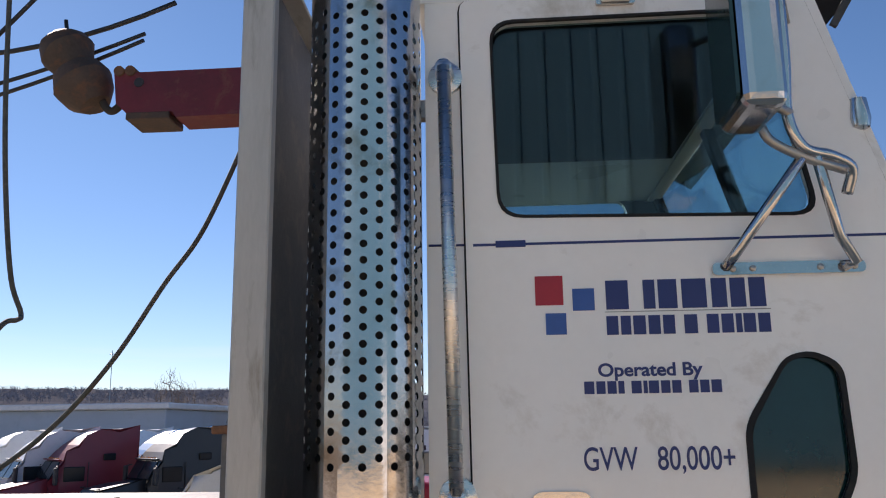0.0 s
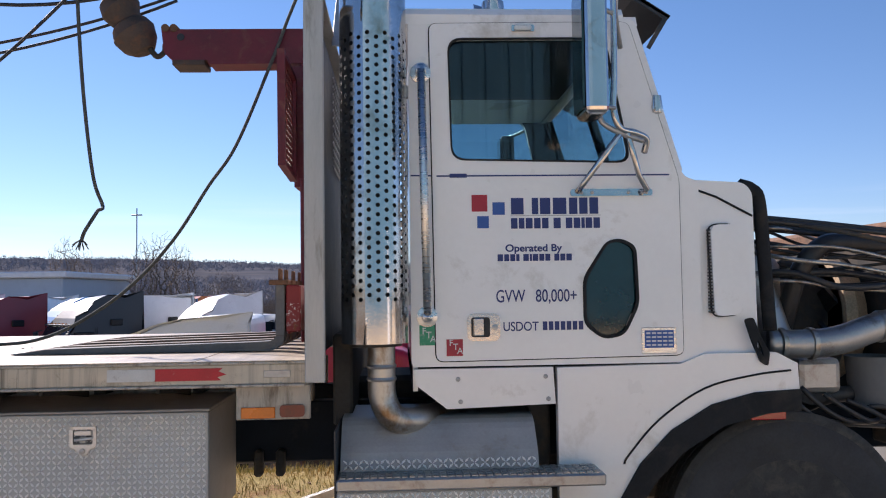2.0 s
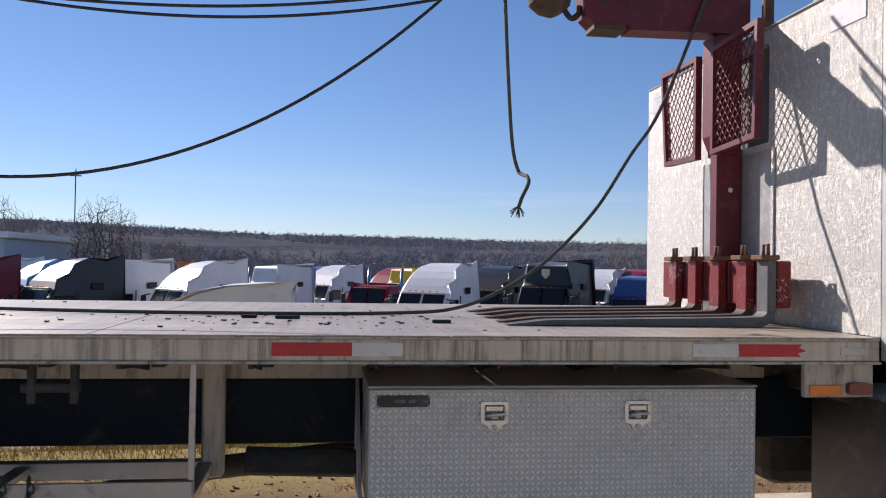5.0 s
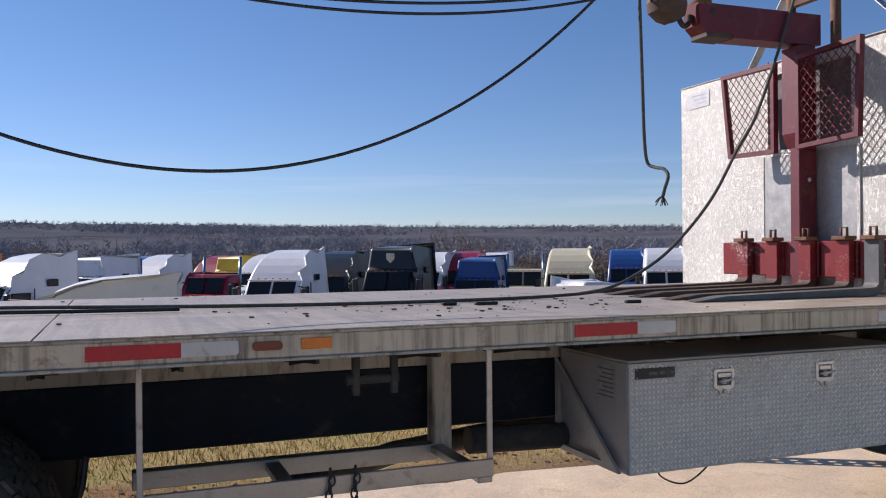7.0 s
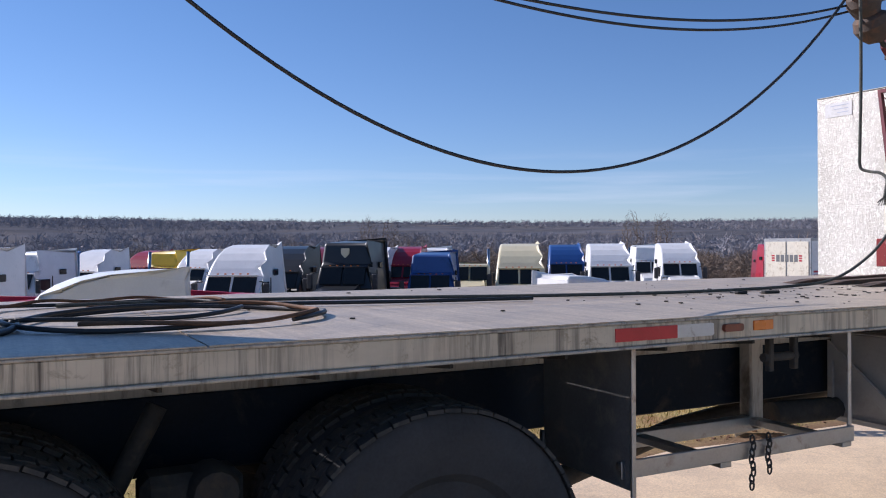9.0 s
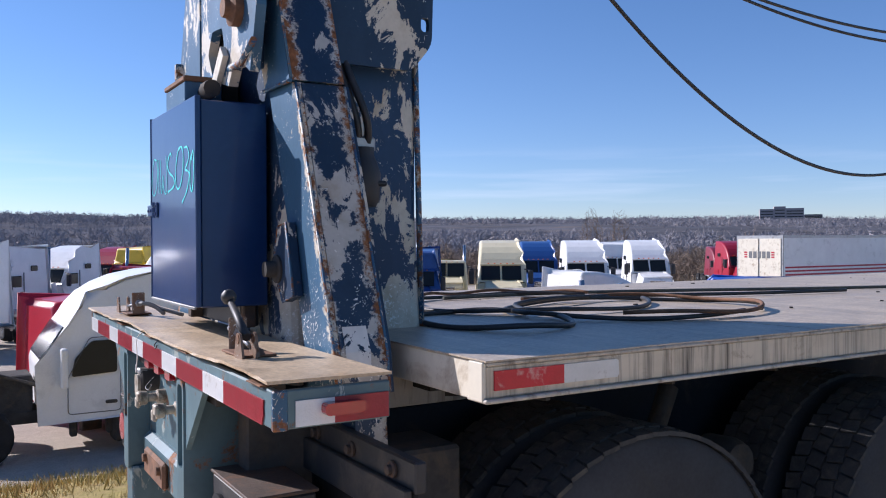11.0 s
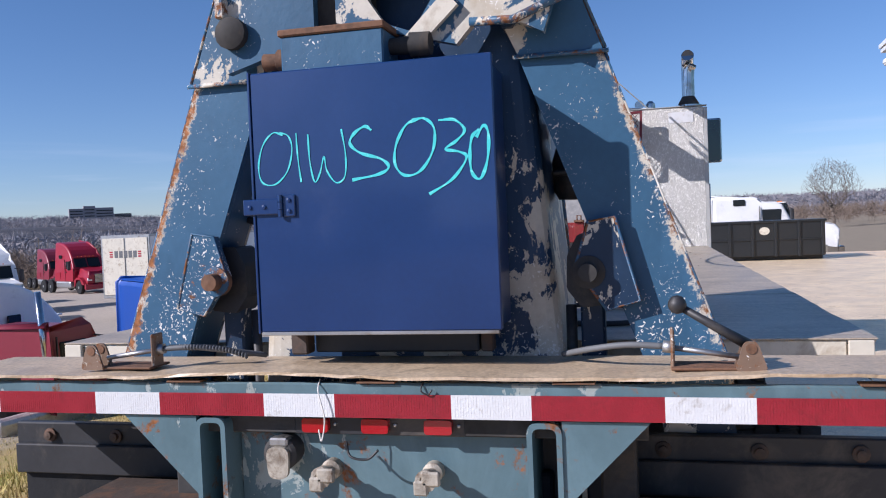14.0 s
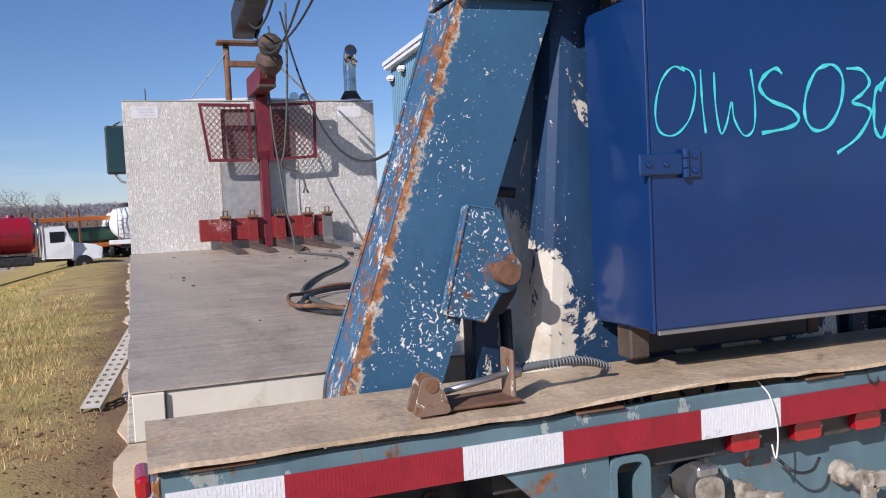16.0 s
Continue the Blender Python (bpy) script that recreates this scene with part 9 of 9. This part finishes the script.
# roll-off container and a sleeper tractor on the yard ahead
ro = thing("rolloff_container", (0, 0, 0), "black ribbed steel roll-off container on the yard", "container")
bd = boxpart("container_body", (-3.2, 3.2, -1.2, 1.2, 0.22, 1.95), "car_black", ro, 0.02)
boxpart("top_rail", (-3.26, 3.26, -1.27, 1.27, 1.9, 2.02), "car_black", bd, 0.02)
for s in (-1, 1):
    for k in range(8):
        x = -3.1 + k * 0.885
        boxpart("rib", (x - 0.05, x + 0.05, s * 1.24 - 0.045, s * 1.24 + 0.045, 0.2, 1.92), "car_black", bd, 0.01)
    boxpart("mid_rail", (-3.15, 3.15, s * 1.225 - 0.03, s * 1.225 + 0.03, 1.02, 1.09), "car_black", bd, 0.01)
    boxpart("skid", (-3.2, 3.2, s * 0.5 - 0.08, s * 0.5 + 0.08, 0.0, 0.24), "car_black", ro, 0.01)
for k in range(5):
    boxpart("name_bar", (-2.0 + 0.14 * k, -1.9 + 0.14 * k, -1.212, -1.202, 1.42, 1.5), "white", bd, 0)
lathepart("round_sign", [(0.001, -0.006), (0.2, -0.006), (0.2, 0.006), (0.001, 0.006)], (0.9, -1.205, 1.5), "y", "cream", bd, 20)
ro.matrix_basis = pose(20.8, -2.25, GZ + 0.022, 0, 0, -88) @ Matrix.Diagonal((0.8, 0.7, 0.64, 1))
park("white", "mid", 30.6, -3.95, -90, size=0.98)

# long white trailer with red stripes passing the lot
tr = thing("box_trailer", (0, 0, 0), "white box trailer with three red side stripes", "trailer")
tb2 = boxpart("trailer_box", (0, 16, -1.3, 1.3, 1.2, 4.05), "car_white", tr, 0.03)
boxpart("rear_frame", (-0.06, -0.005, -1.3, 1.3, 1.1, 4.07), "steel", tb2, 0.01)
for s in (-1, 1):
    boxpart("rear_door", (-0.09, -0.062, s * 0.62 - 0.58, s * 0.62 + 0.58, 1.25, 3.92), "cream", tb2, 0.01)
    for k in range(3):
        boxpart("side_stripe", (0.1, 15.9, s * 1.302 - 0.006, s * 1.302 + 0.006, 2.20 + k * 0.17, 2.28 + k * 0.17), "red_ink", tb2, 0)
    boxpart("top_rail", (-0.02, 16.02, s * 1.30 - 0.02, s * 1.30 + 0.02, 3.95, 4.07), "steel", tb2, 0)
    for x in (1.6, 2.9):
        far_wheel(tr, x, s * 1.0, 0.51)
for k in range(5):
    boxpart("name_bar", (-0.096, -0.0905, -0.62 + k * 0.25, -0.62 + k * 0.25 + 0.19, 3.0, 3.32), "plastic_grey", tb2, 0)
for s in (-0.86, 0.66):
    for k in range(3):
        boxpart("name_bar", (-0.096, -0.0905, s, s + 0.17, 3.02 + k * 0.11, 3.09 + k * 0.11), "red_ink", tb2, 0)
boxpart("landing_gear", (12.5, 12.8, -0.9, 0.9, 0.2, 1.2), "dark", tr, 0.02)
boxpart("front_logo", (14.2, 15.2, -1.312, -1.306, 2.0, 3.1), "red_ink", tr, 0)
tr.matrix_basis = pose(25.6, 24.5, ground_z(25.6, 24.5) - 0.05, 0, 0, 0)


# ---- trees ----
bark = finish("grey_brown_bark", (0.17, 0.14, 0.115), 0.9, 0, None, 0, 3, 30, 0.2, 0.2)
M["bark"] = bark
M["twig"] = finish("brown_winter_twigs", (0.19, 0.15, 0.12), 0.9, 0, None, 0, 2, 20, 0.2, 0.0)


def bare_tree(name, height, width, seed, n=900, low=0.22):
    """A leafless tree: every twig end in the crown is tied to the nearest wood below it, and limbs thicken with the load."""
    g = np.random.default_rng(seed)
    d = g.normal(size=(n, 3))
    d /= np.linalg.norm(d, axis=1)[:, None]
    rad = g.uniform(0.25, 1.0, n) ** 0.5
    lump = 1 + 0.16 * np.sin(d[:, 0] * 5 + seed) * np.cos(d[:, 1] * 4 + d[:, 2] * 5)
    cz, rz = height * (1 + low) / 2, height * (1 - low) / 2
    ends = d * (rad * lump)[:, None] * np.array([width / 2, width / 2, rz]) + np.array([0, 0, cz])
    wide = np.clip((ends[:, 2] - low * height) / (0.35 * height), 0.45, 1)
    ends[:, :2] *= wide[:, None]
    top = np.array([0, 0, height * 0.30])
    pos = [np.array([g.normal() * 0.01 * height * (k > 0), g.normal() * 0.01 * height * (k > 0), height * 0.30 * k / 4]) for k in range(5)]
    par, run = [0, 0, 1, 2, 3], [0, 0, 0, 0, 0]
    for p in ends[np.argsort(np.linalg.norm(ends - top, axis=1))]:
        arr = np.array(pos)
        ds = np.linalg.norm(arr - p, axis=1)
        j = int(np.argmin(ds + 0.35 * np.array(run) + 0.8 * np.maximum(0, arr[:, 2] - p[2])))
        if ds[j] > 0.07 * height:
            pos.append(arr[j] * 0.5 + p * 0.5 + np.array([g.normal(), g.normal(), 1.2]) * ds[j] * 0.06)
            par.append(j)
            run.append(run[j] + ds[j] * 0.5)
            j, half = len(pos) - 1, 0.5
        else:
            half = 1.0
        pos.append(p)
        par.append(j)
        run.append(run[j] + ds.min() * half)
    load = np.ones(len(pos))
    for i in range(len(pos) - 1, 0, -1):
        load[par[i]] += load[i]
    rr = np.maximum(0.0016 * height, 0.021 * height * (load / load[0]) ** 0.5)
    t = thing(name, (0, 0, 0), "bare winter tree with a round twiggy crown", "tree", "bare trees on the skyline")
    trunk, twigs = bmesh.new(), bmesh.new()
    for i in range(1, len(pos)):
        big = rr[i] > 0.006 * height
        r0 = min(rr[par[i]], rr[i] * 1.5)
        add_tube(trunk if big else twigs, [pos[par[i]], pos[i]], rr[i], 6 if big else 3, radii=[r0, rr[i] * (1 if load[i] > 1 else 0.4)])
    part("trunk", trunk, "bark", t)
    part("crown", twigs, "twig", t)
    return t


def polar(cx, cy, az, dist):
    a = radians(az)
    return cx + dist * math.sin(a), cy + dist * math.cos(a)


pool = (bare_tree("tree", 10, 9.2, 1, 3600), bare_tree("tree", 10, 7.6, 2, 3600), bare_tree("tree", 11, 3.6, 3, 1200, 0.12))
spots = [(-19.2, 98, 2, 1.12), (-18.2, 99, 2, 1.0), (-14.4, 98, 2, 1.1), (-13.2, 97, 2, 1.15), (-12.0, 99, 2, 1.05), (-16.4, 104, 2, 0.95), (-9, 100, 1, 0.85), (-21, 105, 0, 0.9), (-5, 100, 0, 0.7), (6, 110, 1, 0.7),
         (16, 105, 0, 0.7), (21, 90, 2, 0.75), (22.5, 92, 2, 0.75), (24, 96, 0, 0.7), (33, 110, 1, 0.7), (39, 80, 2, 0.7), (41, 84, 2, 0.7), (55, 120, 2, 0.7), (63.2, 118, 1, 0.8)]
places = [(*polar(-4, -2, az, dist), k, s) for az, dist, k, s in spots]
places += [(120, -24.5, 1, 1.0), (112, -31.5, 2, 0.5), (110, -33.0, 1, 0.5), (113, -35.5, 2, 0.52), (118, -20.0, 2, 0.42), (111, -38, 1, 0.5), (110, -42, 0, 0.5),
           (110, 34.4, 1, 1.25), (110, 28.0, 1, 1.2), (113, 24.6, 2, 1.15), (110, 17.3, 0, 1.1), (118, 40.0, 2, 0.9), (131, 54.6, 1, 1.95), (116, 12.0, 2, 0.75), (125.5, 67.0, 1, 1.72), (115, 62, 2, 0.85)]
used = set()
for i, (x, y, k, s) in enumerate(places):
    m = pose(x, y, ground_z(x, y) - 0.2, 0, 0, i * 77) @ Matrix.Scale(s, 4)
    if k in used:
        copy_thing(pool[k], m @ Matrix.Scale(1 / pool[k].scale[0], 4))
    else:
        used.add(k)
        pool[k].matrix_basis = m

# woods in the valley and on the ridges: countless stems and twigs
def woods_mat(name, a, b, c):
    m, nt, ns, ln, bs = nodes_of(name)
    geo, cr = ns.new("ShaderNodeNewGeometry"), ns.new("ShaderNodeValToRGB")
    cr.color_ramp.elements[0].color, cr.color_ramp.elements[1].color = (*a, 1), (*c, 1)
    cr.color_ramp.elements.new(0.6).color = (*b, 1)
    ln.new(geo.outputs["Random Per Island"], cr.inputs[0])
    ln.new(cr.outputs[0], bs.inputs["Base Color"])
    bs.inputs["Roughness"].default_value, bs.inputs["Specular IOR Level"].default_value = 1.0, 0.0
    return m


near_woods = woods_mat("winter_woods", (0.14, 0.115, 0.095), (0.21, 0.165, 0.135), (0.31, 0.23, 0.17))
# paler and bluer than the near woods: distance haze mixed into the colours
far_woods = woods_mat("haze_tinted_winter_woods", (0.22, 0.225, 0.26), (0.28, 0.27, 0.29), (0.36, 0.31, 0.295))


def ridge_h(az):
    """Height of the far ridge by direction, in degrees above the horizon."""
    base = np.interp(az, (-75, -18, -7, 7, 21, 35, 50, 60, 70, 118), (2.45, 2.36, 1.93, 1.75, 1.57, 1.46, 1.40, 1.16, 0.98, 0.9))
    return float(base) + 0.05 * noise.noise(Vector((az * 0.12, 0, 0))) + 0.04 * noise.noise(Vector((az * 0.6, 3, 0)))


def ridge_z(az, dist):
    """Height of the hillside, which climbs from the valley to the ridge."""
    top = 1.5 + 1900 * math.tan(radians(ridge_h(az)))
    k = min(1.0, max(0.0, (dist - 280) / 1620))
    return -7.5 + (top + 7.5) * k if dist <= 1900 else top * 0.5


def woods(count, az0, az1, r0, r1, h0, h1, size, twigs, zfun, name):
    """Leafless trees: each a thin stem under a loose round crown of crossing twigs, kept low enough to leave the ridge free."""
    v, f = [], []
    for _ in range(count):
        az, rr = radians(rng.uniform(az0, az1)), rng.uniform(r0 ** 0.5, r1 ** 0.5) ** 2
        px, py = -4 + rr * math.sin(az), -2 + rr * math.cos(az)
        pz = zfun(px, py)
        if noise.noise(Vector((px * 0.03, py * 0.03, 9))) + 0.6 * noise.noise(Vector((px * 0.11, py * 0.11, 2))) < -0.2:
            continue
        h = rng.uniform(h0, h1)
        if rr < 900:
            h = min(h, (1.5 + rr * 0.0105 * ridge_h(math.degrees(az)) - pz) * rng.uniform(0.7, 1.0))
        if h < 1.5:
            continue
        t0 = len(v)
        v += [(px - 0.012 * h, py, pz), (px + 0.012 * h, py, pz), (px, py, pz + 0.8 * h)]
        f.append((t0, t0 + 1, t0 + 2))
        d = rng.normal(size=(twigs, 3))
        d *= (rng.uniform(0.1, 1.0, twigs) ** 0.4 / np.linalg.norm(d, axis=1))[:, None]
        c = d * np.array((0.30 * h, 0.30 * h, 0.36 * h)) + np.array((px, py, pz + 0.63 * h))
        u = d + rng.normal(size=(twigs, 3)) * 0.6 + np.array((0, 0, 0.35))
        u /= np.linalg.norm(u, axis=1)[:, None]
        w = np.cross(u, rng.normal(size=(twigs, 3)))
        w /= np.linalg.norm(w, axis=1)[:, None]
        ln_, wd_ = size * h * rng.uniform(0.6, 1.4, twigs)[:, None], size * h * rng.uniform(*((0.022, 0.055) if r1 < 500 else (0.05, 0.14)), twigs)[:, None]
        for a3, b3, e3 in zip(c - u * ln_ - w * wd_, c - u * ln_ + w * wd_, c + u * ln_):
            t0 = len(v)
            v += [tuple(a3), tuple(b3), tuple(e3)]
            f.append((t0, t0 + 1, t0 + 2))
    me = bpy.data.meshes.new(name)
    me.from_pydata(v, [], f)
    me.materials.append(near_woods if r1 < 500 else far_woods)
    return tagged(new(name, me), "leafless brown woods across the valley", "woods", kind="stuff")


# the bluish grey base colour carries the haze in front of the ridge
M["ridge"] = finish("haze_tinted_ridge", (0.115, 0.12, 0.14), 1.0, 0, (0.16, 0.145, 0.14), 0.55, 0.012, 0.11, 0.35, 0.0, 0.0, (1, 1, 6))
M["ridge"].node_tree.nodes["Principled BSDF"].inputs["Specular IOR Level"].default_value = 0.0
bm = bmesh.new()
prev = None
for i in range(761):
    az = -75 + i * 0.253
    ring = []
    for dist, k in ((280, 0.0), (600, 0.32), (1000, 0.62), (1500, 0.88), (1900, 1.0), (2300, 0.6)):
        x, y = polar(-4, -2, az, dist)
        z = ridge_z(az, dist) + (14 * noise.noise(Vector((x * 0.004, y * 0.004, 1))) if 0 < k < 1 else 0) + (4 * noise.noise(Vector((az * 1.7, 0, 2))) + 2 * noise.noise(Vector((az * 4.3, 0, 4))) + 3 * abs(noise.noise(Vector((az * 11, 0, 7)))) if k == 1 else 0)
        ring.append(bm.verts.new((x, y, z)))
    if prev:
        for k in range(5):
            f = bm.faces.new((prev[k], ring[k], ring[k + 1], prev[k + 1]))
            f.smooth = True
    prev = ring
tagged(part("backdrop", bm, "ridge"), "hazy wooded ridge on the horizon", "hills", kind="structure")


def on_ridge(x, y):
    return ridge_z(math.degrees(math.atan2(x + 4, y + 2)), math.hypot(x + 4, y + 2)) - 3


def valley(x, y):
    r = math.hypot(x + 4, y + 2)
    return ground_z(x, y) - 0.3 if r < 280 else on_ridge(x, y) + 1


woods(3800, -45, 118, 118, 300, 3.6, 8.8, 0.15, 120, valley, "woods")
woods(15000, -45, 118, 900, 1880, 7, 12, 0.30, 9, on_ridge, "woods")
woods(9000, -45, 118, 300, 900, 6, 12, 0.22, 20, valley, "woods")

# far buildings, masts and poles
wh = thing("warehouse", (0, 0, 0), "long pale warehouse beyond the trees", "building")
boxpart("wall", (-68, -31.5, 78, 98, -4.5, 3.3), "far_wall", wh, 0.1)
boxpart("roof", (-68.5, -31.0, 77.4, 98.6, 3.3, 3.9), "car_white", wh, 0.1)
for k in range(6):
    boxpart("dock_door", (-64 + 5.6 * k, -61 + 5.6 * k, 77.9, 77.98, -3.5, 0.6), "plastic_grey", wh, 0)
# brick colour lightened to hold the haze of the distance
M["far_brick"] = finish("haze_paled_brick", (0.40, 0.34, 0.33), 0.9, 0, None, 0, 0.05, 1, 0.1, 0)
hs = thing("tower_block", (0, 0, 0), "brick hospital block on the far ridge", "building")
for x0, x1, h in ((-34, -12, 22), (-12, 6, 26), (6, 34, 23), (34, 62, 12)):
    w = boxpart("wall", (x0, x1, -10, 10, 0, h), "far_brick", hs, 0.1)
    for k in range(4):
        boxpart("window_band", (x0 + 1.5, x1 - 1.5, -10.3, -10.01, 3.5 + k * h / 5, 5.0 + k * h / 5), "far_glass", w, 0)
x, y = polar(-4, -2, 53.0, 1500)
hs.matrix_basis = pose(x, y, 30, 0, 0, -50)
for az, dist, h in ((-24.3, 240, 22), (-15.4, 130, 14.5), (-20.6, 300, 15), (61, 300, 24)):
    x, y = polar(-4, -2, az, dist)
    mst = thing("radio_mast", (x, y, -7), "thin grey mast on the skyline", "mast", "masts on the skyline")
    tubepart("mast_pole", [(x, y, -8), (x, y, h)], 0.09, "steel", mst, 5)
    tubepart("mast_arm", [(x - 0.8, y, h - 1), (x + 0.8, y, h - 1)], 0.1, "steel", mst, 4)
for az, dist in ((8, 190), (27, 210), (33, 200), (74.5, 120), (82, 130), (48.5, 180)):
    x, y = polar(-4, -2, az, dist)
    pz = ground_z(x, y)
    pol = thing("utility_pole", (x, y, pz), "wooden utility pole with a cross-arm", "pole", "utility poles")
    tubepart("pole_shaft", [(x, y, pz), (x, y, pz + 10)], 0.10, "bark", pol, 6)
    tubepart("pole_arm", [(x - 1.2, y, pz + 9.3), (x + 1.2, y, pz + 9.3)], 0.05, "bark", pol, 4)
